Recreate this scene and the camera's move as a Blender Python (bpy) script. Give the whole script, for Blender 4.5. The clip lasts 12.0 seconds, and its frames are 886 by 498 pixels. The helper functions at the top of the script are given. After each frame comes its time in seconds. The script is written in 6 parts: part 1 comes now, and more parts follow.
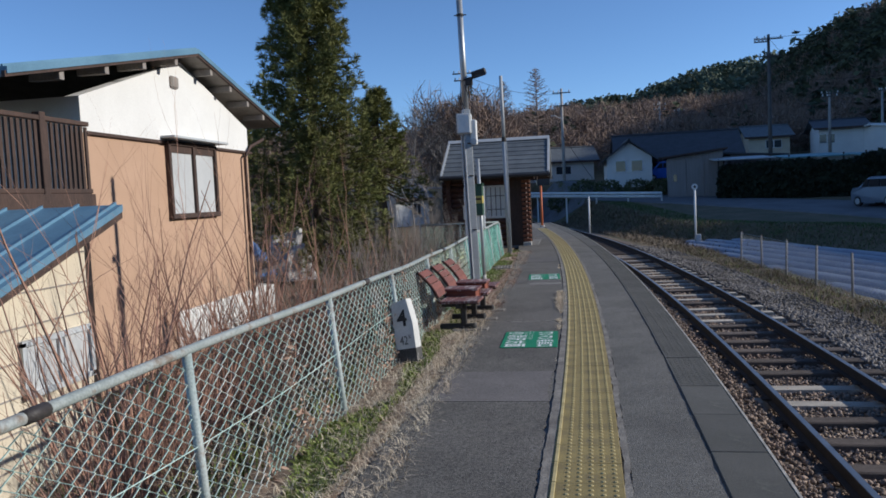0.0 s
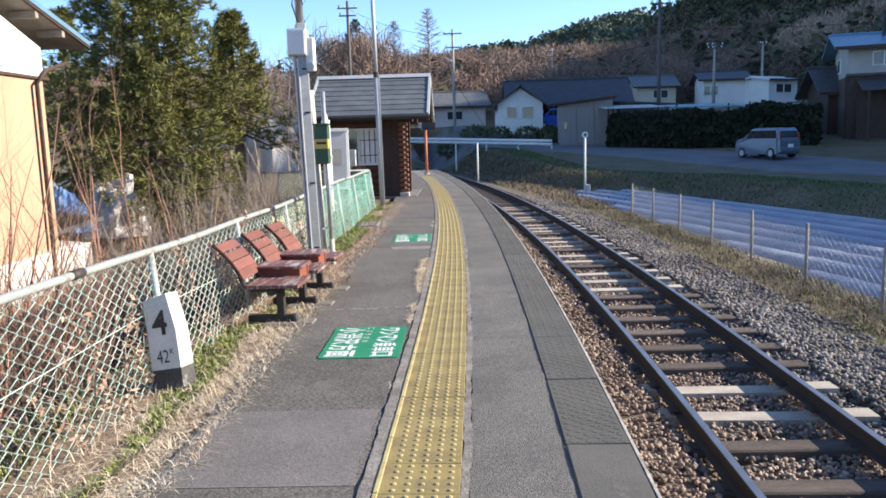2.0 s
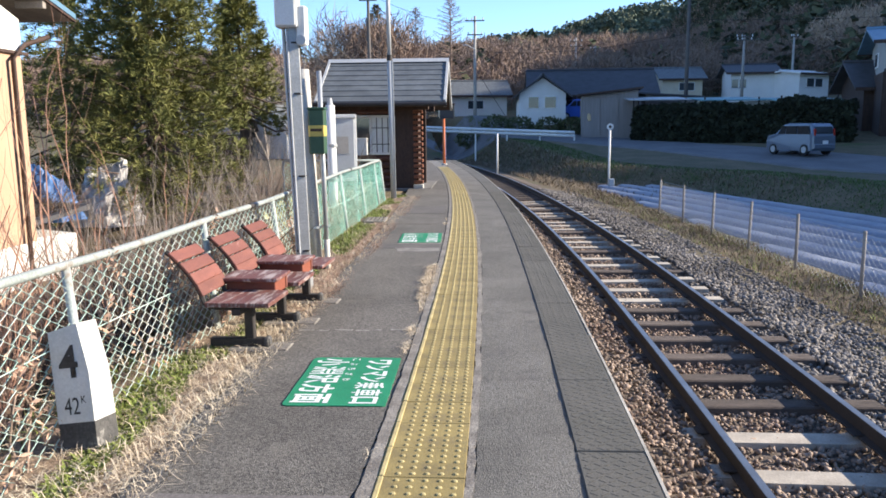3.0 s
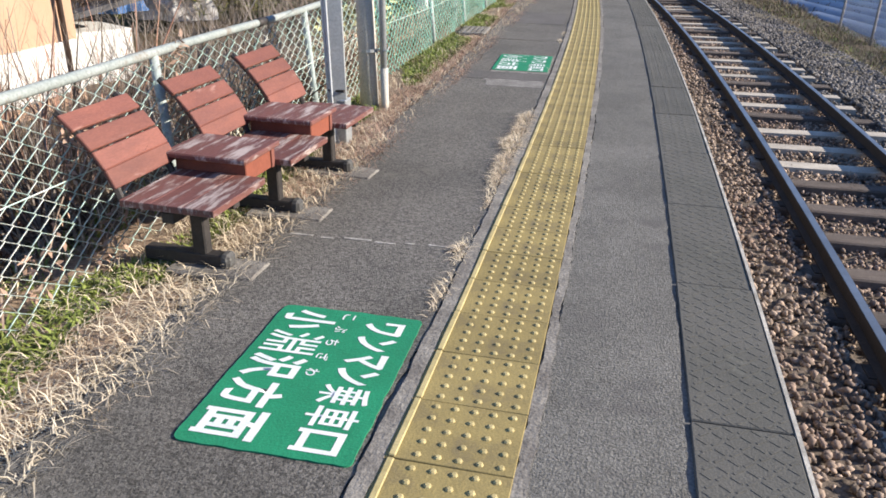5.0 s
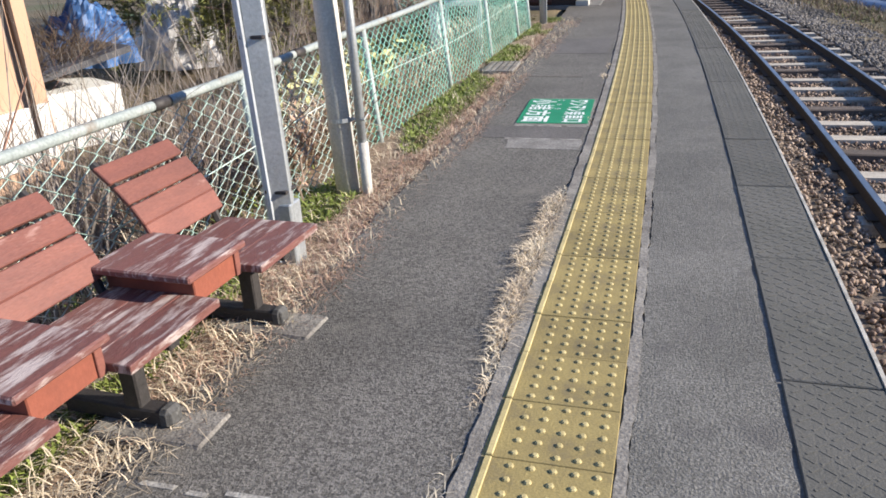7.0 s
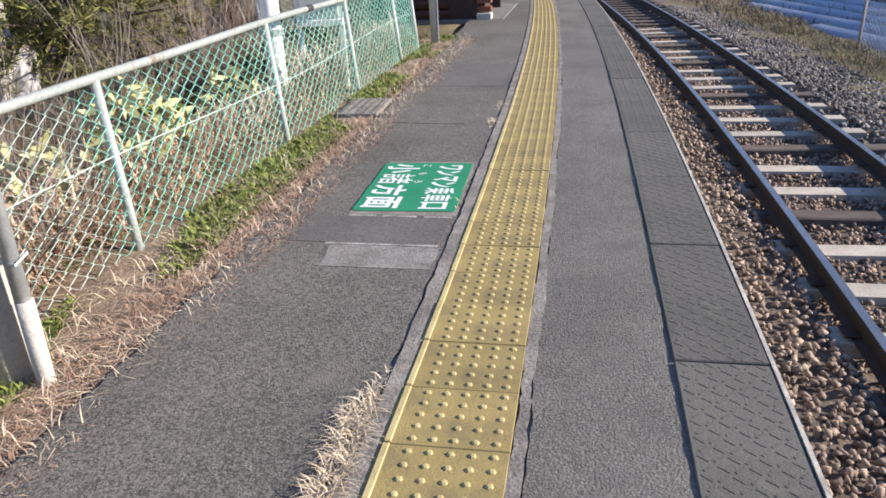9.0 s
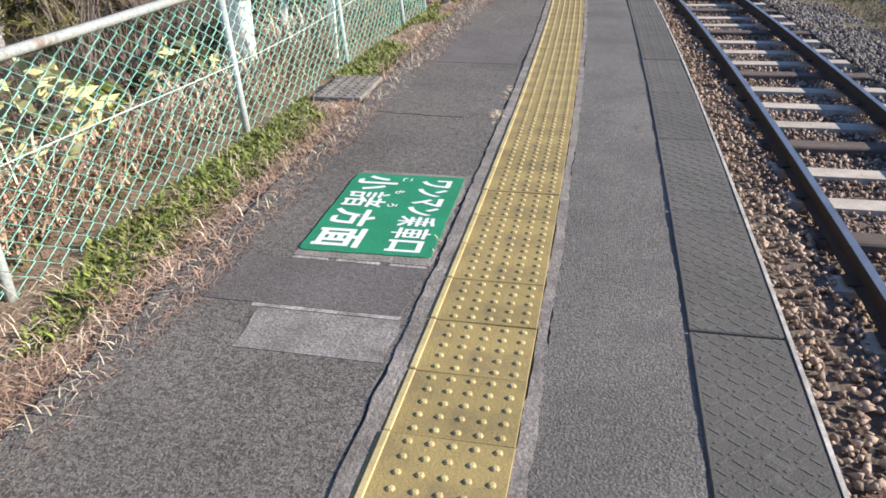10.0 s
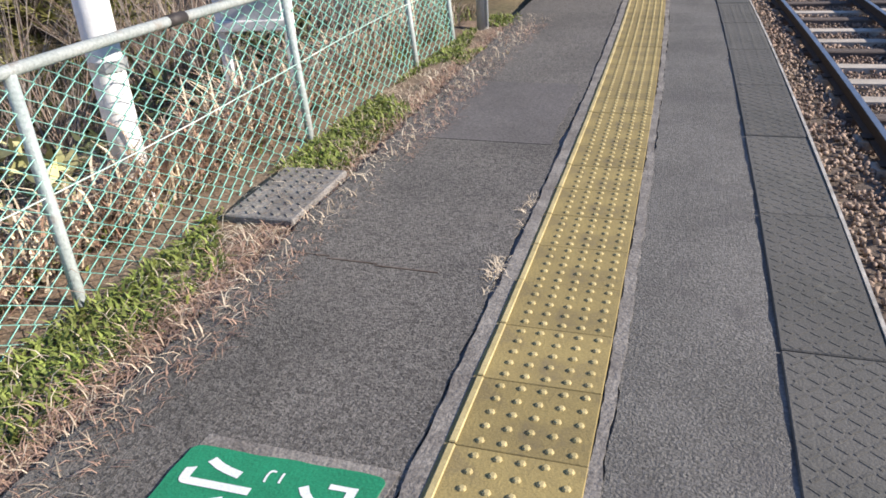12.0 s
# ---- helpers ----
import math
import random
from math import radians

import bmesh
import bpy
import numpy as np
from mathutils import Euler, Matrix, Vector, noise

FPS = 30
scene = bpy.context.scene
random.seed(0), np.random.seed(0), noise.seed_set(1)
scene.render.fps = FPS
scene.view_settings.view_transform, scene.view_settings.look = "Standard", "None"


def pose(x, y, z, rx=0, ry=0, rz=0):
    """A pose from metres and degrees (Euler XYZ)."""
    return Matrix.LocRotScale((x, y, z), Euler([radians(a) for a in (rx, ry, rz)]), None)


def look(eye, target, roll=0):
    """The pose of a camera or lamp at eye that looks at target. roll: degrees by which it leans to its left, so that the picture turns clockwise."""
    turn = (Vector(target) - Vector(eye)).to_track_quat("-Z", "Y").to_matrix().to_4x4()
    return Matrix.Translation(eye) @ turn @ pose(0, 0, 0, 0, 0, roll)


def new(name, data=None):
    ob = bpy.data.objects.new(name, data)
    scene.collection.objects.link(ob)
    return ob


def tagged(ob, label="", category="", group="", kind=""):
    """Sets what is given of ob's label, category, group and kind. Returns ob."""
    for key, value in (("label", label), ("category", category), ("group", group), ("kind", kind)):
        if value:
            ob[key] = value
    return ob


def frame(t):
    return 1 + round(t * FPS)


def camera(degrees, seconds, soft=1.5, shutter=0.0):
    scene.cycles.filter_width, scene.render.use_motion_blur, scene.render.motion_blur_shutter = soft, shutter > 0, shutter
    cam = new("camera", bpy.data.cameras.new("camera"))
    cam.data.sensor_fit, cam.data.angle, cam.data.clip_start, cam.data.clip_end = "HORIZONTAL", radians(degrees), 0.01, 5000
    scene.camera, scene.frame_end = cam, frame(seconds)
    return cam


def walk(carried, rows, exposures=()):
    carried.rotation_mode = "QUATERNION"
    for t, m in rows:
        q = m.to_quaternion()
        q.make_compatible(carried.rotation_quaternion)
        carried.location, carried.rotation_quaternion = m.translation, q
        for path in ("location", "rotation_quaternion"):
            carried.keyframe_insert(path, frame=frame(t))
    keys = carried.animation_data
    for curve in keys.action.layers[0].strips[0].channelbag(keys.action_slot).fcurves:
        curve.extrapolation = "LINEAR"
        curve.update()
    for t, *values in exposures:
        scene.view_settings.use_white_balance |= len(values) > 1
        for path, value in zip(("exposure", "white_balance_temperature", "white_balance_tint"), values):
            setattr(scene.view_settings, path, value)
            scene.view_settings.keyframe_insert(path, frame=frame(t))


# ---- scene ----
cam = camera(60.1, 12.0, 1.7)
PATH = [
    (0, (0.026, 0.26, 1.512), (-0.294, 2.23, 1.379), -2.7),
    (0.5, (0.072, 0.83, 1.496), (-0.084, 2.817, 1.335), -3.5),
    (1, (0.156, 1.448, 1.483), (0.215, 3.433, 1.252), -3.5),
    (1.5, (0.262, 2.044, 1.474), (0.23, 4.031, 1.248), -2.2),
    (2, (0.348, 2.654, 1.482), (0.299, 4.633, 1.197), -1.6),
    (2.5, (0.397, 3.235, 1.483), (0.288, 5.211, 1.198), -1.8),
    (2.7, (0.397, 3.481, 1.476), (0.308, 5.457, 1.183), -0.7),
    (4.3, (0.51, 5.34, 1.473), (0.337, 7.264, 0.957), -1.3),
    (4.5, (0.509, 5.574, 1.468), (0.254, 7.47, 0.887), -0.6),
    (5, (0.511, 6.104, 1.469), (0.128, 7.889, 0.654), 1.0),
    (5.5, (0.519, 6.567, 1.41), (-0.079, 8.235, 0.483), -0.3),
    (6, (0.447, 6.928, 1.414), (-0.115, 8.57, 0.42), 1.4),
    (6.5, (0.453, 7.37, 1.44), (-0.107, 9.06, 0.528), -1.4),
    (7, (0.451, 7.85, 1.437), (-0.081, 9.618, 0.667), -3.0),
    (7.5, (0.488, 8.366, 1.43), (0.103, 10.188, 0.698), -3.7),
    (9.3, (0.562, 10.302, 1.373), (0.225, 12.108, 0.585), -1.9),
    (9.5, (0.547, 10.512, 1.376), (0.222, 12.313, 0.570), -1.5),
    (10, (0.546, 11.058, 1.399), (0.154, 12.808, 0.514), -0.9),
    (10.5, (0.538, 11.617, 1.419), (0.104, 13.328, 0.477), -1.0),
    (11, (0.500, 12.196, 1.373), (-0.070, 13.852, 0.409), -0.9),
    (11.5, (0.484, 12.718, 1.367), (-0.140, 14.322, 0.348), -2.4),
    (12, (0.518, 13.291, 1.383), (-0.075, 14.977, 0.484), -3.0),
]
EXPOSURES = [(0.0, 0.05, 6100, 10), (0.5, 0.4, 6300, 10), (1.0, 0.95, 6830, 11), (1.5, 1.3, 6870, 12), (2.5, 1.34, 6900, 12), (4.5, 1.24, 6760, 11), (5.5, 1.04, 6720, 11), (6.5, 1.1, 6620, 11), (7.5, 1.14, 6600, 11), (9.5, 1.19, 6730, 14), (10.5, 1.15, 6730, 13), (11.5, 1.05, 6690, 13), (12.0, 1.06, 6650, 14)]
walk(cam, [(t, look(eye, target, roll)) for t, eye, target, roll in PATH], EXPOSURES)

# ---- world and sun ----
SUN_ELEV, SUN_AZ = 24.0, 82.0   # degrees; azimuth clockwise from +y
world = bpy.data.worlds.new("sky")
scene.world = world
world.use_nodes = True
wn = world.node_tree.nodes
sky = wn.new("ShaderNodeTexSky")
sky.sky_type = "NISHITA"
sky.sun_disc = False
sky.sun_elevation = radians(SUN_ELEV)
sky.sun_rotation = radians(SUN_AZ)
sky.altitude = 2500
sky.air_density = 1.0
sky.dust_density = 0.0
sky.ozone_density = 5.0
world.node_tree.links.new(sky.outputs["Color"], wn["Background"].inputs["Color"])
wn["Background"].inputs["Strength"].default_value = 0.135
sun_data = bpy.data.lights.new("sun", "SUN")
sun_data.energy, sun_data.angle, sun_data.color = 4.4, radians(0.53), (1.0, 0.93, 0.82)
sun = new("sun", sun_data)
se, sa = radians(SUN_ELEV), radians(SUN_AZ)
SUN_DIR = Vector((math.sin(sa) * math.cos(se), math.cos(sa) * math.cos(se), math.sin(se)))
sun.matrix_world = look(SUN_DIR * 100, (0, 0, 0))


# ---- materials ----
def material(name, c1, c2=None, scale=3.0, rough=0.8, bump=0.0, bump_scale=60.0, fine=0.25, metal=0.0, spec=0.4, vary=0.0, island=0.0,
             stain=None, stain_at=0.6, stain_scale=0.8, stretch=(1, 1, 1), speck=0.0, speck_scale=110.0):
    """Two scales of colour noise, fine grain, stains and bump."""
    m = bpy.data.materials.new(name)
    m.use_nodes = True
    t = m.node_tree
    n, l = t.nodes, t.links
    b = n["Principled BSDF"]
    b.inputs["Roughness"].default_value = rough
    b.inputs["Metallic"].default_value = metal
    b.inputs["Specular IOR Level"].default_value = spec
    co = n.new("ShaderNodeTexCoord")
    mp = n.new("ShaderNodeMapping")
    mp.inputs["Scale"].default_value = stretch
    l.new(co.outputs["Object"], mp.inputs["Vector"])

    def tex(s, d=4.0, r=0.6):
        x = n.new("ShaderNodeTexNoise")
        x.inputs["Scale"].default_value, x.inputs["Detail"].default_value, x.inputs["Roughness"].default_value = s, d, r
        l.new(mp.outputs["Vector"], x.inputs["Vector"])
        return x

    def mix(fac, a, bb, kind="MIX"):
        x = n.new("ShaderNodeMix")
        x.data_type, x.blend_type = "RGBA", kind
        for sock, v in ((x.inputs[0], fac), (x.inputs[6], a), (x.inputs[7], bb)):
            if isinstance(v, bpy.types.NodeSocket):
                l.new(v, sock)
            elif isinstance(v, (tuple, list)):
                sock.default_value = (*v, 1)
            else:
                sock.default_value = v
        return x.outputs[2]

    def ramp(src, lo, hi):
        x = n.new("ShaderNodeMapRange")
        x.inputs[1].default_value, x.inputs[2].default_value = lo, hi
        l.new(src, x.inputs[0])
        return x.outputs[0]

    c2 = c2 or tuple(v * 0.7 for v in c1)
    col = mix(ramp(tex(scale).outputs["Fac"], 0.35, 0.65), c1, c2)
    if fine:
        g = ramp(tex(bump_scale * 1.3, 2.0).outputs["Fac"], 0.3, 0.7)
        gm = n.new("ShaderNodeMapRange")
        gm.inputs[3].default_value, gm.inputs[4].default_value = 1 - fine, 1 + fine
        l.new(g, gm.inputs[0])
        sc = n.new("ShaderNodeVectorMath")
        sc.operation = "SCALE"
        l.new(col, sc.inputs[0])
        l.new(gm.outputs[0], sc.inputs["Scale"])
        col = sc.outputs[0]
    if speck:
        vo = n.new("ShaderNodeTexVoronoi")
        vo.inputs["Scale"].default_value = speck_scale
        l.new(mp.outputs["Vector"], vo.inputs["Vector"])
        sp = n.new("ShaderNodeSeparateColor")
        l.new(vo.outputs["Color"], sp.inputs[0])
        gm = n.new("ShaderNodeMapRange")
        gm.inputs[3].default_value, gm.inputs[4].default_value = 1 - speck * 0.7, 1 + speck
        l.new(sp.outputs[0], gm.inputs[0])
        sc = n.new("ShaderNodeVectorMath")
        sc.operation = "SCALE"
        l.new(col, sc.inputs[0])
        l.new(gm.outputs[0], sc.inputs["Scale"])
        col = sc.outputs[0]
    if stain:
        col = mix(ramp(tex(stain_scale, 6.0, 0.7).outputs["Fac"], stain_at, stain_at + 0.12), col, stain)
    for amount, kind in ((vary, "ShaderNodeObjectInfo"), (island, "ShaderNodeNewGeometry")):
        if amount:
            x = n.new(kind)
            r = n.new("ShaderNodeMapRange")
            r.inputs[3].default_value, r.inputs[4].default_value = 1 - amount, 1 + amount
            l.new(x.outputs["Random" if kind == "ShaderNodeObjectInfo" else "Random Per Island"], r.inputs[0])
            sc = n.new("ShaderNodeVectorMath")
            sc.operation = "SCALE"
            l.new(col, sc.inputs[0])
            l.new(r.outputs[0], sc.inputs["Scale"])
            col = sc.outputs[0]
    l.new(col, b.inputs["Base Color"])
    if bump:
        bp = n.new("ShaderNodeBump")
        bp.inputs["Strength"].default_value = bump
        bp.inputs["Distance"].default_value = 0.01
        l.new(tex(bump_scale, 3.0).outputs["Fac"], bp.inputs["Height"])
        l.new(bp.outputs["Normal"], b.inputs["Normal"])
    return m


M = {}
M["asphalt"] = material("asphalt", (0.132, 0.122, 0.108), (0.094, 0.087, 0.077), 0.9, 0.9, 0.7, 120, 0.22, stain=(0.172, 0.157, 0.137), stain_at=0.6, stain_scale=1.3, speck=0.65, speck_scale=110)
M["asphalt_patch"] = material("asphalt_patch", (0.168, 0.153, 0.144), (0.138, 0.126, 0.119), 2.0, 0.9, 0.4, 120, 0.18, stain=(0.12, 0.11, 0.1), stain_at=0.58, stain_scale=6, speck=0.25)
M["asphalt_smooth"] = material("asphalt_smooth", (0.125, 0.115, 0.108), (0.1, 0.092, 0.086), 2.0, 0.9, 0.4, 120, 0.2, speck=0.3)
M["pavement"] = material("pavement", (0.162, 0.154, 0.138), (0.108, 0.103, 0.092), 1.1, 0.9, 0.8, 110, 0.25, stain=(0.115, 0.108, 0.1), stain_at=0.55, stain_scale=3.2, speck=0.4, speck_scale=130)
M["mortar"] = material("mortar", (0.265, 0.245, 0.215), (0.15, 0.135, 0.12), 6.0, 0.95, 0.6, 70, 0.3)
M["pale_mortar"] = material("pale_mortar", (0.42, 0.4, 0.36), (0.2, 0.185, 0.165), 9, 0.95, 0.6, 70, 0.3)
M["worn_repair"] = material("worn_repair", (0.235, 0.222, 0.205), (0.165, 0.153, 0.14), 5, 0.95, 0.5, 90, 0.25, stain=(0.13, 0.12, 0.11), stain_at=0.56, stain_scale=7, speck=0.3)
M["concrete"] = material("concrete", (0.55, 0.53, 0.48), (0.42, 0.4, 0.37), 2.5, 0.9, 0.4, 60, 0.15, stain=(0.2, 0.19, 0.17), stain_at=0.64)
M["old_concrete"] = material("old_concrete", (0.22, 0.21, 0.2), (0.15, 0.145, 0.135), 4, 0.95, 0.6, 60, 0.3)
M["edge_plate"] = material("edge_plate", (0.118, 0.112, 0.098), (0.09, 0.087, 0.075), 2.0, 0.8, 0.3, 120, 0.2, vary=0.12, stain=(0.155, 0.15, 0.125), stain_at=0.58, stain_scale=3)
M["white_line"] = material("white_line", (0.55, 0.51, 0.44), (0.3, 0.28, 0.24), 9, 0.8, 0.2, 90, 0.15)
M["tile_yellow"] = material("tile_yellow", (0.31, 0.24, 0.092), (0.235, 0.182, 0.075), 5, 0.75, 0.25, 110, 0.14, vary=0.1, stain=(0.19, 0.15, 0.075), stain_at=0.54, stain_scale=6)
M["tile_dome"] = material("tile_dome", (0.5, 0.41, 0.2), (0.37, 0.3, 0.135), 8, 0.65, 0.1, 90, 0.12)
M["sign_green"] = material("sign_green", (0.012, 0.24, 0.115), (0.01, 0.19, 0.09), 5, 0.7, 0.25, 110, 0.15, stain=(0.03, 0.26, 0.15), stain_at=0.68, stain_scale=4)
M["sign_white"] = material("sign_white", (0.78, 0.8, 0.78), (0.66, 0.7, 0.68), 8, 0.7, 0.2, 120, 0.1)
M["wire"] = material("wire", (0.52, 0.64, 0.59), (0.36, 0.54, 0.48), 1.3, 0.5, 0, 40, 0.2, stain=(0.66, 0.68, 0.63), stain_at=0.5, stain_scale=2.5)
M["wire_green"] = material("wire_green", (0.34, 0.7, 0.61), (0.22, 0.58, 0.49), 1.3, 0.5, 0, 40, 0.2, stain=(0.62, 0.7, 0.66), stain_at=0.6, stain_scale=2.5)
M["pipe"] = material("pipe", (0.3, 0.36, 0.345), (0.38, 0.42, 0.41), 3, 0.55, 0.3, 60, 0.2, stain=(0.26, 0.22, 0.18), stain_at=0.57, stain_scale=6)
M["rail_pipe"] = material("rail_pipe", (0.25, 0.285, 0.275), (0.33, 0.355, 0.345), 3, 0.6, 0.3, 60, 0.2, stain=(0.2, 0.165, 0.13), stain_at=0.55, stain_scale=6)
M["galvanised"] = material("galvanised", (0.45, 0.47, 0.48), (0.36, 0.38, 0.39), 6, 0.45, 0.15, 50, 0.12, metal=0.55, stain=(0.28, 0.28, 0.27), stain_at=0.65, stain_scale=2)
M["white_paint"] = material("white_paint", (0.78, 0.78, 0.76), (0.68, 0.68, 0.66), 2, 0.6, 0.15, 50, 0.06)
M["marker_white"] = material("marker_white", (0.6, 0.6, 0.58), (0.5, 0.5, 0.48), 4, 0.7, 0.2, 50, 0.08, stain=(0.36, 0.35, 0.32), stain_at=0.63, stain_scale=7)
M["blind"] = material("blind", (0.55, 0.56, 0.56), (0.48, 0.49, 0.49), 1.5, 0.3, 0, 30, 0.03, spec=0.6)
M["grey_paint"] = material("grey_paint", (0.5, 0.52, 0.53), (0.42, 0.44, 0.45), 3, 0.55, 0.1, 50, 0.08)
M["black_paint"] = material("black_paint", (0.03, 0.03, 0.032), (0.02, 0.02, 0.022), 6, 0.6, 0.2, 60, 0.2)
M["worn_black"] = material("worn_black", (0.05, 0.05, 0.05), (0.085, 0.082, 0.078), 5, 0.75, 0.3, 60, 0.25, stain=(0.3, 0.29, 0.27), stain_at=0.56, stain_scale=9)
M["dark_steel"] = material("dark_steel", (0.045, 0.038, 0.036), (0.03, 0.027, 0.026), 7, 0.6, 0.3, 60, 0.2, stain=(0.12, 0.07, 0.05), stain_at=0.66, stain_scale=8)
M["bench_red"] = material("bench_red", (0.205, 0.075, 0.055), (0.16, 0.06, 0.047), 5, 0.6, 0.25, 45, 0.12, vary=0.12, stain=(0.34, 0.19, 0.16), stain_at=0.62, stain_scale=4, stretch=(3, 0.8, 3))
M["bench_seat"] = material("bench_seat", (0.175, 0.07, 0.058), (0.125, 0.056, 0.05), 5, 0.55, 0.4, 40, 0.15, vary=0.08, stain=(0.46, 0.38, 0.35), stain_at=0.5, stain_scale=5, stretch=(5, 0.7, 3))
M["bench_box"] = material("bench_box", (0.25, 0.075, 0.045), (0.2, 0.062, 0.04), 4, 0.6, 0.15, 45, 0.08)
M["rail_steel"] = material("rail_steel", (0.05, 0.037, 0.03), (0.035, 0.028, 0.024), 5, 0.75, 0.4, 60, 0.25)
M["rail_top"] = material("rail_top", (0.32, 0.31, 0.3), (0.24, 0.23, 0.22), 4, 0.35, 0, 60, 0.1, metal=0.8)
M["sleeper_wood"] = material("sleeper_wood", (0.15, 0.12, 0.1), (0.09, 0.07, 0.06), 3, 0.95, 0.7, 40, 0.35, vary=0.25, stretch=(0.6, 5, 3))
M["sleeper_concrete"] = material("sleeper_concrete", (0.48, 0.43, 0.36), (0.35, 0.31, 0.26), 4, 0.9, 0.3, 60, 0.15, vary=0.12)
M["tarp"] = material("tarp", (0.05, 0.14, 0.33), (0.04, 0.1, 0.24), 4, 0.5, 0.5, 9, 0.1, stain=(0.25, 0.3, 0.36), stain_at=0.6, stain_scale=5)
M["ballast"] = material("ballast", (0.31, 0.24, 0.185), (0.22, 0.155, 0.12), 0.9, 0.95, 0.3, 60, 0.2, island=0.5)
M["ballast_grey"] = material("ballast_grey", (0.225, 0.205, 0.188), (0.115, 0.104, 0.095), 0.9, 0.95, 0.3, 60, 0.2, island=0.5)
M["ballast_bed"] = material("ballast_bed", (0.14, 0.108, 0.085), (0.09, 0.07, 0.055), 6, 0.97, 1.0, 35, 0.5)
M["ground"] = material("ground", (0.17, 0.125, 0.075), (0.1, 0.09, 0.045), 0.7, 0.97, 0.8, 14, 0.4, stain=(0.07, 0.1, 0.03), stain_at=0.56, stain_scale=0.35)
M["verge"] = material("verge", (0.27, 0.19, 0.13), (0.18, 0.13, 0.09), 4, 0.97, 0.9, 50, 0.4)
M["straw"] = material("straw", (0.68, 0.59, 0.44), (0.52, 0.41, 0.29), 2.5, 0.85, 0, 60, 0.1, island=0.4)
M["leaf_litter"] = material("leaf_litter", (0.46, 0.31, 0.23), (0.33, 0.21, 0.15), 2.5, 0.9, 0, 60, 0.1, island=0.35)
M["dry_brush"] = material("dry_brush", (0.24, 0.185, 0.125), (0.17, 0.13, 0.09), 1.5, 0.9, 0, 60, 0.1, island=0.4)
M["weed"] = material("weed", (0.2, 0.25, 0.055), (0.15, 0.175, 0.04), 3, 0.75, 0, 60, 0.1, island=0.4)
M["pale_bamboo"] = material("pale_bamboo", (0.5, 0.48, 0.27), (0.36, 0.37, 0.16), 6, 0.75, 0, 60, 0.1, island=0.4)
M["bank_grass"] = material("bank_grass", (0.1, 0.155, 0.045), (0.08, 0.11, 0.035), 2, 0.9, 0, 60, 0.1, island=0.4)
M["road"] = material("road", (0.17, 0.17, 0.175), (0.13, 0.13, 0.135), 0.7, 0.9, 0.3, 40, 0.2)
M["mulch"] = material("mulch", (0.3, 0.32, 0.37), (0.23, 0.25, 0.31), 1.5, 0.5, 0.4, 9, 0.08)
M["soil"] = material("soil", (0.13, 0.1, 0.08), (0.09, 0.07, 0.055), 3, 0.97, 0.8, 20, 0.3)
M["orange_wall"] = material("orange_wall", (0.48, 0.315, 0.215), (0.44, 0.285, 0.19), 1.2, 0.85, 0.25, 45, 0.06, stain=(0.52, 0.27, 0.13), stain_at=0.66, stain_scale=1)
M["white_wall"] = material("white_wall", (0.74, 0.73, 0.7), (0.68, 0.67, 0.64), 1, 0.85, 0.2, 40, 0.04)
M["cream_wall"] = material("cream_wall", (0.66, 0.58, 0.44), (0.58, 0.5, 0.38), 1.5, 0.85, 0.2, 40, 0.05, stain=(0.42, 0.36, 0.27), stain_at=0.67, stain_scale=1.5)
M["blue_roof"] = material("blue_roof", (0.13, 0.25, 0.35), (0.1, 0.2, 0.29), 2, 0.45, 0.1, 30, 0.08, stain=(0.2, 0.3, 0.37), stain_at=0.64)
M["teal_roof"] = material("teal_roof", (0.12, 0.3, 0.33), (0.1, 0.25, 0.28), 2, 0.5, 0.1, 30, 0.08)
M["slate_roof"] = material("slate_roof", (0.16, 0.175, 0.18), (0.11, 0.12, 0.125), 3, 0.5, 0.3, 40, 0.15, vary=0.1)
M["dark_roof"] = material("dark_roof", (0.075, 0.075, 0.085), (0.055, 0.055, 0.06), 2, 0.6, 0.4, 12, 0.15)
M["brown_wood"] = material("brown_wood", (0.075, 0.045, 0.035), (0.05, 0.032, 0.026), 5, 0.75, 0.4, 30, 0.2, stretch=(1, 1, 0.3))
M["log_wood"] = material("log_wood", (0.1, 0.042, 0.03), (0.065, 0.03, 0.024), 4, 0.7, 0.5, 30, 0.25, vary=0.15)
M["log_end"] = material("log_end", (0.25, 0.095, 0.05), (0.18, 0.07, 0.04), 8, 0.75, 0.4, 50, 0.2, vary=0.15)
M["eave_wood"] = material("eave_wood", (0.3, 0.27, 0.24), (0.23, 0.205, 0.185), 4, 0.85, 0.3, 30, 0.15)
M["glass"] = material("glass", (0.05, 0.06, 0.07), (0.04, 0.05, 0.06), 2, 0.06, 0, 30, 0.0, spec=0.8)
M["frosted"] = material("frosted", (0.75, 0.77, 0.76), (0.68, 0.7, 0.7), 1.5, 0.25, 0, 30, 0.03, spec=0.6)
M["box_green"] = material("box_green", (0.04, 0.1, 0.06), (0.03, 0.085, 0.05), 5, 0.5, 0, 30, 0.1)
M["box_yellow"] = material("box_yellow", (0.6, 0.47, 0.12), (0.5, 0.4, 0.1), 5, 0.5, 0, 30, 0.1)
M["orange_post"] = material("orange_post", (0.6, 0.16, 0.05), (0.5, 0.13, 0.05), 5, 0.6, 0.1, 30, 0.1)
M["vinyl"] = material("vinyl", (0.55, 0.54, 0.53), (0.3, 0.285, 0.28), 5, 0.5, 0.6, 9, 0.1)
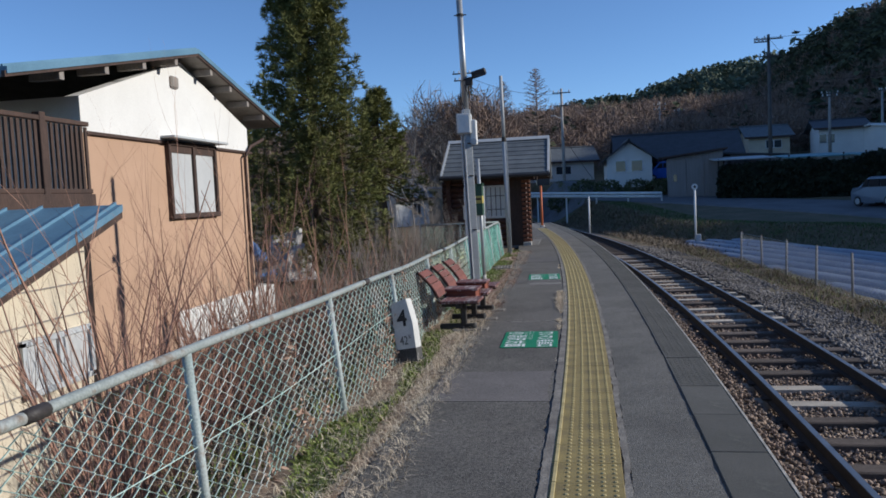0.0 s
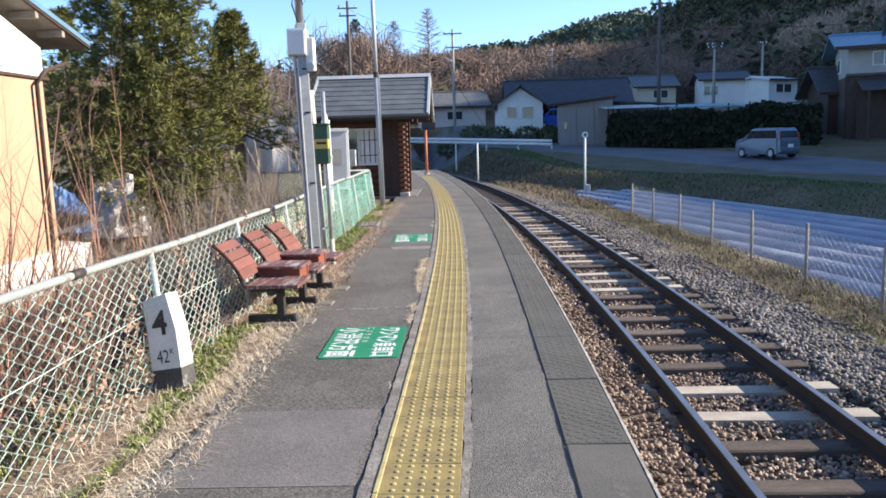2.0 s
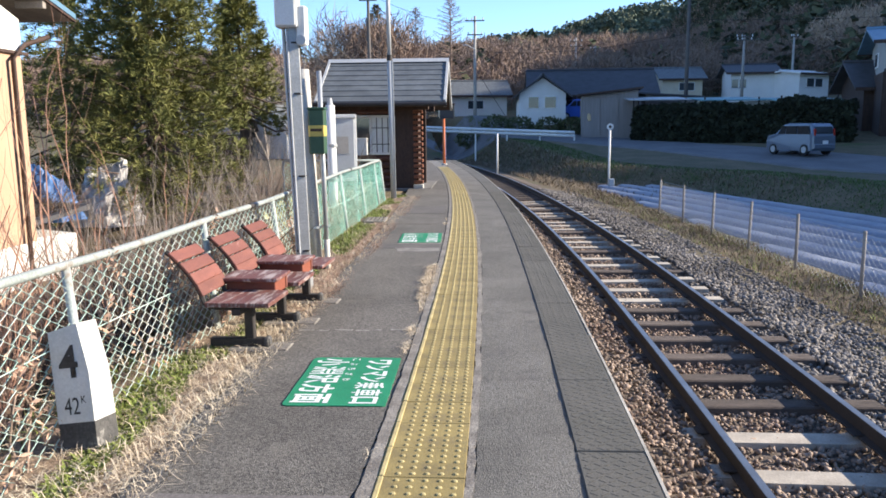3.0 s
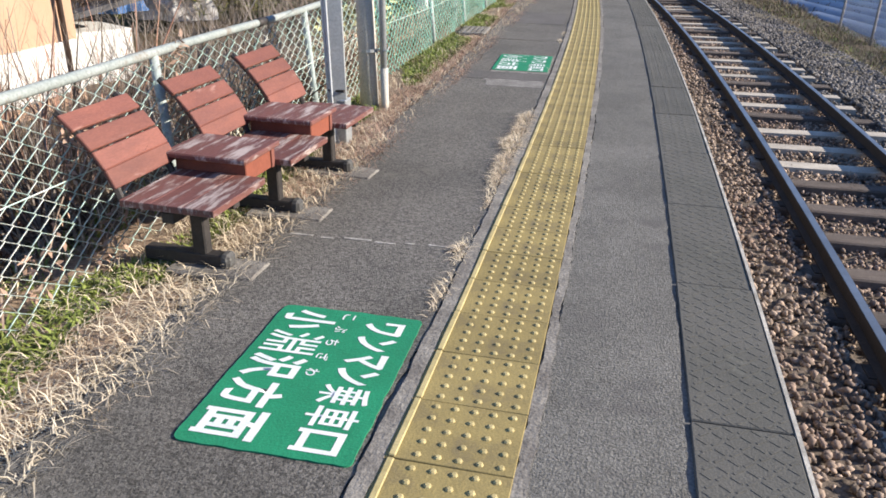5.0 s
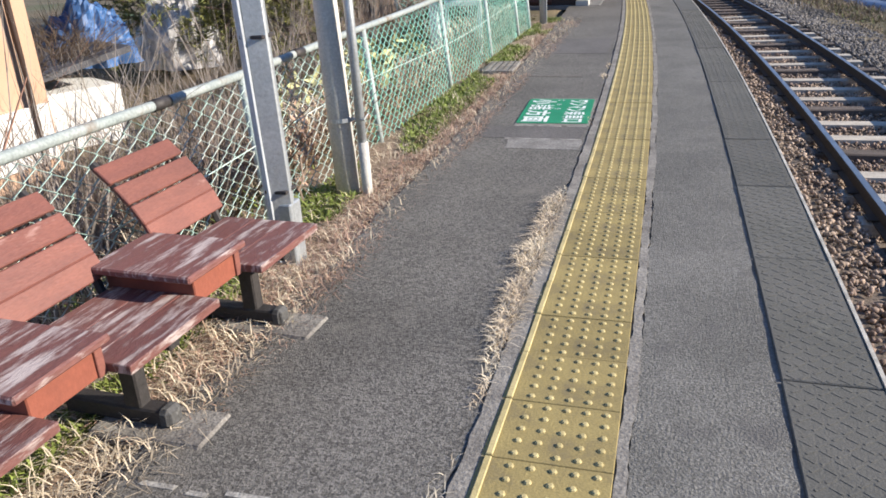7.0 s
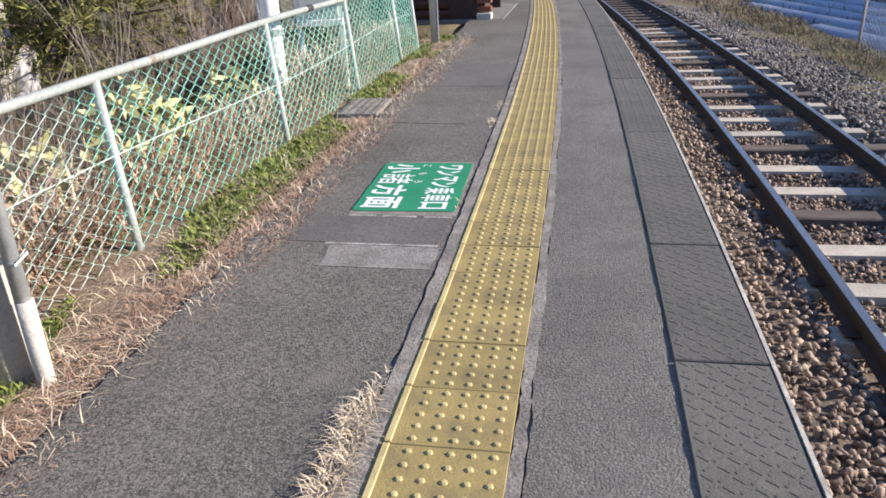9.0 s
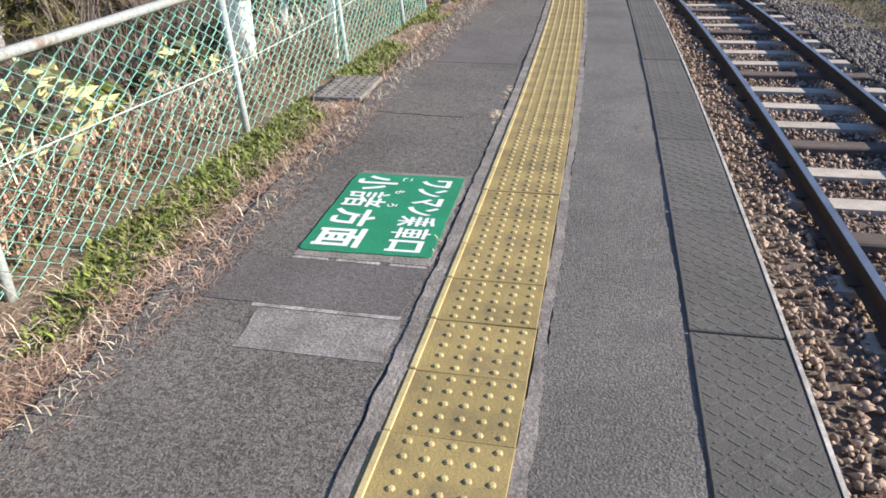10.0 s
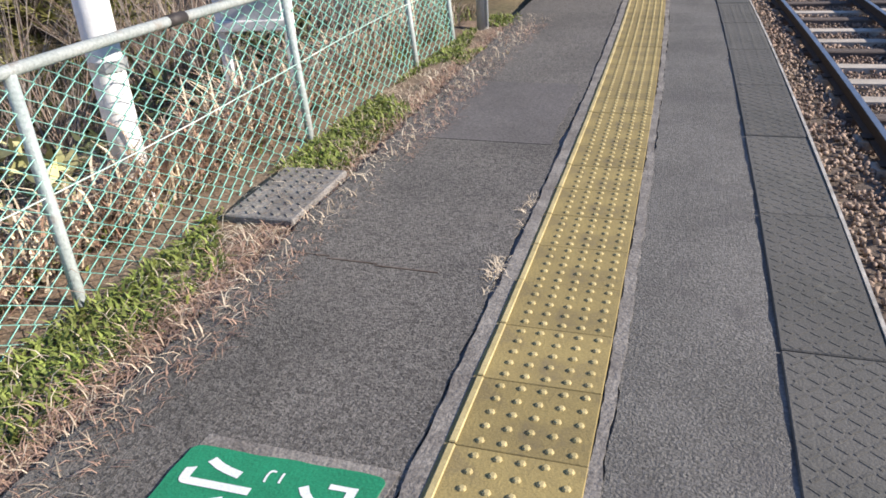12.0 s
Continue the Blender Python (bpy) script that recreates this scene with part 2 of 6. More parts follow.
M["car_paint"] = material("car_paint", (0.14, 0.18, 0.235), (0.13, 0.17, 0.22), 1, 0.25, 0, 30, 0.0, metal=0.3, spec=0.6)
M["blue_car"] = material("blue_car", (0.03, 0.1, 0.42), (0.028, 0.09, 0.38), 1, 0.25, 0, 30, 0.0, spec=0.6)
M["tyre"] = material("tyre", (0.02, 0.02, 0.021), (0.015, 0.015, 0.016), 6, 0.85, 0.2, 40, 0.1)
M["tail_red"] = material("tail_red", (0.4, 0.02, 0.015), (0.35, 0.02, 0.015), 6, 0.2, 0, 40, 0.0)
M["bark"] = material("bark", (0.14, 0.1, 0.075), (0.09, 0.065, 0.05), 6, 0.95, 0.9, 22, 0.3, stretch=(1, 1, 0.25))
M["twig"] = material("twig", (0.3, 0.22, 0.17), (0.19, 0.14, 0.105), 2, 0.9, 0, 30, 0.2, island=0.35)
M["dark_twig"] = material("dark_twig", (0.12, 0.085, 0.06), (0.075, 0.055, 0.04), 2, 0.9, 0, 30, 0.2, island=0.4)
M["red_twig"] = material("red_twig", (0.4, 0.23, 0.16), (0.29, 0.16, 0.115), 2, 0.85, 0, 30, 0.2, island=0.3)
M["grey_twig"] = material("grey_twig", (0.3, 0.26, 0.225), (0.2, 0.172, 0.148), 2, 0.9, 0, 30, 0.2, island=0.3)
M["needle"] = material("needle", (0.125, 0.14, 0.038), (0.2, 0.195, 0.06), 0.9, 0.8, 0, 30, 0.15, island=0.35)
M["dark_needle"] = material("dark_needle", (0.055, 0.07, 0.04), (0.075, 0.085, 0.05), 0.05, 0.9, 0, 2, 0.1, island=0.35)
# Lightened needle green: haze and sunlight on the far range put into the colour
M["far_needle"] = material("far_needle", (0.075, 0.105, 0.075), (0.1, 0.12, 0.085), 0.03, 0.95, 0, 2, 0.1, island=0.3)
M["pale_wood"] = material("pale_wood", (0.42, 0.32, 0.24), (0.34, 0.25, 0.18), 0.06, 0.95, 0, 2, 0.1, island=0.3)
M["clad"] = material("clad", (0.27, 0.245, 0.235), (0.22, 0.2, 0.19), 1.5, 0.7, 0.2, 30, 0.08, stretch=(6, 6, 0.4))
M["car_glass"] = material("car_glass", (0.025, 0.03, 0.035), (0.02, 0.025, 0.03), 2, 0.12, 0, 30, 0.0, spec=0.25)
M["hedge"] = material("hedge", (0.022, 0.028, 0.013), (0.016, 0.02, 0.01), 1.5, 0.9, 0, 30, 0.15, island=0.4)
M["stucco"] = material("stucco", (0.42, 0.4, 0.37), (0.36, 0.34, 0.31), 1.2, 0.85, 0.2, 30, 0.06)
M["dark_leaf"] = material("dark_leaf", (0.055, 0.08, 0.03), (0.1, 0.1, 0.045), 3, 0.7, 0, 30, 0.1, island=0.4)
M["wood_brown"] = material("wood_brown", (0.27, 0.19, 0.145), (0.2, 0.145, 0.115), 0.04, 0.95, 0, 2, 0.1, island=0.35)
M["hill"] = material("hill", (0.085, 0.065, 0.045), (0.05, 0.055, 0.035), 0.03, 0.97, 0, 0.4, 0.25)
M["pole_wood"] = material("pole_wood", (0.4, 0.38, 0.35), (0.32, 0.3, 0.28), 2, 0.85, 0.2, 30, 0.1)
M["dark_pole"] = material("dark_pole", (0.13, 0.12, 0.11), (0.1, 0.09, 0.085), 2, 0.85, 0.2, 30, 0.1)
M["cable"] = material("cable", (0.03, 0.03, 0.032), None, 2, 0.6, 0, 30, 0)


# ---- mesh helpers ----
class B:
    """Gathers vertices and faces for one mesh."""

    def __init__(self):
        self.v, self.f, self.mi = [], [], []

    def add(self, verts, faces, mi=0):
        o = len(self.v)
        self.v += [tuple(p) for p in verts]
        self.f += [tuple(i + o for i in f) for f in faces]
        self.mi += [mi] * len(faces)
        return self

    def box(self, c, s, ch=0.0, rot=None, mi=0):
        """A box of size s round c, with chamfered edges; rot: a matrix that turns it about c."""
        h = [a / 2 for a in s]
        c = Vector(c)
        ch = min(ch, min(h) * 0.9)
        if ch <= 0:
            vs = [Vector((x * h[0], y * h[1], z * h[2])) for x in (-1, 1) for y in (-1, 1) for z in (-1, 1)]
            fs = [(0, 1, 3, 2), (4, 6, 7, 5), (0, 4, 5, 1), (2, 3, 7, 6), (0, 2, 6, 4), (1, 5, 7, 3)]
        else:
            vs, at = [], {}
            signs = [(x, y, z) for x in (-1, 1) for y in (-1, 1) for z in (-1, 1)]
            for k in signs:
                for a in range(3):
                    at[k, a] = len(vs)
                    vs.append(Vector([k[i] * (h[i] if i == a else h[i] - ch) for i in range(3)]))
            fs = []
            for a in range(3):
                p, q = (a + 1) % 3, (a + 2) % 3

                def key(sa_, sp, sq):
                    k = [0, 0, 0]
                    k[a], k[p], k[q] = sa_, sp, sq
                    return tuple(k)
                for s1 in (-1, 1):
                    fs.append([at[key(s1, x, y), a] for x, y in ((-1, -1), (1, -1), (1, 1), (-1, 1))])
                for x in (-1, 1):
                    for y in (-1, 1):
                        fs.append([at[key(-1, x, y), p], at[key(1, x, y), p], at[key(1, x, y), q], at[key(-1, x, y), q]])
            for k in signs:
                fs.append([at[k, 0], at[k, 1], at[k, 2]])
            out = []
            for f in fs:
                a_, b_, c_ = vs[f[0]], vs[f[1]], vs[f[2]]
                mid = sum((vs[i] for i in f), Vector()) / len(f)
                out.append(tuple(f) if (b_ - a_).cross(c_ - a_).dot(mid) > 0 else tuple(reversed(f)))
            fs = out
        if rot is not None:
            vs = [rot @ p for p in vs]
        return self.add([p + c for p in vs], fs, mi)

    def tube(self, pts, radii, n=8, caps=True, mi=0):
        """A tube along points, with one radius or one a point."""
        pts = [Vector(p) for p in pts]
        if not isinstance(radii, (list, tuple)):
            radii = [radii] * len(pts)
        vs, fs = [], []
        for i, p in enumerate(pts):
            d = (pts[min(i + 1, len(pts) - 1)] - pts[max(i - 1, 0)])
            d = d.normalized() if d.length > 1e-9 else Vector((0, 0, 1))
            a = d.cross(Vector((0, 0, 1)) if abs(d.z) < 0.9 else Vector((1, 0, 0))).normalized()
            b = d.cross(a)
            for k in range(n):
                w = 2 * math.pi * k / n
                vs.append(p + (a * math.cos(w) + b * math.sin(w)) * radii[i])
        for i in range(len(pts) - 1):
            for k in range(n):
                k2 = (k + 1) % n
                fs.append((i * n + k, i * n + k2, (i + 1) * n + k2, (i + 1) * n + k))
        if caps:
            fs.append(tuple(range(n - 1, -1, -1)))
            fs.append(tuple(range((len(pts) - 1) * n, len(pts) * n)))
        return self.add(vs, fs, mi)

    def prism(self, poly, axis, a, b, mi=0):
        """A polygon (two coordinates a point) drawn out along the axis from a to b."""
        def place(p, w):
            return {"x": (w, p[0], p[1]), "y": (p[0], w, p[1]), "z": (p[0], p[1], w)}[axis]
        n = len(poly)
        vs = [place(p, a) for p in poly] + [place(p, b) for p in poly]
        fs = [tuple(range(n)), tuple(range(2 * n - 1, n - 1, -1))] + [(i, i + n, (i + 1) % n + n, (i + 1) % n) for i in range(n)]
        return self.add(vs, fs, mi)

    def quad(self, a, b, c, d, mi=0):
        return self.add([a, b, c, d], [(0, 1, 2, 3)], mi)

    def mesh(self, name, *mats, smooth=False):
        me = bpy.data.meshes.new(name)
        me.from_pydata(self.v, [], self.f)
        for m in mats:
            me.materials.append(M[m])
        if len(mats) > 1:
            me.polygons.foreach_set("material_index", self.mi)
        bm = bmesh.new()
        bm.from_mesh(me)
        if len(bm.faces) < 4000:
            bmesh.ops.recalc_face_normals(bm, faces=bm.faces)
        bm.to_mesh(me)
        bm.free()
        if smooth:
            me.polygons.foreach_set("use_smooth", [True] * len(me.polygons))
        me.update()
        return me


def part(name, b, mat, parent, label="", smooth=False):
    mats = mat if isinstance(mat, tuple) else (mat,)
    ob = new(name, b.mesh(name, *mats, smooth=smooth) if isinstance(b, B) else b)
    ob.parent = parent
    if label:
        tagged(ob, label)
    return ob


def thing(name, m, label, category, group="", kind=""):
    ob = new(name)
    ob.matrix_world = m if isinstance(m, Matrix) else pose(*m)
    return tagged(ob, label, category, group, kind)


def solid(name, b, mat, label, category="", kind="", group="", smooth=False, m=None):
    mats = mat if isinstance(mat, tuple) else (mat,)
    ob = new(name, b.mesh(name, *mats, smooth=smooth))
    if m is not None:
        ob.matrix_world = m
    return tagged(ob, label, category, group, kind)


def raw_mesh(name, verts, faces, mat):
    """A mesh straight from arrays, for large counts."""
    verts, faces = np.asarray(verts, dtype=np.float32), np.asarray(faces, dtype=np.int32)
    me = bpy.data.meshes.new(name)
    me.vertices.add(len(verts))
    me.vertices.foreach_set("co", verts.ravel())
    k = faces.shape[1]
    me.loops.add(faces.size)
    me.loops.foreach_set("vertex_index", faces.ravel())
    me.polygons.add(len(faces))
    me.polygons.foreach_set("loop_start", np.arange(0, faces.size, k, dtype=np.int32))
    me.materials.append(M[mat])
    me.update(calc_edges=True)
    me.validate()
    return me


def smoothstep(a, b, x):
    t = min(1.0, max(0.0, (x - a) / (b - a)))
    return t * t * (3 - 2 * t)


# ---- the line's curve: everything along the track follows it ----
BEND, APEX = 0.0024, 11.0


def off(y):
    return -BEND * (y - APEX) ** 2


def heading(y):
    return math.degrees(math.atan(2 * BEND * (y - APEX)))


def ribbon(u0, u1, y0, y1, z0, z1, step=0.5, wob=0.0, seed=0):
    """A slab that follows the curve from u0 to u1 across, y0 to y1 along; wob: unevenness of its two long edges."""
    b = B()
    n = max(1, int((y1 - y0) / step))
    for i in range(n + 1):
        y = y0 + (y1 - y0) * i / n
        a = u0 + off(y) + wob * (0.6 * noise.noise((y * 1.9, seed, 0.3)) + 0.5 * noise.noise((y * 9.1, seed, 4.3)) + 0.4 * noise.noise((y * 23.0, seed, 8.3)))
        c = u1 + off(y) + wob * (0.6 * noise.noise((y * 1.7, seed + 9, 1.3)) + 0.5 * noise.noise((y * 8.7, seed + 9, 5.3)) + 0.4 * noise.noise((y * 21.0, seed + 9, 9.3)))
        b.v += [(a, y, z0), (c, y, z0), (c, y, z1), (a, y, z1)]
    for i in range(n):
        o, p = 4 * i, 4 * i + 4
        b.f += [(o + 3, o + 2, p + 2, p + 3), (o + 2, o + 1, p + 1, p + 2), (o, o + 3, p + 3, p), (o + 1, o, p, p + 1)]
    b.f += [(0, 1, 2, 3), (4 * n + 3, 4 * n + 2, 4 * n + 1, 4 * n)]
    b.mi = [0] * len(b.f)
    return b


# ---- terrain ----
def field_edge(y):
    """x of the field's far edge, where the green bank begins."""
    a = 11.5 - 0.27 * (y - 24.9)
    if y <= 36:
        return a
    w = smoothstep(36, 42, y)
    return a * (1 - w) + (off(y) + 5.2) * w


def bank_top(y):
    return -0.42 - 0.004 * max(0, 38 - y) + 0.056 * min(30, max(0, y - 38)) + 0.012 * max(0, y - 68) + 1.2 * smoothstep(60, 70, y)


def crest(y):
    """Height of the wooded ridge on the sunny side."""
    return (43.5 + 5 * smoothstep(44, 64, y) - 5 * smoothstep(80, 120, y) + 7 * smoothstep(200, 310, y) - 13 * smoothstep(315, 440, y)) * (1 - 0.5 * smoothstep(440, 800, y))


def height(x, y):
    u = x - off(y)
    yard = -0.95 * smoothstep(19.5, 16.5, y) - 0.12 * smoothstep(16.5, 19.5, y)
    if u < 1.15:
        if u > -1.75:
            z = -0.06 if u < -0.9 else -0.5
        else:
            z = -0.06 + (yard + 0.06) * smoothstep(-1.8, -3.2, u)
        if y > 34:
            z = min(z, -0.1)
        z += 0.012 * max(0, y - 45) if y > 45 else 0
    elif u < 4.4:
        z = -0.93
    else:
        z = -0.93 - 0.2 * smoothstep(5.8, 7.0, u)
        d = x - field_edge(y)
        if d > 0:
            z += (bank_top(y) - z) * smoothstep(0, 2.6, d)
            z += 0.05 * max(0, min(d, 60) - 12)
    if y > 60 and u < 4.4:
        z += (bank_top(y) - z) * smoothstep(60, 75, y)
    if x > 38:
        h = crest(y) * smoothstep(38, 122, x) * smoothstep(-420, -200, y)
        z = max(z, z + h)
        if x > 125:
            z -= 0.12 * (x - 125)
    # low brown rise behind the houses, and the far range
    z += 8.5 * smoothstep(88, 190, y) * smoothstep(-330, -60, x) * smoothstep(130, 30, x)
    z += 52 * smoothstep(330, 760, y) * smoothstep(-170, 40, x) * smoothstep(420, 160, x)
    return z


def axis_steps(fine0, fine1, step, far0, far1, grow=1.22):
    out = list(np.arange(fine0, fine1 + 1e-6, step))
    s, a = step, fine0
    while a > far0:
        s *= grow
        a -= s
        out.insert(0, a)
    s, a = step, fine1
    while a < far1:
        s *= grow
        a += s
        out.append(a)
    return out


xs = axis_steps(-9, 24, 0.3, -1500, 1500, 1.12)
ys = axis_steps(-4, 70, 0.6, -1200, 2500, 1.1)
tv = [(x, y, height(x, y) + (0.04 * noise.noise((x * 0.9, y * 0.9, 0)) if abs(x - off(y)) > 1.9 else 0)) for y in ys for x in xs]
nx = len(xs)
tf = [(j * nx + i, j * nx + i + 1, (j + 1) * nx + i + 1, (j + 1) * nx + i) for j in range(len(ys) - 1) for i in range(nx - 1)]
ground = new("ground", raw_mesh("ground", tv, tf, "ground"))
tagged(ground, "brown earth and rough grass rising to a wooded ridge", "ground", kind="structure")

# road beyond the field
ROAD = [(30, 6, 0), (24, 22, 0), (17.5, 38, 0), (10.5, 52, 0), (2.5, 62.5, 0), (-9, 74, 0), (-28, 88, 0)]


def road_point(s):
    i = min(int(s), len(ROAD) - 2)
    p = [Vector(ROAD[max(0, min(len(ROAD) - 1, i + k))]) for k in (-1, 0, 1, 2)]
    w = s - i
    return 0.5 * ((2 * p[1]) + (p[2] - p[0]) * w + (2 * p[0] - 5 * p[1] + 4 * p[2] - p[3]) * w * w + (3 * p[1] - p[0] - 3 * p[2] + p[3]) * w ** 3)


rb = B()
rows_n = 90
for i in range(rows_n + 1):
    s = (len(ROAD) - 1) * i / rows_n
    p, q = road_point(s), road_point(min(len(ROAD) - 1.001, s + 0.02))
    d = (q - p).normalized() if (q - p).length > 1e-6 else Vector((-0.7, 0.7, 0))
    nrm = Vector((d.y, -d.x, 0))
    for w in (-2.6, -2.45, -1.4, -0.5, 0.4, 1.2, 2.0, 2.75, 2.9):
        v = p + nrm * float(w)
        rb.v.append((v.x, v.y, height(v.x, v.y) + (0.07 if -2.5 < w < 2.8 else -0.08)))
for i in range(rows_n):
    for k in range(8):
        o = i * 9 + k
        rb.f.append((o, o + 1, o + 10, o + 9))
rb.mi = [0] * len(rb.f)
solid("road", rb, "road", "narrow worn asphalt village road", "road", "structure")

# field under silver plastic mulch, in long low ridges
fb = B()
fd = Vector((-0.26, 0.966, 0))
fn = Vector((0.966, 0.26, 0))
corner = Vector((18.3, 0, 0))
for r in range(13):
    base = corner - fn * (0.75 + r * 0.95)
    prev = None
    for i in range(90):
        p = base + fd * (i * 0.55 - 8)
        if p.x < 6.35 + off(p.y) * 0.9 or p.y > 37.2:
            prev = None
            continue
        ring = []
        for a, h in ((-0.38, -0.03), (-0.3, 0.13), (-0.12, 0.18), (0.12, 0.18), (0.3, 0.13), (0.38, -0.03)):
            q = p + fn * a
            ring.append(len(fb.v))
            fb.v.append((q.x, q.y, -1.13 + h + 0.015 * noise.noise((q.x * 2, q.y * 2, r))))
        if prev:
            fb.f += [(prev[k], prev[k + 1], ring[k + 1], ring[k]) for k in range(5)]
        prev = ring
fb.mi = [0] * len(fb.f)
solid("field_mulch", fb, "mulch", "vegetable field covered with silver plastic mulch ridges", "field", "stuff", smooth=True)

# ---- platform ----
PY0, PY1 = -3.0, 40.0
solid("platform", ribbon(-1.0, 1.185, PY0, PY1, -1.0, -0.012, 0.5), "old_concrete", "low concrete station platform curving gently", "platform", "structure")
solid("asphalt_paving", ribbon(-1.03, -0.065, PY0, PY1, -0.06, 0.0, 0.05, 0.035), "asphalt", "worn dark asphalt along the platform", "pavement", "structure")
solid("inner_paving", ribbon(0.425, 0.868, PY0, PY1, -0.06, 0.0, 0.03, 0.015, 3), "pavement", "grey worn paving between tactile strip and edge slabs", "pavement", "structure")
solid("mortar_kerb_left", ribbon(-0.052, 0.004, PY0, 33.5, -0.05, 0.006, 0.04, 0.012, 5), "mortar", "crumbling mortar strip beside the tactile paving", "kerb", "structure")
solid("mortar_kerb_right", ribbon(0.386, 0.425, PY0, 33.5, -0.05, 0.003, 0.035, 0.016, 7), "mortar", "crumbling mortar strip beside the tactile paving", "kerb", "structure")
solid("edge_line", ribbon(1.198, 1.212, PY0, PY1, -0.05, 0.004, 0.4), "white_line", "thin white painted platform edge", "edge line", "structure")
solid("platform_face", ribbon(1.187, 1.205, PY0, PY1, -1.0, -0.052, 0.5), "old_concrete", "rough concrete face of the platform", "wall", "structure")


def patch(name, u0, u1, y0, y1, mat, label, seed):
    solid(name, ribbon(u0, u1, y0, y1, -0.01, 0.0022, 0.06, 0.03, seed), mat, label, "patch", "structure")


patch("asphalt_patch_near", -1.0, -0.09, 5.79, 6.74, "asphalt_patch", "smooth repaired asphalt patch on the platform", 11)
patch("asphalt_patch_mid", -0.85, -0.09, 13.27, 13.63, "asphalt_smooth", "smooth repaired asphalt patch beside the green sign", 12)
patch("mortar_strip", -0.66, -0.1, 13.245, 13.268, "pale_mortar", "pale mortar line in the asphalt", 16)
patch("mortar_patch", -0.61, -0.08, 12.985, 13.24, "worn_repair", "pale mortar repair in the asphalt", 13)
patch("asphalt_patch_far", -0.95, -0.12, 17.2, 18.45, "asphalt_smooth", "smooth repaired asphalt patch on the platform", 14)
for u, w, dy in ((-0.96, 0.2, 0.02), (-0.77, 0.22, 0.0), (-0.56, 0.26, -0.015)):
    patch("asphalt_crack", u, u + w, 15.7 + dy, 15.709 + dy, "soil", "thin dark crack across the asphalt", 25)
for i, (u, w, dy) in enumerate(((-0.93, 0.1, 0.0), (-0.78, 0.07, -0.01), (-0.66, 0.13, 0.012), (-0.5, 0.09, 0.0), (-0.37, 0.05, 0.02), (-0.24, 0.12, 0.03))):
    patch("chalk_mark", u, u + w, 9.308 + dy, 9.328 + dy, "pale_mortar", "chalky pale remnant of a line across the asphalt", 15 + i)

# ---- track ----
TC, RAIL_Z = 2.70, -0.68


def sweep(u, y0, y1, prof, step=1.0):
    b = B()
    n = int((y1 - y0) / step)
    m = len(prof)
    for i in range(n + 1):
        y = y0 + (y1 - y0) * i / n
        for a, z in prof:
            b.v.append((u + off(y) + a, y, z))
    for i in range(n):
        for k in range(m):
            k2 = (k + 1) % m
            b.f.append((i * m + k, i * m + k2, (i + 1) * m + k2, (i + 1) * m + k))
    b.mi = [0] * len(b.f)
    return b


PROF = [(-0.055, -0.14), (0.055, -0.14), (0.055, -0.127), (0.009, -0.115), (0.009, -0.04), (0.03, -0.03), (0.03, -0.003),
        (-0.03, -0.003), (-0.03, -0.03), (-0.009, -0.04), (-0.009, -0.115), (-0.055, -0.127)]
rail = None
for side in (-1, 1):
    r = solid("rail", sweep(TC + side * 0.566, -6, 62, [(a, RAIL_Z + z) for a, z in PROF]), "rail_steel", "rusty brown steel rail on sleepers", "rail", group="rails of the track")
    part("rail_head", sweep(TC + side * 0.566, -6, 62, [(a, RAIL_Z + z) for a, z in ((-0.026, -0.002), (0.026, -0.002), (0.026, 0.0), (-0.026, 0.0))]), "rail_top", r, "worn shiny running surface")

CONCRETE = {18, 19, 26, 27, 28, 30, 31, 33, 34, 35, 37, 38, 39, 41, 42, 44, 46, 47}
wood_mesh = B().box((0, 0, 0), (2.1, 0.2, 0.16), 0.012).mesh("sleeper", "sleeper_wood")
conc_mesh = B().prism([(-1.0, -0.08), (1.0, -0.08), (1.0, 0.06), (0.62, 0.06), (0.45, 0.03), (-0.45, 0.03), (-0.62, 0.06), (-1.0, 0.06)], "y", -0.1, 0.1).mesh("sleeper", "sleeper_concrete")
plate_mesh = B().box((0, 0, 0), (0.2, 0.14, 0.012), 0.003).mesh("rail_plate", "rail_steel")
for i in range(0, 92):
    y = -3.3 + 0.67 * i
    conc = i in CONCRETE
    s = new("sleeper", conc_mesh if conc else wood_mesh)
    s.matrix_world = pose(TC + off(y), y, RAIL_Z - 0.222 + (0.022 if conc else 0.0), random.uniform(-0.4, 0.4), random.uniform(-0.5, 0.5), heading(y) + random.uniform(-1.2, 1.2))
    tagged(s, "pale concrete railway sleeper bedded in ballast" if conc else "weathered brown wooden railway sleeper bedded in ballast", "sleeper", "sleepers of the track")
    for side in (-1, 1):
        p = part("rail_plate", plate_mesh, "", s)
        p.matrix_basis = pose(side * 0.566, 0, 0.083)


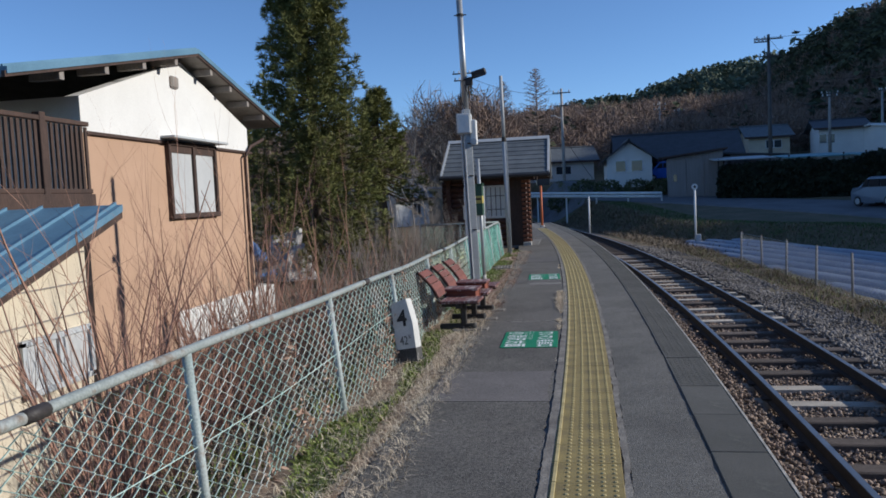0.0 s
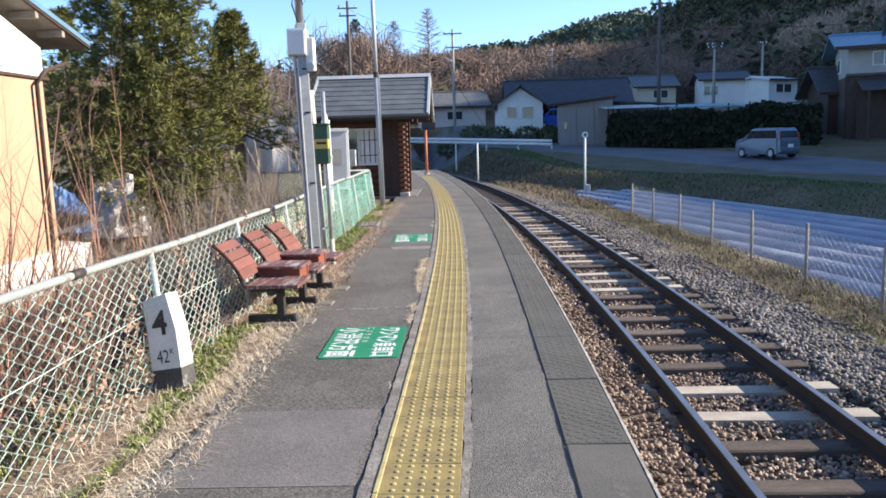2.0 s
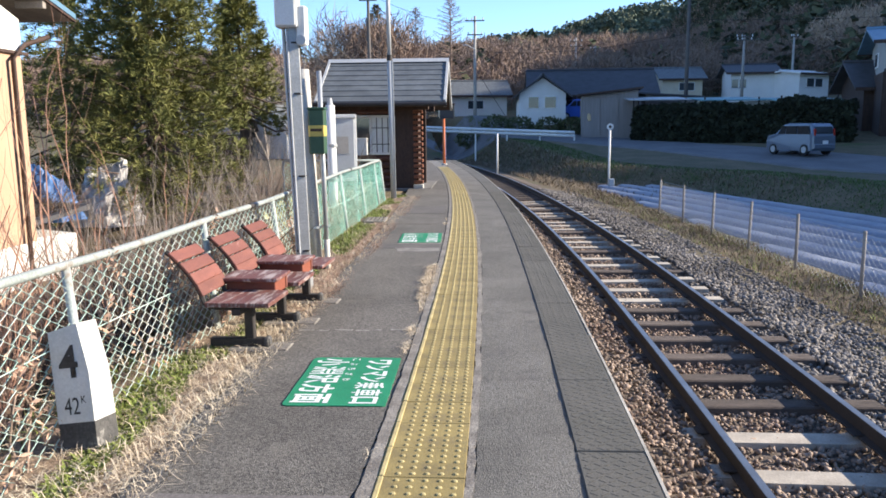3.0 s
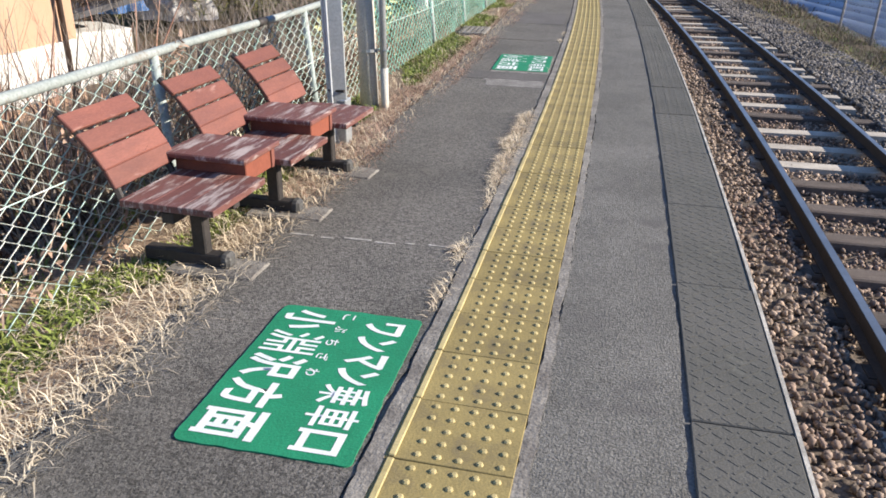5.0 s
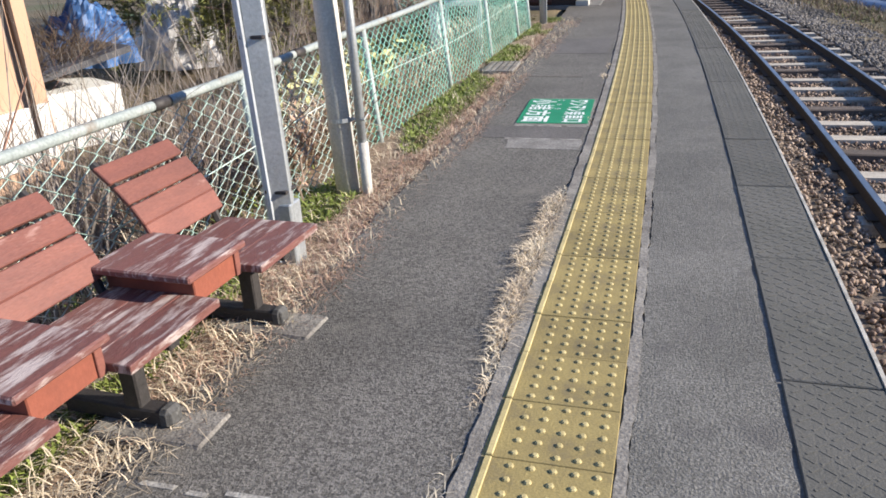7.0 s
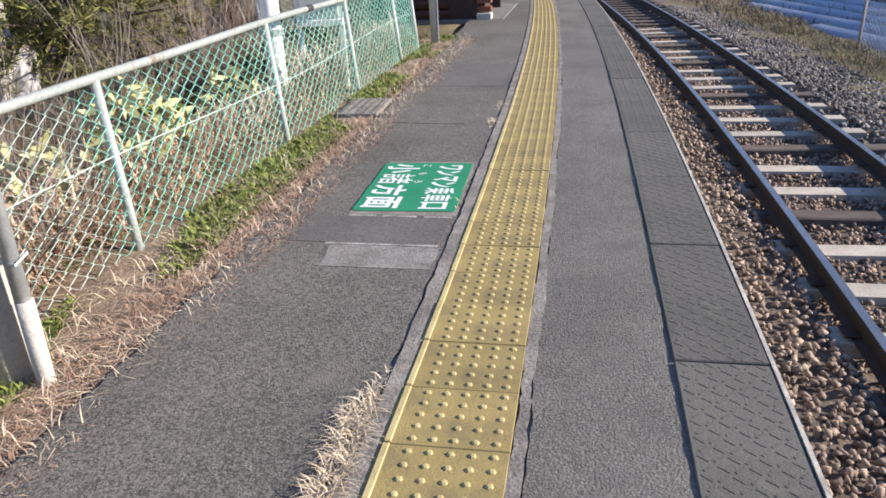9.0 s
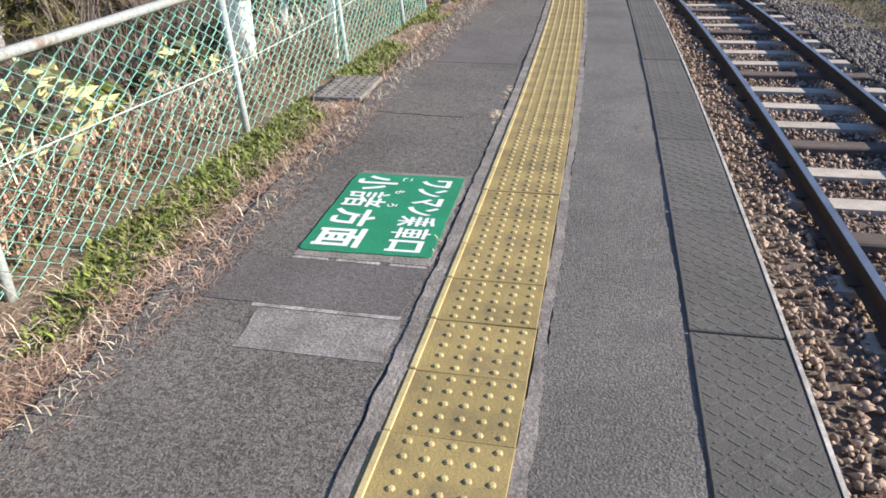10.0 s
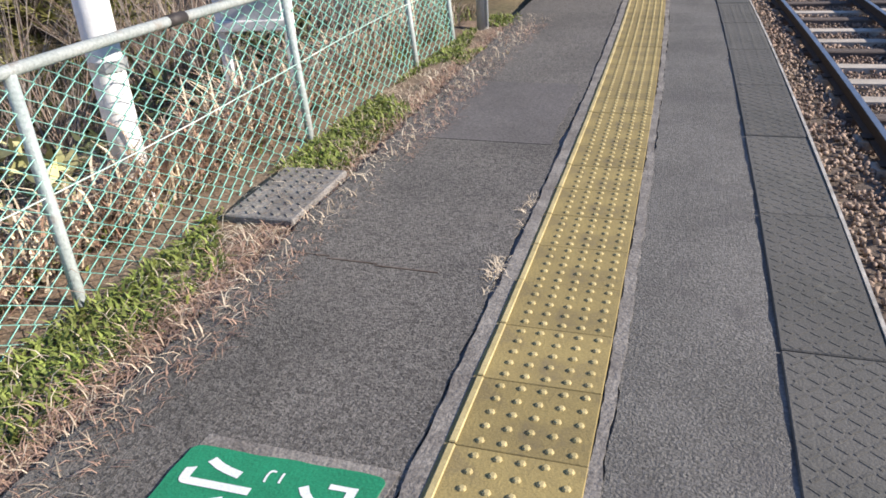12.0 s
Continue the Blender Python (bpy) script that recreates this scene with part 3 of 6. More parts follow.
def stone_protos(n, seed):
    rng = np.random.RandomState(seed)
    g = (1 + 5 ** 0.5) / 2
    v = np.array([(-1, g, 0), (1, g, 0), (-1, -g, 0), (1, -g, 0), (0, -1, g), (0, 1, g), (0, -1, -g), (0, 1, -g), (g, 0, -1), (g, 0, 1), (-g, 0, -1), (-g, 0, 1)]) / 1.9
    f = np.array([(0, 11, 5), (0, 5, 1), (0, 1, 7), (0, 7, 10), (0, 10, 11), (1, 5, 9), (5, 11, 4), (11, 10, 2), (10, 7, 6), (7, 1, 8),
                  (3, 9, 4), (3, 4, 2), (3, 2, 6), (3, 6, 8), (3, 8, 9), (4, 9, 5), (2, 4, 11), (6, 2, 10), (8, 6, 7), (9, 8, 1)])
    return [(v * (1 + 0.3 * rng.randn(12, 1)) * rng.uniform(0.6, 1.2, 3), f) for _ in range(n)]


def scatter(protos, places, scales, turns, tilts=None):
    """One big mesh out of copies of small triangle meshes."""
    vs, fs, o = [], [], 0
    for i, p in enumerate(places):
        v, f = protos[i % len(protos)]
        c, s = math.cos(turns[i]), math.sin(turns[i])
        w = v
        if tilts is not None:
            ca, sb = math.cos(tilts[i]), math.sin(tilts[i])
            w = np.stack((v[:, 0], v[:, 1] * ca - v[:, 2] * sb, v[:, 1] * sb + v[:, 2] * ca), 1)
        w = np.stack((w[:, 0] * c - w[:, 1] * s, w[:, 0] * s + w[:, 1] * c, w[:, 2]), 1) * scales[i] + np.asarray(p)
        vs.append(w)
        fs.append(f + o)
        o += len(v)
    return np.concatenate(vs), np.concatenate(fs)


def ballast_level(u):
    if u < 2.05:
        return -0.745 - 0.025 * smoothstep(1.2, 1.85, u) - 0.1 * smoothstep(1.93, 2.03, u)
    if u < 3.75:
        return -0.88
    return -0.83 - 0.1 * smoothstep(3.8, 4.7, u)


bed = B()
us = np.linspace(1.2, 5.1, 44)
bys = np.arange(-3, 62, 0.3)
for y in bys:
    for u in us:
        bed.v.append((u + off(y), y, ballast_level(u) - 0.025 + 0.03 * noise.noise((u * 7, y * 7, 0))))
for j in range(len(bys) - 1):
    for i in range(len(us) - 1):
        o = j * len(us) + i
        bed.f.append((o, o + 1, o + 1 + len(us), o + len(us)))
solid("ballast_bed", bed, "ballast_bed", "dark packed gravel bed under the track", "track bed", "structure", smooth=True)
rng = np.random.RandomState(4)
N = 60000
yy = 3.2 + 30 * rng.rand(N) ** 1.5
uu = rng.uniform(1.24, 5.05, N)
pl = [(u + off(y), y, ballast_level(u) + rng.uniform(-0.015, 0.012)) for u, y in zip(uu, yy)]
for name, side, words in (("ballast", uu < 3.45, "rust-brown crushed stone ballast beside the platform"), ("ballast_grey", uu >= 3.45, "grey crushed stone ballast on the field side")):
    some = [p for p, k in zip(pl, side) if k]
    n = len(some)
    st = new(name, raw_mesh(name, *scatter(stone_protos(14, 5), some, rng.uniform(0.011, 0.026, n) * (1.0 if name == "ballast" else 1.35), rng.rand(n) * 6.28, rng.rand(n) * 6.28), name))
    tagged(st, words, "ballast", kind="stuff")


# ---- grasses ----
def blades(n, region, length, width, lean, seed, mat, name, label):
    """Grass blades: bent strips of two quads, scattered by region(rng) -> x, y, z, factor."""
    r = np.random.RandomState(seed)
    vs, fs = [], []
    for _ in range(n):
        x, y, z, k = region(r)
        a, h, w = r.rand() * 6.283, length * k * r.uniform(0.5, 1.3), width * r.uniform(0.6, 1.3)
        ln = lean * r.uniform(0.5, 1.3)
        dx, dy = math.cos(a), math.sin(a)
        px, py = -dy * w, dx * w
        o = len(vs)
        m1 = (x + dx * h * 0.35 * ln, y + dy * h * 0.35 * ln, z + h * 0.6 * max(0.12, 1 - 0.5 * ln))
        m2 = (x + dx * h * ln, y + dy * h * ln, z + h * max(0.05, 1 - 0.75 * ln))
        vs += [(x - px, y - py, z), (x + px, y + py, z), (m1[0] + px * .8, m1[1] + py * .8, m1[2]), (m1[0] - px * .8, m1[1] - py * .8, m1[2]), m2]
        fs += [(o, o + 1, o + 2), (o, o + 2, o + 3), (o + 3, o + 2, o + 4)]
    ob = new(name, raw_mesh(name, vs, fs, mat))
    return tagged(ob, label, "grass", kind="stuff")


def verge_straw(r):
    y = 1.0 + 20 * r.rand()
    if y > 11 and r.rand() < 0.55:
        y = 1.0 + 10 * r.rand()
    u = -0.95 - 0.62 * r.rand() ** 1.7
    u += 0.06 * noise.noise((y * 2.2, 3, 3))
    return u, y, -0.03, 1.0


def verge_weed(r):
    while True:
        y = 1.0 + 20 * r.rand()
        u = (-1.28 if y < 12 else -1.2) - 0.36 * r.rand()
        if noise.noise((y * 0.8, u * 2.5, 7.7)) > (-0.02 if y < 12 else -0.06):
            return u, y, -0.04, 1.0


def seam_straw(r):
    """Dry grass in the joint beside the tactile strip."""
    while True:
        y = 6.5 + 11 * r.rand()
        k = smoothstep(9.7, 10.9, y) * smoothstep(12.2, 11.8, y) * (0.75 + 0.5 * noise.noise((y * 4, 2, 5)))
        k += 0.45 * math.exp(-((y - 9.32) / 0.1) ** 2) + 0.25 * math.exp(-((y - 8.9) / 0.12) ** 2) + 0.3 * math.exp(-((y - 15.75) / 0.09) ** 2) + 0.12 * math.exp(-((y - 16.4) / 0.1) ** 2)
        k += 0.03 if noise.noise((y * 3, 1, 5)) > 0.25 else 0
        if r.rand() < k:
            return -0.06 - 0.06 * r.rand() * (0.5 + k) + off(y), y, 0.0, 0.5 + 0.5 * k


verge_b = B()
vus = np.linspace(-1.85, -0.98, 12)
vys = np.arange(-3, 21, 0.15)
for y in vys:
    for u in vus:
        edge = 0.05 * noise.noise((y * 1.7, 2, 2)) if u > -1.0 else 0
        verge_b.v.append((u + edge, y, -0.04 + 0.03 * noise.noise((u * 5, y * 5, 1)) + (0.02 if u < -1.2 else 0) - 0.05 * smoothstep(-1.05, -0.98, u)))
for j in range(len(vys) - 1):
    for i in range(len(vus) - 1):
        o = j * len(vus) + i
        verge_b.f.append((o, o + 1, o + 1 + len(vus), o + len(vus)))
solid("verge", verge_b, "verge", "dry earth verge between platform and fence", "verge", "structure", smooth=True)
blades(23000, verge_straw, 0.125, 0.0023, 1.2, 1, "straw", "dry_grass", "matted dry straw along the platform verge")


def litter(r):
    y = 9.5 + 11 * r.rand()
    u = -0.88 - 0.42 * r.rand() ** 1.5 + 0.05 * noise.noise((y * 2.2, 3, 3))
    return u, y, -0.02, 0.5 + 0.7 * max(0, noise.noise((u * 2, y * 0.7, 7)) + 0.4)


blades(17000, litter, 0.1, 0.0022, 1.3, 14, "leaf_litter", "leaf_litter", "reddish brown dead grass along the asphalt edge")
blades(30000, verge_weed, 0.085, 0.007, 0.75, 2, "weed", "green_weeds", "low green weeds growing in the verge")
blades(3000, seam_straw, 0.085, 0.002, 1.2, 3, "straw", "joint_grass", "dry grass tufts growing in the paving joint")


def right_straw(r):
    y = 4 + 30 * r.rand()
    u = 5.0 + 1.1 * r.rand() ** 0.8
    return u + off(y), y, -0.95, 0.5 + 1.2 * max(0, noise.noise((u, y * 0.8, 4)) + 0.3)


def bank_green(r):
    y = 10 + 60 * r.rand()
    x = field_edge(y) + 4.4 * r.rand() ** 0.8 - 0.2
    return x, y, height(x, y), 1.0


blades(15000, right_straw, 0.22, 0.006, 0.85, 5, "dry_brush", "dry_bank_grass", "tall dry grass below the track fence")
blades(5000, right_straw, 0.16, 0.008, 0.8, 6, "weed", "green_bank_grass", "green tufts below the track fence")
blades(42000, bank_green, 0.11, 0.012, 0.7, 8, "bank_grass", "green_bank", "short green grass on the road bank")


def far_brush(r):
    y = 30 + 30 * r.rand()
    x = off(y) + 4.6 + r.rand() * max(0.5, field_edge(y) + 2.4 - off(y) - 4.6)
    return x, y, height(x, y), 1.0


def yard_straw(r):
    y = 1.5 + 20 * r.rand()
    x = -1.75 - 3.6 * r.rand() ** 1.3
    return x, y, height(x, y), 0.6 + 1.0 * max(0, noise.noise((x, y, 2)) + 0.4)


blades(14000, far_brush, 0.3, 0.012, 0.8, 9, "dry_brush", "dry_slope_grass", "dry brown grass on the slope beyond the track")
blades(15000, yard_straw, 0.3, 0.005, 0.8, 10, "dry_brush", "dry_yard_grass", "dry brown overgrown grass behind the fence")
blades(5000, yard_straw, 0.3, 0.005, 0.8, 15, "straw", "pale_yard_grass", "pale dry stalks behind the fence")


def thicket(r):
    y = 12.2 + 8 * r.rand()
    x = -1.78 - 1.3 * r.rand() ** 1.2
    return x, y, height(x, y) + 0.25 * r.rand(), 0.7 + 0.9 * max(0, noise.noise((x * 2, y * 1.5, 6)) + 0.4)


blades(9000, thicket, 0.3, 0.006, 0.9, 16, "leaf_litter", "brown_thicket", "reddish brown withered stems behind the fence")
blades(6500, thicket, 0.34, 0.006, 0.8, 17, "straw", "pale_thicket", "pale straw stalks leaning behind the fence")
blades(9000, yard_straw, 0.2, 0.008, 0.7, 12, "weed", "green_yard_grass", "green weeds behind the fence")


# ---- chain link fence beside the platform ----
def fx(y):
    """x of the top rail; the fence leans away from the platform."""
    return -1.69 - 0.03 * max(0, 6.5 - y)


LEAN = 0.1   # metres from foot to rail


fence = thing("chain_link_fence", (fx(9.5), 9.5, 0), "faded green chain-link fence with pale pipe rail along the platform", "fence")
FX, FY = fx(9.5), 9.5


def ftop(y):
    return 0.84 - 0.05 * smoothstep(4, 10, y) + 0.035 * smoothstep(12, 15, y)


for k, y in enumerate((1.65, 3.6, 5.62, 7.55, 9.5, 11.45, 13.22, 15.26, 17.14, 18.95, 19.9)):
    lean = random.uniform(-0.02, 0.02)
    part("post", B().tube([(fx(y) - FX + LEAN * 1.3, y - FY - 0.09, -0.25), (fx(y) - FX, y - FY + 0.02 + lean, ftop(y) - 0.01)], 0.024, 10), "pipe", fence, smooth=True)
pts = [(fx(y) - FX, y - FY, ftop(y) + 0.006 * math.sin(y * 2.1)) for y in np.arange(0.6, 19.95, 0.4)]
part("top_rail", B().tube(pts, 0.023, 10), "rail_pipe", fence, smooth=True)
for y in (2.6, 6.6, 10.75, 12.15, 16.2):
    jm = B().tube([(fx(y) - FX, y - FY - 0.06, ftop(y) + 0.006 * math.sin(y * 2.1)), (fx(y) - FX, y - FY + 0.06, ftop(y) + 0.006 * math.sin(y * 2.1))], 0.027, 10)
    part("rail_sleeve", jm, "dark_steel", fence, "dark tape wrapped round the rail joint", smooth=True)
for zz in (0.42,):
    part("tension_wire", B().tube([(fx(y) - FX + LEAN * 0.5 + 0.01, y - FY, zz + 0.03 * math.sin(y * 1.1)) for y in np.arange(0.6, 19.9, 0.5)], 0.003, 5), "wire", fence)


def link_mesh(length, bottom, top, cell_w, cell_h, r, place):
    """Woven wire: zigzag strands; place(s, z, out) gives the point."""
    vs, fs = [], []
    n = int(length / cell_w)
    for i in range(n):
        s0 = (i + 0.5) * cell_w
        z, k, prev = bottom(s0), 0, None
        while z < top(s0) - 0.012:
            side = 1 if (k + i) % 2 else -1
            s = s0 + side * cell_w * 0.53
            p = Vector(place(s, z + 0.004 * noise.noise((s * 3, z * 3, 0)), 0.004 * side))
            ring = len(vs)
            for a in range(3):
                w = 2.094 * a
                vs.append((p.x + r * math.cos(w), p.y + r * math.sin(w), p.z))
            if prev is not None:
                for a in range(3):
                    b = (a + 1) % 3
                    fs += [(prev + a, prev + b, ring + b), (prev + a, ring + b, ring + a)]
            prev = ring
            z += cell_h / 2
            k += 1
    return vs, fs


def on_fence(s, z, out):
    y = 0.6 + s
    bulge = 0.03 * noise.noise((y * 0.9, z * 2, 3)) + 0.05 * smoothstep(0.25, 0.0, z) * noise.noise((y * 1.4, 1, 3))
    return (fx(y) - FX + out + bulge + LEAN * (1 - z / 0.82), y - FY, z)


for start, length, coat, words in ((0.6, 12.4, "wire", "woven diamond wire, green coating faded white"), (13.0, 6.85, "wire_green", "woven diamond wire with pale green coating")):
    lm = link_mesh(length, lambda s: -0.06 + 0.02 * noise.noise((s, 0, 0)), lambda s: ftop(start + s), 0.062, 0.075, 0.0042, lambda s, z, out: on_fence(s + start - 0.6, z, out))
    tagged(part("wire_mesh", raw_mesh("wire_mesh", *lm, coat), "", fence, words), kind="stuff")
# the short return of the fence across the end
for x in (-1.0, -2.05):
    part("post", B().tube([(x, 10.4, -0.3), (x, 10.4, ftop(19.9))], 0.024, 8), "pipe", fence, smooth=True)
part("top_rail", B().tube([(0, 10.4, ftop(19.9)), (-2.05, 10.4, ftop(19.9))], 0.022, 8), "pipe", fence, smooth=True)
lm = link_mesh(2.05, lambda s: -0.06, lambda s: ftop(19.9), 0.062, 0.075, 0.0045, lambda s, z, out: (-s, 10.4 + out, z))
tagged(part("wire_mesh", raw_mesh("wire_mesh", *lm, "wire_green"), "", fence), kind="stuff")

# dry vines woven into the wire
vine_r = random.Random(77)
for i in range(26):
    y, z = 2.2 + 6.6 * vine_r.random() ** 0.8 if i < 18 else 8.6 + 4 * vine_r.random(), -0.05
    y0, pts = y, []
    for k in range(vine_r.randrange(7, 15)):
        pts.append((fx(y) - fx(y0) + LEAN * (1 - z / 0.82) + vine_r.uniform(-0.025, 0.03), y - y0, z))
        y += vine_r.uniform(-0.09, 0.12)
        z = min(0.83, z + vine_r.uniform(-0.02, 0.13))
    vt = thing("dry_vine", (fx(y0), y0, 0), "dry brown vine twisted through the fence wire", "vine", "vines on the fence")
    part("stem", B().tube(pts, [0.006 * (1 - 0.6 * k / len(pts)) for k in range(len(pts))], 4, False), "twig", vt)
    lf = B()
    for p in pts[2:]:
        for _ in range(5):
            c = Vector(p) + Vector((vine_r.uniform(-.04, .04), vine_r.uniform(-.06, .06), vine_r.uniform(-.05, .04)))
            d = Vector((vine_r.uniform(-1, 1), vine_r.uniform(-1, 1), vine_r.uniform(-1, 0.3))).normalized() * vine_r.uniform(0.015, 0.035)
            e = d.cross(Vector((vine_r.uniform(-1, 1), 0.3, vine_r.uniform(-1, 1)))).normalized() * 0.009
            lf.add([c - d, c + e, c + d, c - e], [(0, 1, 2), (0, 2, 3)])
    tagged(part("withered_leaf", lf, "leaf_litter", vt), kind="stuff")

# ---- kilometre marker ----
marker = thing("kilometre_marker", (-1.46, 7.25, -0.05, -6, -8, -6), "white and black painted concrete kilometre marker in the verge", "marker")
mk = B()
W, D, HT = 0.095, 0.085, 0.63


def wedge(z0, z1, fz0, fz1):
    """Body slice; the front face leans back a little, the top slopes down to the track side."""
    lean = lambda z: 0.02 * z / HT
    return [(-W, -D + lean(z0), z0), (W, -D + lean(z0), z0), (W, D, z0), (-W, D, z0), (-W, -D + lean(fz0), fz0), (W, -D + lean(fz1), fz1), (W, D, fz1), (-W, D, fz0)]


FACES = [(0, 1, 5, 4), (1, 2, 6, 5), (2, 3, 7, 6), (3, 0, 4, 7), (4, 5, 6, 7), (3, 2, 1, 0)]
part("base", B().add(wedge(-0.1, 0, 0.165, 0.165), FACES), "worn_black", marker, "black painted lower part, worn grey")
part("body", B().add([(-W, -D + .005, .165), (W, -D + .005, .165), (W, D, .165), (-W, D, .165),
                      (-W, -D + .02, .6), (W * .62, -D + .02, .63), (W * .62, D, .63), (-W, D, .6), (W, -D + .012, .4), (W, D, .4)],
                     [(0, 1, 8, 5, 4), (1, 2, 9, 8), (8, 9, 6, 5), (4, 5, 6, 7), (2, 3, 7, 6, 9), (3, 0, 4, 7)]), "marker_white", marker)


def glyphs(text, mat, parent, cx, cz, w, h, plane, label="", depth=0.002, bold=0.0, name="letter"):
    """Writing fitted into a cell w by h round (cx, cz); plane: matrix from the text's plane to the parent's space."""
    cu = bpy.data.curves.new("text", "FONT")
    cu.body, cu.extrude, cu.offset, cu.resolution_u = text, 0.0, bold, 3
    tmp = bpy.data.objects.new("text", cu)
    scene.collection.objects.link(tmp)
    dg = bpy.context.evaluated_depsgraph_get()
    me = bpy.data.meshes.new_from_object(tmp.evaluated_get(dg))
    bpy.data.objects.remove(tmp)
    n = len(me.vertices)
    if not n:
        return None
    co = np.empty(n * 3)
    me.vertices.foreach_get("co", co)
    co = co.reshape(-1, 3)
    lo, hi = co.min(0), co.max(0)
    size = np.maximum(hi - lo, 1e-6)
    co[:, 0] = (co[:, 0] - (lo[0] + hi[0]) / 2) / size[0] * w + cx
    co[:, 1] = (co[:, 1] - (lo[1] + hi[1]) / 2) / size[1] * h + cz
    co[:, 2] = depth
    me.vertices.foreach_set("co", co.ravel())
    me.transform(plane)
    me.materials.clear()
    me.materials.append(M[mat])
    me.update()
    ob = new(name, me)
    ob.parent = parent
    if label:
        tagged(ob, label)
    return ob


FRONT = Matrix(((1, 0, 0, 0), (0, 0.0345, -1, -0.0862), (0, 1, 0.0345, 0.0), (0, 0, 0, 1)))
glyphs("4", "black_paint", marker, -0.006, 0.455, 0.1, 0.155, FRONT, "black digit 4", bold=0.02, name="digit")
glyphs("42", "black_paint", marker, -0.012, 0.245, 0.08, 0.08, FRONT, "black digits 42", name="digit")
glyphs("K", "black_paint", marker, 0.052, 0.272, 0.026, 0.034, FRONT, "small black letter K", name="letter")

# ---- bench ----
BX, BY0, PITCH = -1.18, 8.69, 0.705
bench = thing("bench", (BX, BY0, 0, 0, 0, -2.8), "red-brown slatted three-seat bench with worn paint and black legs", "bench")
SEAT_Z, SW = 0.335, 0.44


def back_x(w):
    """Curve of the back: x and z from its foot (0) to its top (1)."""
    return (-0.245 - 0.11 * w - 0.115 * w * w, 0.395 + 0.29 * w)


for k in range(3):
    y0 = 0.0 + k * PITCH
    # seat of three planks
    for i in range(3):
        x = -0.16 + i * 0.145
        part("seat_plank", B().box((x, y0 + SW / 2, SEAT_Z), (0.1443, SW, 0.03), 0.0025), "bench_seat", bench)
    part("seat_rail", B().box((-0.02, y0 + SW / 2, SEAT_Z - 0.035), (0.4, 0.05, 0.035), 0.004), "dark_steel", bench)
    for i in range(4):
        w = (i + 0.5) / 4
        (xa, za), (xb, zb) = back_x(w - 0.11), back_x(w + 0.11)
        ang = math.atan2(xb - xa, zb - za)
        part("back_slat", B().box(((xa + xb) / 2, y0 + SW / 2, (za + zb) / 2), (0.02, SW, 0.085), 0.004, Matrix.Rotation(ang, 3, "Y")), "bench_red", bench)
    for yy_ in (0.035, SW - 0.035):
        pth = [(-0.16, SEAT_Z - 0.02), (-0.225, SEAT_Z + 0.005)] + [back_x(w) for w in np.linspace(0, 1, 8)]
        bb = B().tube([(xa - 0.02, y0 + yy_, za) for xa, za in pth], 0.017, 6)
        part("back_bracket", bb, "dark_steel", bench)
    yl = y0 + SW * 0.46
    part("leg", B().box((0.0, yl, 0.16), (0.065, 0.055, 0.3), 0.006).box((-0.12, yl, 0.285), (0.26, 0.05, 0.05), 0.005), "dark_steel", bench)
    part("foot", B().box((-0.07, yl, 0.035), (0.42, 0.065, 0.06), 0.006), "dark_steel", bench)
    part("foot_cap", B().box((0.118, yl, 0.038), (0.05, 0.075, 0.07), 0.014), "worn_black", bench, "worn grey end cap")
    solid("footing", B().box((0, 0, 0), (0.42, 0.2, 0.06), 0.012), "mortar", "pale cracked concrete footing under the bench", "footing", group="bench footings", m=pose(BX + 0.08 + 0.04 * k, BY0 + yl - 0.01, -0.021, 0, 0, random.uniform(-4, 4)))
    if k < 2:
        yb = y0 + 0.575
        part("table_box", B().box((-0.07, yb, SEAT_Z + 0.03), (0.36, 0.27, 0.1), 0.004), "bench_box", bench, "bright red-brown wooden box between the seats")
        part("table_top", B().box((-0.07, yb - 0.02, SEAT_Z + 0.092), (0.42, 0.34, 0.026), 0.006), "bench_seat", bench)
        part("table_edge", B().box((0.112, yb + 0.115, SEAT_Z + 0.03), (0.012, 0.03, 0.1), 0.002), "bench_red", bench)
part("beam", B().box((-0.03, PITCH * 1 + SW / 2, 0.285), (0.06, PITCH * 2 + SW * 0.9, 0.05), 0.005), "dark_steel", bench)


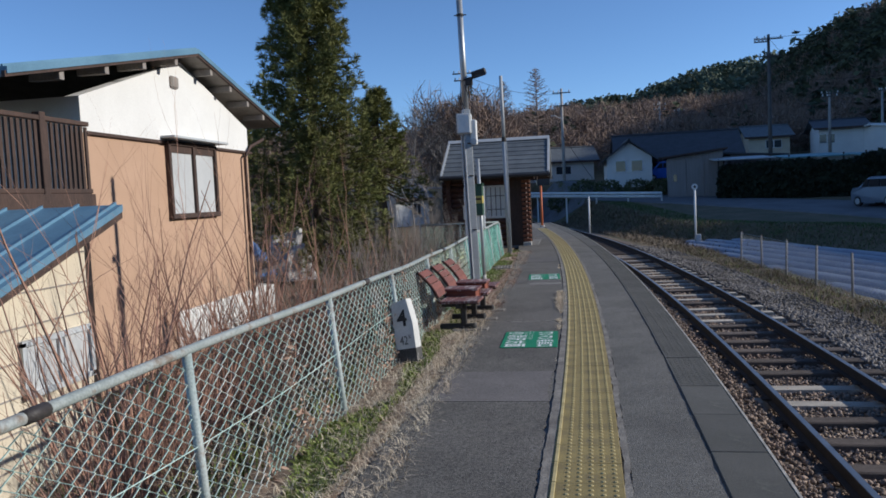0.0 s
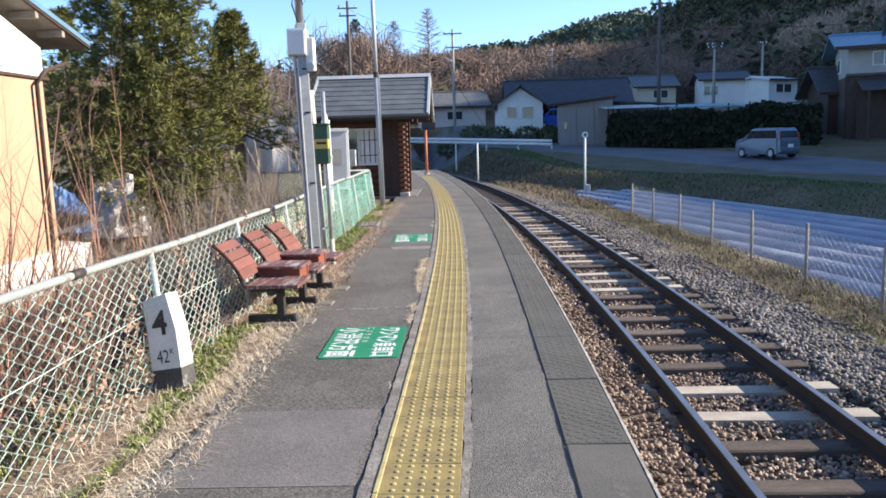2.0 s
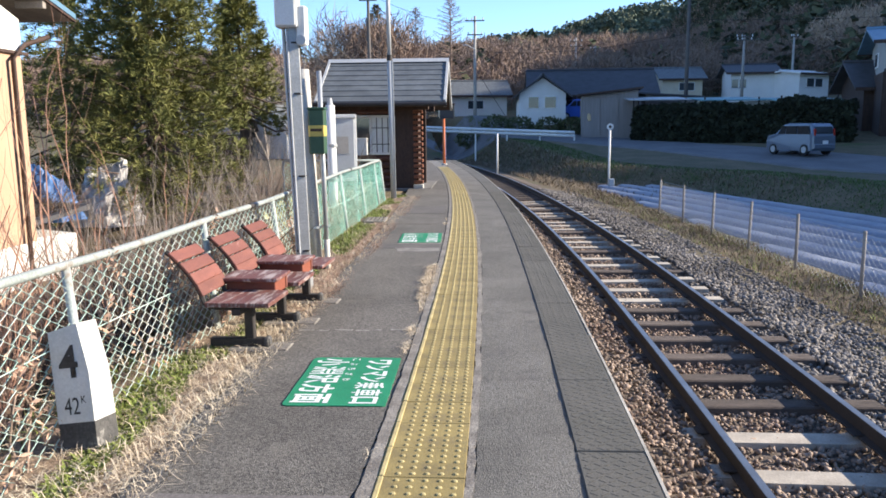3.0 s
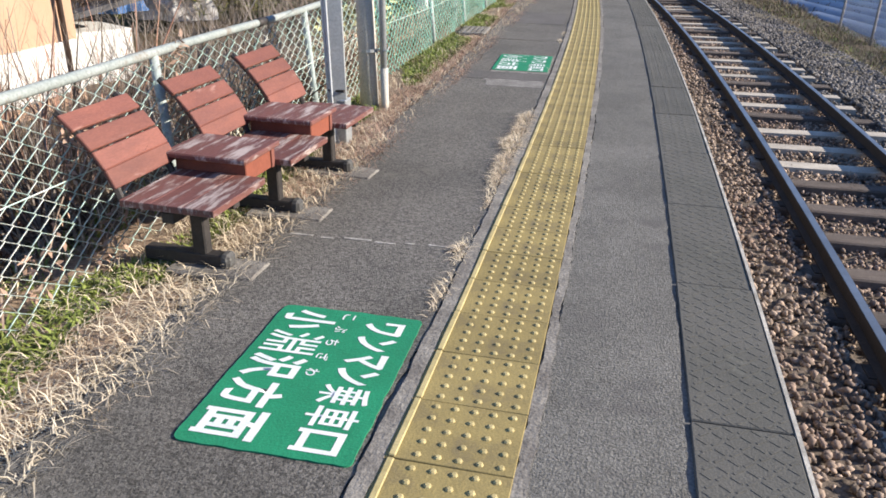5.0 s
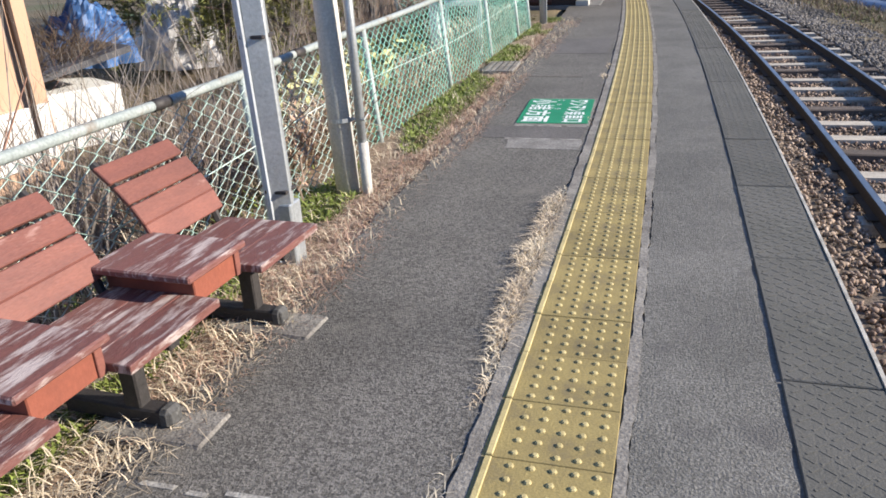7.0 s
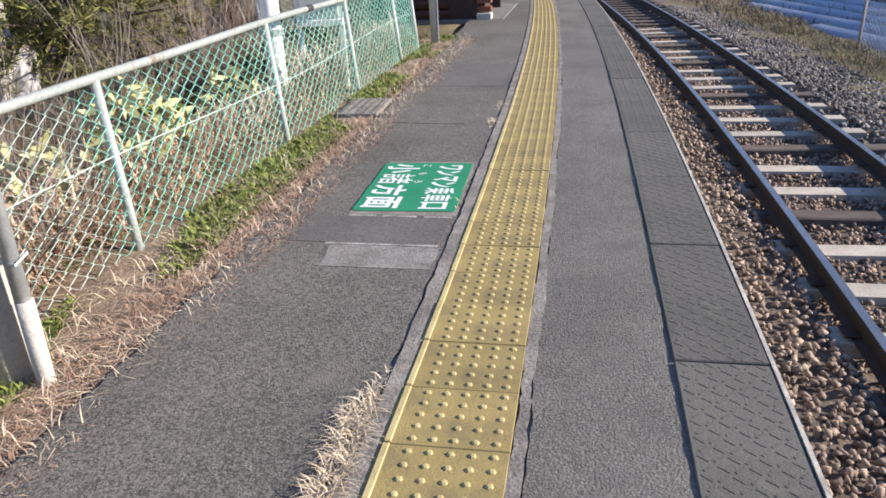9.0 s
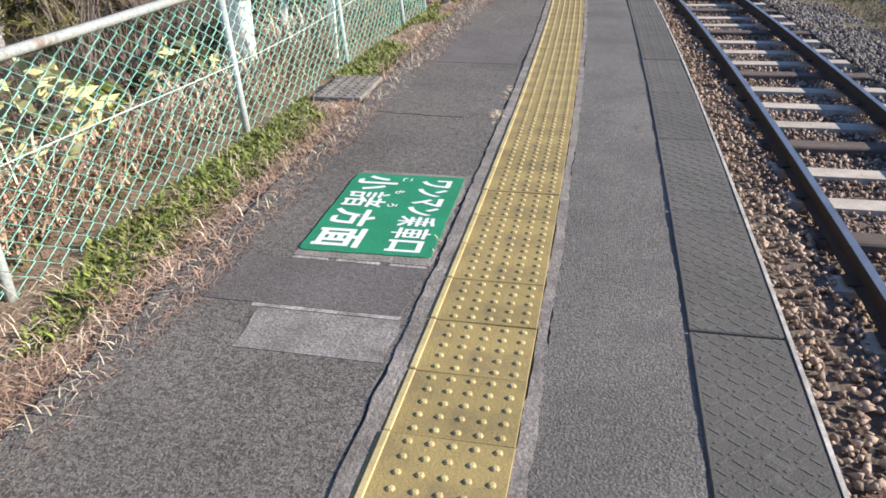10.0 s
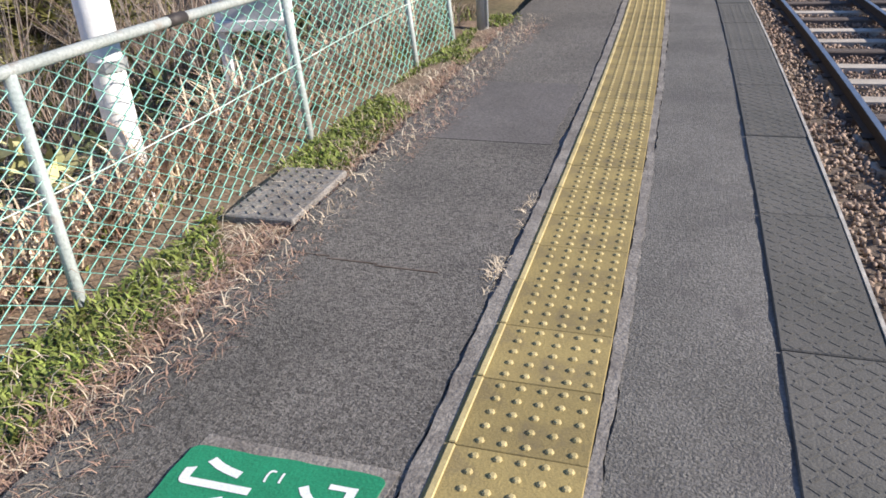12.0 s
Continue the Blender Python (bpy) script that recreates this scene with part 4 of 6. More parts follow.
# ---- painted boarding signs ----
def boarding_sign(cx, y0, w, h, turn, left, kana, kana_v, label):
    """Green panel; its lines of writing run along the platform and are read facing the track."""
    s = thing("boarding_sign", (cx, y0, 0.0, 0, 0, turn), label, "floor sign", "painted boarding signs")
    b = B()
    out, rad = [], 0.028
    for qx, qy, a0 in ((w / 2 - rad, rad, -90), (w / 2 - rad, h - rad, 0), (-w / 2 + rad, h - rad, 90), (-w / 2 + rad, rad, 180)):
        for k in range(6):
            a = radians(a0 + 18 * k)
            out.append((qx + rad * math.cos(a), qy + rad * math.sin(a)))
    edge = []
    for k, p in enumerate(out):
        q = out[(k + 1) % len(out)]
        n = max(1, int(math.hypot(q[0] - p[0], q[1] - p[1]) / 0.025))
        for m in range(n):
            x, y = p[0] + (q[0] - p[0]) * m / n, p[1] + (q[1] - p[1]) * m / n
            edge.append((x + 0.005 * noise.noise((x * 20, y * 20, cx)), y + 0.005 * noise.noise((x * 20, y * 20, cx + 5))))
    b.prism(edge, "z", 0.0005, 0.006)
    part("panel", b, "sign_green", s, "green painted panel")
    up = Matrix.Translation((0, 0, 0.006)) @ Matrix.Rotation(radians(-90), 4, "Z")

    def write(ch, u, v, wide, high, bold):
        """u: across from the platform's back to the track; v: along; in shares of the panel."""
        glyphs(ch, "sign_white", s, -v * h, (u - 0.5) * w, wide * h, high * w, up, depth=0.0015, bold=bold, name="character")

    for ch, v in zip("ワンマン乗車口", (0.885, 0.752, 0.622, 0.502, 0.374, 0.236, 0.098)):
        write(ch, 0.77, v, 0.105 if ch in "ワンマ" else 0.12, 0.27 if ch in "ワンマ口" else 0.31, 0.012 if ch in "乗車" else 0.03)
    lk = 0.945 / len(left)
    for i, ch in enumerate(left):
        write(ch, 0.245, 0.975 - lk * (i + 0.5), lk * 0.88, 0.37, 0.006 if ch in "諸淵" else 0.026)
    for ch, v in zip(kana, kana_v):
        write(ch, 0.497, v, 0.05, 0.085, 0.012)
    return s


boarding_sign(-0.385, 7.75, 0.565, 0.875, 0.0, "小淵沢方面", "こぶちざわ", (0.945, 0.835, 0.725, 0.61, 0.495), "green floor sign with white Japanese lettering beside tactile paving")
boarding_sign(-0.383, 13.715, 0.56, 0.9, 1.8, "小諸方面", "こもろ", (0.925, 0.74, 0.56), "green floor sign with white lettering and mortar rim on asphalt")
patch("sign_rim", -0.652, -0.078, 13.66, 14.655, "mortar", "pale mortar rim round the painted sign", 19)

for i, (u, w) in enumerate(((-0.64, 0.16), (-0.46, 0.2), (-0.24, 0.15))):
    patch("mortar_bead", u, u + w, 13.634, 13.656, "pale_mortar", "broken pale mortar bead along the sign's edge", 40 + i)

# drain cover in the verge
cover = solid("drain_cover", B().box((0, 0, 0), (0.34, 0.62, 0.05), 0.006), "worn_repair", "grey checkered concrete drain cover in the verge", "drain cover", m=pose(-1.3, 16.28, -0.01, 0, 0, 2))
dc = B()
for i in range(5):
    for j in range(9):
        dc.box((-0.13 + i * 0.065, -0.26 + j * 0.065, 0.027), (0.03, 0.03, 0.006), 0.0, Matrix.Rotation(0.78, 3, "Z"))
tagged(part("tread_studs", dc, "mortar", cover), kind="stuff")
gut = solid("gutter", ribbon(-1.23, -1.13, 12.0, 15.92, -0.2, -0.035, 0.3, 0.006, 30), "old_concrete", "narrow concrete gutter edge beside the verge", "gutter", "structure")


# ---- poles beside the fence ----
pole = thing("signal_pole", (-1.245, 10.93, -0.1), "galvanised square steel pole with a floodlight and junction box", "pole")


def at_pole(z):
    return (-0.07 * z / 4.2, -0.03 * z / 4.2, z)


sq = B()
for (x, y, sx, sy) in ((0, 0, 0.10, 0.10),):
    a, c = at_pole(0), at_pole(2.82)
    d = Vector(c) - Vector(a)
    q = d.to_track_quat("Z", "Y").to_matrix()
    sq.box(((a[0] + c[0]) / 2, (a[1] + c[1]) / 2, (a[2] + c[2]) / 2), (0.1, 0.1, d.length), 0.008, q)
part("shaft", sq, "galvanised", pole)
part("side_channel", B().box((-0.094, -0.01, 1.35), (0.022, 0.06, 2.5), 0.005, Matrix.Rotation(-0.026, 3, "Y")), "grey_paint", pole)
part("sleeve", B().box((0, 0, 0.18), (0.112, 0.112, 0.42), 0.006), "galvanised", pole, "weathered steel lower sleeve")
part("upper_pipe", B().tube([at_pole(2.75), at_pole(4.3)], 0.042, 12), "galvanised", pole, smooth=True)
part("pipe_cap", B().tube([at_pole(4.3), (at_pole(4.33)[0], at_pole(4.33)[1], 4.33)], [0.044, 0.03], 12), "grey_paint", pole)
part("pipe_clamp", B().tube([at_pole(4.09), at_pole(4.12)], 0.05, 12).tube([(-0.15, -0.05, 4.1), (0.02, -0.05, 4.1)], 0.008, 6), "dark_steel", pole)
bx = part("junction_box", B().box((-0.075, -0.03, 2.62), (0.2, 0.16, 0.28), 0.01), "grey_paint", pole, "light grey junction box")
part("box_door", B().box((-0.075, -0.115, 2.62), (0.17, 0.012, 0.25), 0.004), "white_paint", bx)
part("small_box", B().box((0.05, -0.01, 2.5), (0.085, 0.12, 0.34), 0.01), "white_paint", pole)
part("meter", B().tube([(0.05, -0.09, 2.37), (0.05, -0.03, 2.37)], 0.045, 12), "grey_paint", pole)
for z in (0.45, 1.15, 1.9, 2.35):
    a = at_pole(z)
    part("band", B().box(a, (0.112, 0.112, 0.016), 0.003), "dark_steel", pole)
part("conduit", B().tube([(-0.03, -0.06, 0.1), (-0.06, -0.075, 1.5), (-0.075, -0.08, 2.45)], 0.011, 7), "grey_paint", pole)
part("cable", B().tube([(-0.05, -0.06, 2.8), (-0.11, -0.07, 3.0), (-0.09, -0.08, 3.2), (0.02, -0.07, 3.24), (0.06, -0.06, 3.1), (0.0, -0.06, 3.0), (-0.04, -0.06, 3.15)], 0.008, 6), "cable", pole)
fl = part("floodlight", B().box((0.16, -0.06, 3.3), (0.2, 0.16, 0.07), 0.012, Matrix.Rotation(-0.25, 3, "Y")), "dark_steel", pole, "dark floodlight head")
part("lamp_glass", B().box((0.172, -0.06, 3.262), (0.17, 0.13, 0.01), 0.002, Matrix.Rotation(-0.25, 3, "Y")), "glass", fl)
part("lamp_bracket", B().tube([(-0.05, -0.05, 3.22), (0.1, -0.05, 3.25)], 0.018, 8).box((0.02, -0.05, 3.19), (0.1, 0.06, 0.1), 0.01), "dark_steel", pole)

cp = solid("concrete_pole", B().tube([(0, 0, -0.3), (-0.045, 0.03, 1.0), (-0.09, 0.06, 2.1)], [0.075, 0.07, 0.066], 14), "concrete", "short weathered concrete pole beside the fence", "pole", smooth=True, m=pose(-1.37, 11.98, 0))
part("strap", B().tube([(-0.006, 0.003, 0.42), (-0.007, 0.0035, 0.445)], 0.078, 14, False), "galvanised", cp)
gp = thing("box_post", (-1.245, 11.97, 0), "thin steel pipe carrying a small green and yellow box", "post")
part("pipe", B().tube([(0, 0, -0.2), (-0.03, 0.0, 2.08)], 0.027, 10), "galvanised", gp, smooth=True)
part("pipe_sleeve", B().tube([(0, 0, -0.2), (-0.003, 0.0, 0.3)], 0.031, 10), "concrete", gp, smooth=True)
gb = part("box", B().box((-0.045, -0.08, 1.45), (0.17, 0.13, 0.46), 0.012), "box_green", gp, "dark green painted box")
part("lid", B().box((-0.045, -0.08, 1.69), (0.19, 0.15, 0.025), 0.006), "box_green", gb)
part("yellow_band", B().box((-0.045, -0.083, 1.46), (0.172, 0.132, 0.13), 0.012), "box_yellow", gb, "faded yellow label band")
part("label_bar", B().box((-0.045, -0.152, 1.47), (0.12, 0.004, 0.03)), "brown_wood", gb)
part("bracket", B().box((-0.02, -0.03, 1.3), (0.05, 0.06, 0.03), 0.004), "dark_steel", gp)
part("u_bolt", B().tube([(-0.09, 0.0, 0.44), (0.03, -0.03, 0.44), (0.03, 0.03, 0.46)], 0.006, 6), "galvanised", gp)

slim = thing("slim_pole", (-1.47, 20.4, 0), "slim grey steel pole beside the shelter path", "pole")
part("lower_shaft", B().tube([(0, 0, -0.2), (-0.03, 0, 3.0)], 0.055, 12), "grey_paint", slim, smooth=True)
part("upper_shaft", B().tube([(-0.03, 0, 2.95), (-0.05, 0, 4.6)], 0.043, 12), "grey_paint", slim, smooth=True)
part("collar", B().tube([(-0.03, 0, 2.9), (-0.03, 0, 3.02)], 0.062, 12), "dark_steel", slim)
part("conduit", B().tube([(0.055, -0.03, 0), (0.035, -0.03, 2.9)], 0.012, 6), "galvanised", slim)

# things just behind the fence
bp = thing("board_post", (-1.93, 16.0, -0.9), "white pipe post behind the fence", "post")
part("shaft", B().tube([(0, 0, 0), (-0.02, 0, 2.75)], 0.075, 12), "white_paint", bp, smooth=True)
part("cap", B().tube([(-0.02, 0, 2.75), (-0.02, 0, 2.86)], [0.05, 0.03], 12), "grey_paint", bp)
for zb in (1.55, 2.1):
    part("band", B().tube([(0, 0, zb), (0, 0, zb + 0.045)], 0.082, 12), "galvanised", bp)
nb = thing("notice_board", (-1.98, 17.3, -0.6, 0, 0, 14), "grey notice board with white frame behind the fence", "notice board")
part("panel", B().box((0, 0, 1.75), (0.36, 0.12, 1.05), 0.004), "grey_paint", nb)
for zf in (2.3, 1.2):
    part("frame_bar", B().box((0, -0.01, zf), (0.44, 0.15, 0.06), 0.006), "white_paint", nb)
for sx in (-0.2, 0.2):
    part("leg", B().box((sx, 0, 1.15), (0.055, 0.06, 2.3), 0.006), "white_paint", nb)
part("notice", B().box((-0.02, -0.064, 1.8), (0.2, 0.006, 0.3)), "stucco", nb)
# ---- timber shelter ----
sh = thing("shelter", (-2.2, 24.2, 0), "small dark brown log shelter with a grey slate roof", "shelter")
EX0, EX1 = -1.3, 1.78   # roof ends
RZ, EZ, RUN = 3.18, 2.08, 2.0
for side in (-1, 1):
    n = 8
    for i in range(n):
        w0, w1 = i / n, (i + 1.12) / n
        ya, za = side * RUN * (1 - w0), EZ + (RZ - EZ) * w0
        yb, zb = side * RUN * (1 - min(1, w1)), EZ + (RZ - EZ) * min(1, w1)
        part("roof_course", B().prism([(ya, za + 0.05), (yb, zb + 0.03), (yb, zb), (ya, za)], "x", EX0, EX1), "slate_roof", sh)
    part("soffit", B().prism([(side * RUN, EZ - 0.01), (0, RZ - 0.01), (0, RZ - 0.07), (side * RUN, EZ - 0.09)], "x", EX0 + 0.05, EX1 - 0.05), "brown_wood", sh)
    for ex in (EX0, EX1):
        part("barge_board", B().prism([(side * RUN, EZ + 0.07), (0, RZ + 0.08), (0, RZ - 0.09), (side * RUN, EZ - 0.1)], "x", ex - 0.03, ex + 0.03), "grey_paint", sh)
    part("gutter", B().tube([(EX0 - 0.05, side * (RUN + 0.05), EZ - 0.02), (EX1 + 0.05, side * (RUN + 0.05), EZ - 0.04)], 0.05, 8), "dark_steel", sh)
part("ridge_cap", B().prism([(-0.14, RZ + 0.0), (0, RZ + 0.1), (0.14, RZ + 0.0)], "x", EX0 - 0.03, EX1 + 0.03), "grey_paint", sh)
LOGR = 0.085
X0, X1, Y0, Y1 = -1.2, 1.13, -1.2, 1.2
for i in range(12):
    z = LOGR + i * 0.165
    # front wall, with an opening for the window band
    if 4 < i < 11:
        part("log", B().tube([(X0 - 0.2, Y0, z), (-0.68, Y0, z)], LOGR, 8), "log_wood", sh)
    else:
        part("log", B().tube([(X0 - 0.2, Y0, z), (0.5, Y0, z)], LOGR, 8), "log_wood", sh)
    part("log", B().tube([(X0 - 0.2, Y1, z), (X1 - 0.15, Y1, z)], LOGR, 8), "log_wood", sh)
    part("log", B().tube([(X0, Y0 - 0.2, z + 0.08), (X0, Y1 + 0.2, z + 0.08)], LOGR, 8), "log_wood", sh)
    # stub wall and projecting ends at the platform corner
for i in range(14):
    part("log_end", B().box((X1 - 0.05, Y0 - 0.03, 0.16 + i * 0.133), (0.24, 0.16, 0.085), 0.012), "log_end", sh)
part("front_panel", B().box((0.72, Y0 + 0.01, 1.0), (0.5, 0.12, 2.0), 0.008), "brown_wood", sh)
part("side_panel", B().box((X1 - 0.1, Y0 + 0.4, 1.0), (0.1, 0.7, 2.0), 0.008), "brown_wood", sh)
for px in (X1 - 0.05,):
    part("corner_post", B().box((px - 0.13, Y0 + 0.03, 1.0), (0.14, 0.2, 2.05), 0.01), "brown_wood", sh)
    part("post_base", B().box((px, Y0 - 0.05, 0.03), (0.24, 0.24, 0.14), 0.01), "concrete", sh)
for yp in (Y0, Y1):
    part("wall_plate", B().box((0, yp, 2.02), (2.7, 0.16, 0.16), 0.01), "brown_wood", sh)
wf = part("window_frame", B().box((-0.1, Y0 - 0.03, 0.87), (1.2, 0.12, 0.06), 0.006).box((-0.1, Y0 - 0.03, 1.78), (1.2, 0.12, 0.06), 0.006)
          .box((-0.68, Y0 - 0.03, 1.32), (0.06, 0.12, 0.9), 0.006).box((0.48, Y0 - 0.03, 1.32), (0.06, 0.12, 0.9), 0.006).box((-0.1, Y0 - 0.03, 1.32), (0.05, 0.1, 0.9), 0.006), "white_paint", sh, "white window frame")
part("pane", B().box((-0.39, Y0 - 0.02, 1.32), (0.54, 0.01, 0.86)), "glass", wf)
part("pane", B().box((0.19, Y0 - 0.02, 1.32), (0.54, 0.01, 0.86)), "frosted", wf)
gb_ = B()
for i in range(3):
    gb_.box((0.05 + i * 0.14, Y0 - 0.035, 1.32), (0.02, 0.015, 0.86))
gb_.box((0.19, Y0 - 0.035, 1.1), (0.54, 0.015, 0.02)).box((0.19, Y0 - 0.035, 1.5), (0.54, 0.015, 0.02))
part("glazing_bar", gb_, "black_paint", wf)
part("counter", B().box((-0.45, Y0 - 0.22, 1.05), (0.6, 0.3, 0.42), 0.01), "white_paint", sh, "white painted box below the window")
part("floor_slab", B().box((0, 0, -0.03), (2.8, 2.7, 0.08), 0.01), "old_concrete", sh)
dkn = part("back_panel", B().box((0.0, 0.6, 1.0), (2.3, 0.08, 2.0), 0.01), "brown_wood", sh)

# station sign post by the far end
op = thing("mirror_post", (-1.05, 35.3, -0.06), "orange post carrying a dark square convex mirror", "mirror post")
part("post", B().tube([(0, 0, -0.3), (-0.01, 0, 2.0)], 0.055, 10), "orange_post", op, smooth=True)
part("post_foot", B().tube([(0, 0, 0), (0, 0, 0.12)], 0.12, 10), "concrete", op)
part("mirror", B().box((0.12, -0.06, 2.2), (0.62, 0.06, 0.55), 0.03), "glass", op, "dark rounded mirror")
part("mirror_hood", B().box((0.12, -0.08, 2.5), (0.68, 0.18, 0.04), 0.01), "brown_wood", op)


# ---- house with orange and white walls ----
house = thing("house", (-6.25, 12.38, -1.0), "two-storey house with orange and white walls and a blue metal roof", "house")
HL, HR = -2.8, 2.57    # wall ends along the track
WB = 3.6                 # height of the white band above the base
AP, EV = 4.97, 4.08      # apex and eave of the wall


part("wall_lower", B().box((-0.1, (HL + HR) / 2, WB / 2), (0.2, HR - HL, WB), 0.0), "orange_wall", house)
part("wall_gable", B().prism([(HL - 0.01, WB), (HR + 0.01, WB), (HR + 0.01, EV), (0.0, AP), (HL - 0.01, EV)], "x", -0.2, 0.012), "white_wall", house, "white plastered gable")
part("wall_end", B().box((-3.2, HR - 0.1, EV / 2), (6.0, 0.2, EV)), "orange_wall", house)
part("wall_end", B().box((-3.2, HL + 0.1, EV / 2), (6.0, 0.2, EV)), "white_wall", house)
part("wall_back", B().box((-6.3, (HL + HR) / 2, EV / 2), (0.2, HR - HL, EV)), "orange_wall", house)
part("band", B().box((0.02, 0, WB), (0.05, HR - HL + 0.06, 0.05), 0.008), "brown_wood", house)
for s, reach in ((1, 3.55), (-1, 4.55)):
    k = (AP - EV) / HR * (0.72 if s > 0 else 0.64)
    za, zb = AP + 0.12, AP + 0.12 - k * reach
    part("roof", B().prism([(0, za + 0.08), (s * reach, zb + 0.08), (s * reach, zb), (0, za)], "x", -6.8, 0.36), "blue_roof", house, "blue painted metal roof")
    part("soffit", B().prism([(0, za), (s * reach, zb), (s * reach, zb - 0.035), (0, za - 0.035)], "x", -6.7, 0.3), "eave_wood", house)
    part("barge_board", B().prism([(0, za + 0.03), (s * (reach + 0.02), zb + 0.03), (s * (reach + 0.02), zb - 0.04), (0, za - 0.04)], "x", 0.3, 0.345), "brown_wood", house)
    for w in (0.15, 0.36, 0.57, 0.78):
        y = s * reach * w
        part("purlin", B().box((0.1, y, za - k * abs(y) - 0.09), (0.42, 0.09, 0.11), 0.005), "eave_wood", house)
    for i in range(14):
        x = 0.3 - i * 0.5
        part("roof_seam", B().prism([(0, za + 0.105), (s * reach, zb + 0.105), (s * reach, zb + 0.08), (0, za + 0.08)], "x", x - 0.012, x + 0.012), "blue_roof", house)
part("gable_vent", B().box((0.03, -0.28, 4.6), (0.06, 0.24, 0.2), 0.03), "eave_wood", house)
win = part("window", B().box((0.03, 0.17, 2.42 + 0.62), (0.09, 1.7, 0.06), 0.006).box((0.03, 0.17, 2.42), (0.12, 1.7, 0.06), 0.006)
           .box((0.03, -0.66, 2.73), (0.09, 0.06, 0.62)).box((0.03, 1.0, 2.73), (0.09, 0.06, 0.62)), "brown_wood", house, "brown aluminium window with closed white blinds")
# tall window: frame and two panes
win2 = part("window_frame", B().box((0.03, -0.64, 3.0), (0.1, 0.07, 1.26), 0.006).box((0.03, 0.98, 3.0), (0.1, 0.07, 1.26), 0.006).box((0.03, 0.17, 2.42), (0.12, 1.7, 0.08), 0.006).box((0.03, 0.17, 3.6), (0.1, 1.7, 0.07), 0.006).box((0.04, 0.17, 3.0), (0.08, 0.08, 1.2), 0.006), "brown_wood", house)
bpy.data.objects.remove(win)
for y in (-0.22, 0.56):
    part("pane", B().box((0.025, y, 2.95), (0.02, 0.72, 1.02)), "blind", win2, "white blind behind glass")
part("window_hood", B().box((0.12, 0.17, 3.68), (0.28, 1.95, 0.04), 0.006), "grey_paint", house)
# dark strip under the hood stands in for the shade it casts
part("hood_shadow_board", B().box((0.03, 0.17, 3.53), (0.04, 1.6, 0.16)), "brown_wood", house)
part("downpipe", B().tube([(0.08, HR - 0.32, 0.2), (0.08, HR - 0.32, 3.5), (0.08, HR + 0.0, 3.72), (0.1, HR + 0.6, 3.9)], 0.035, 8), "brown_wood", house, smooth=True)
part("foundation", B().box((0.01, 0.9, 0.55), (0.1, 3.2, 0.62), 0.01), "white_wall", house, "white lower wall panel")
bal = part("balcony", B().box((-0.6, HL - 1.3, 2.72), (1.4, 2.6, 0.14), 0.01), "brown_wood", house, "dark brown timber balcony")
bal_me = B().box((0, 0, 0), (0.025, 0.05, 0.88)).mesh("baluster", "brown_wood")
for i in range(27):
    part("baluster", bal_me, "", bal).location = (0.07, HL - 0.02 - i * 0.098, 3.22)
part("handrail", B().box((0.07, HL - 1.3, 3.7), (0.07, 2.65, 0.06), 0.008).box((0.07, HL - 1.3, 2.82), (0.06, 2.65, 0.06), 0.008), "brown_wood", bal)
for i in (0, 1, 2):
    part("balcony_post", B().box((0.06, HL - 0.9 - i * 0.85, 1.9), (0.11, 0.11, 3.75), 0.008), "brown_wood", bal)
part("fascia", B().box((0.1, HL - 1.3, 2.66), (0.06, 2.65, 0.24), 0.006), "brown_wood", bal)

shed = thing("shed", (-4.5, 6.0, -1.0), "cream clad lean-to shed with a blue metal roof", "shed")
part("wall", B().prism([(-2.6, 0), (1.25, 0), (1.25, 2.38), (-2.6, 1.0)], "x", -3.3, -0.25), "cream_wall", shed)
for i in range(7):
    z = 0.35 + i * 0.3
    y0 = -2.6 if z < 1.0 else -2.6 + (z - 1.0) / 1.38 * 3.85
    part("siding_joint", B().box((-0.246, (y0 + 1.25) / 2, z), (0.012, 1.25 - y0, 0.014)), "eave_wood", shed)
part("roof", B().prism([(-2.9, 0.93), (1.55, 2.53), (1.55, 2.6), (-2.9, 1.0)], "x", -3.6, 0.02), "blue_roof", shed, "blue painted metal roof")
part("fascia", B().prism([(-2.9, 0.86), (1.55, 2.46), (1.55, 2.54), (-2.9, 0.94)], "x", -0.05, 0.01), "brown_wood", shed)
for i in range(9):
    x = -0.06 - i * 0.42
    part("roof_seam", B().prism([(-2.9, 1.0), (1.55, 2.6), (1.55, 2.63), (-2.9, 1.03)], "x", x - 0.014, x + 0.014), "blue_roof", shed)
swf = part("window_frame", B().box((-0.23, 0.72, 0.93), (0.06, 1.02, 0.05)).box((-0.23, 0.72, 1.4), (0.06, 1.02, 0.05)).box((-0.23, 0.235, 1.16), (0.06, 0.05, 0.5)).box((-0.23, 1.205, 1.16), (0.06, 0.05, 0.5)).box((-0.228, 0.72, 1.16), (0.06, 0.045, 0.46)), "grey_paint", shed, "grey aluminium window frame")
for y in (0.48, 0.96):
    part("pane", B().box((-0.235, y, 1.16), (0.02, 0.42, 0.43)), "blind", swf, "frosted grey pane")


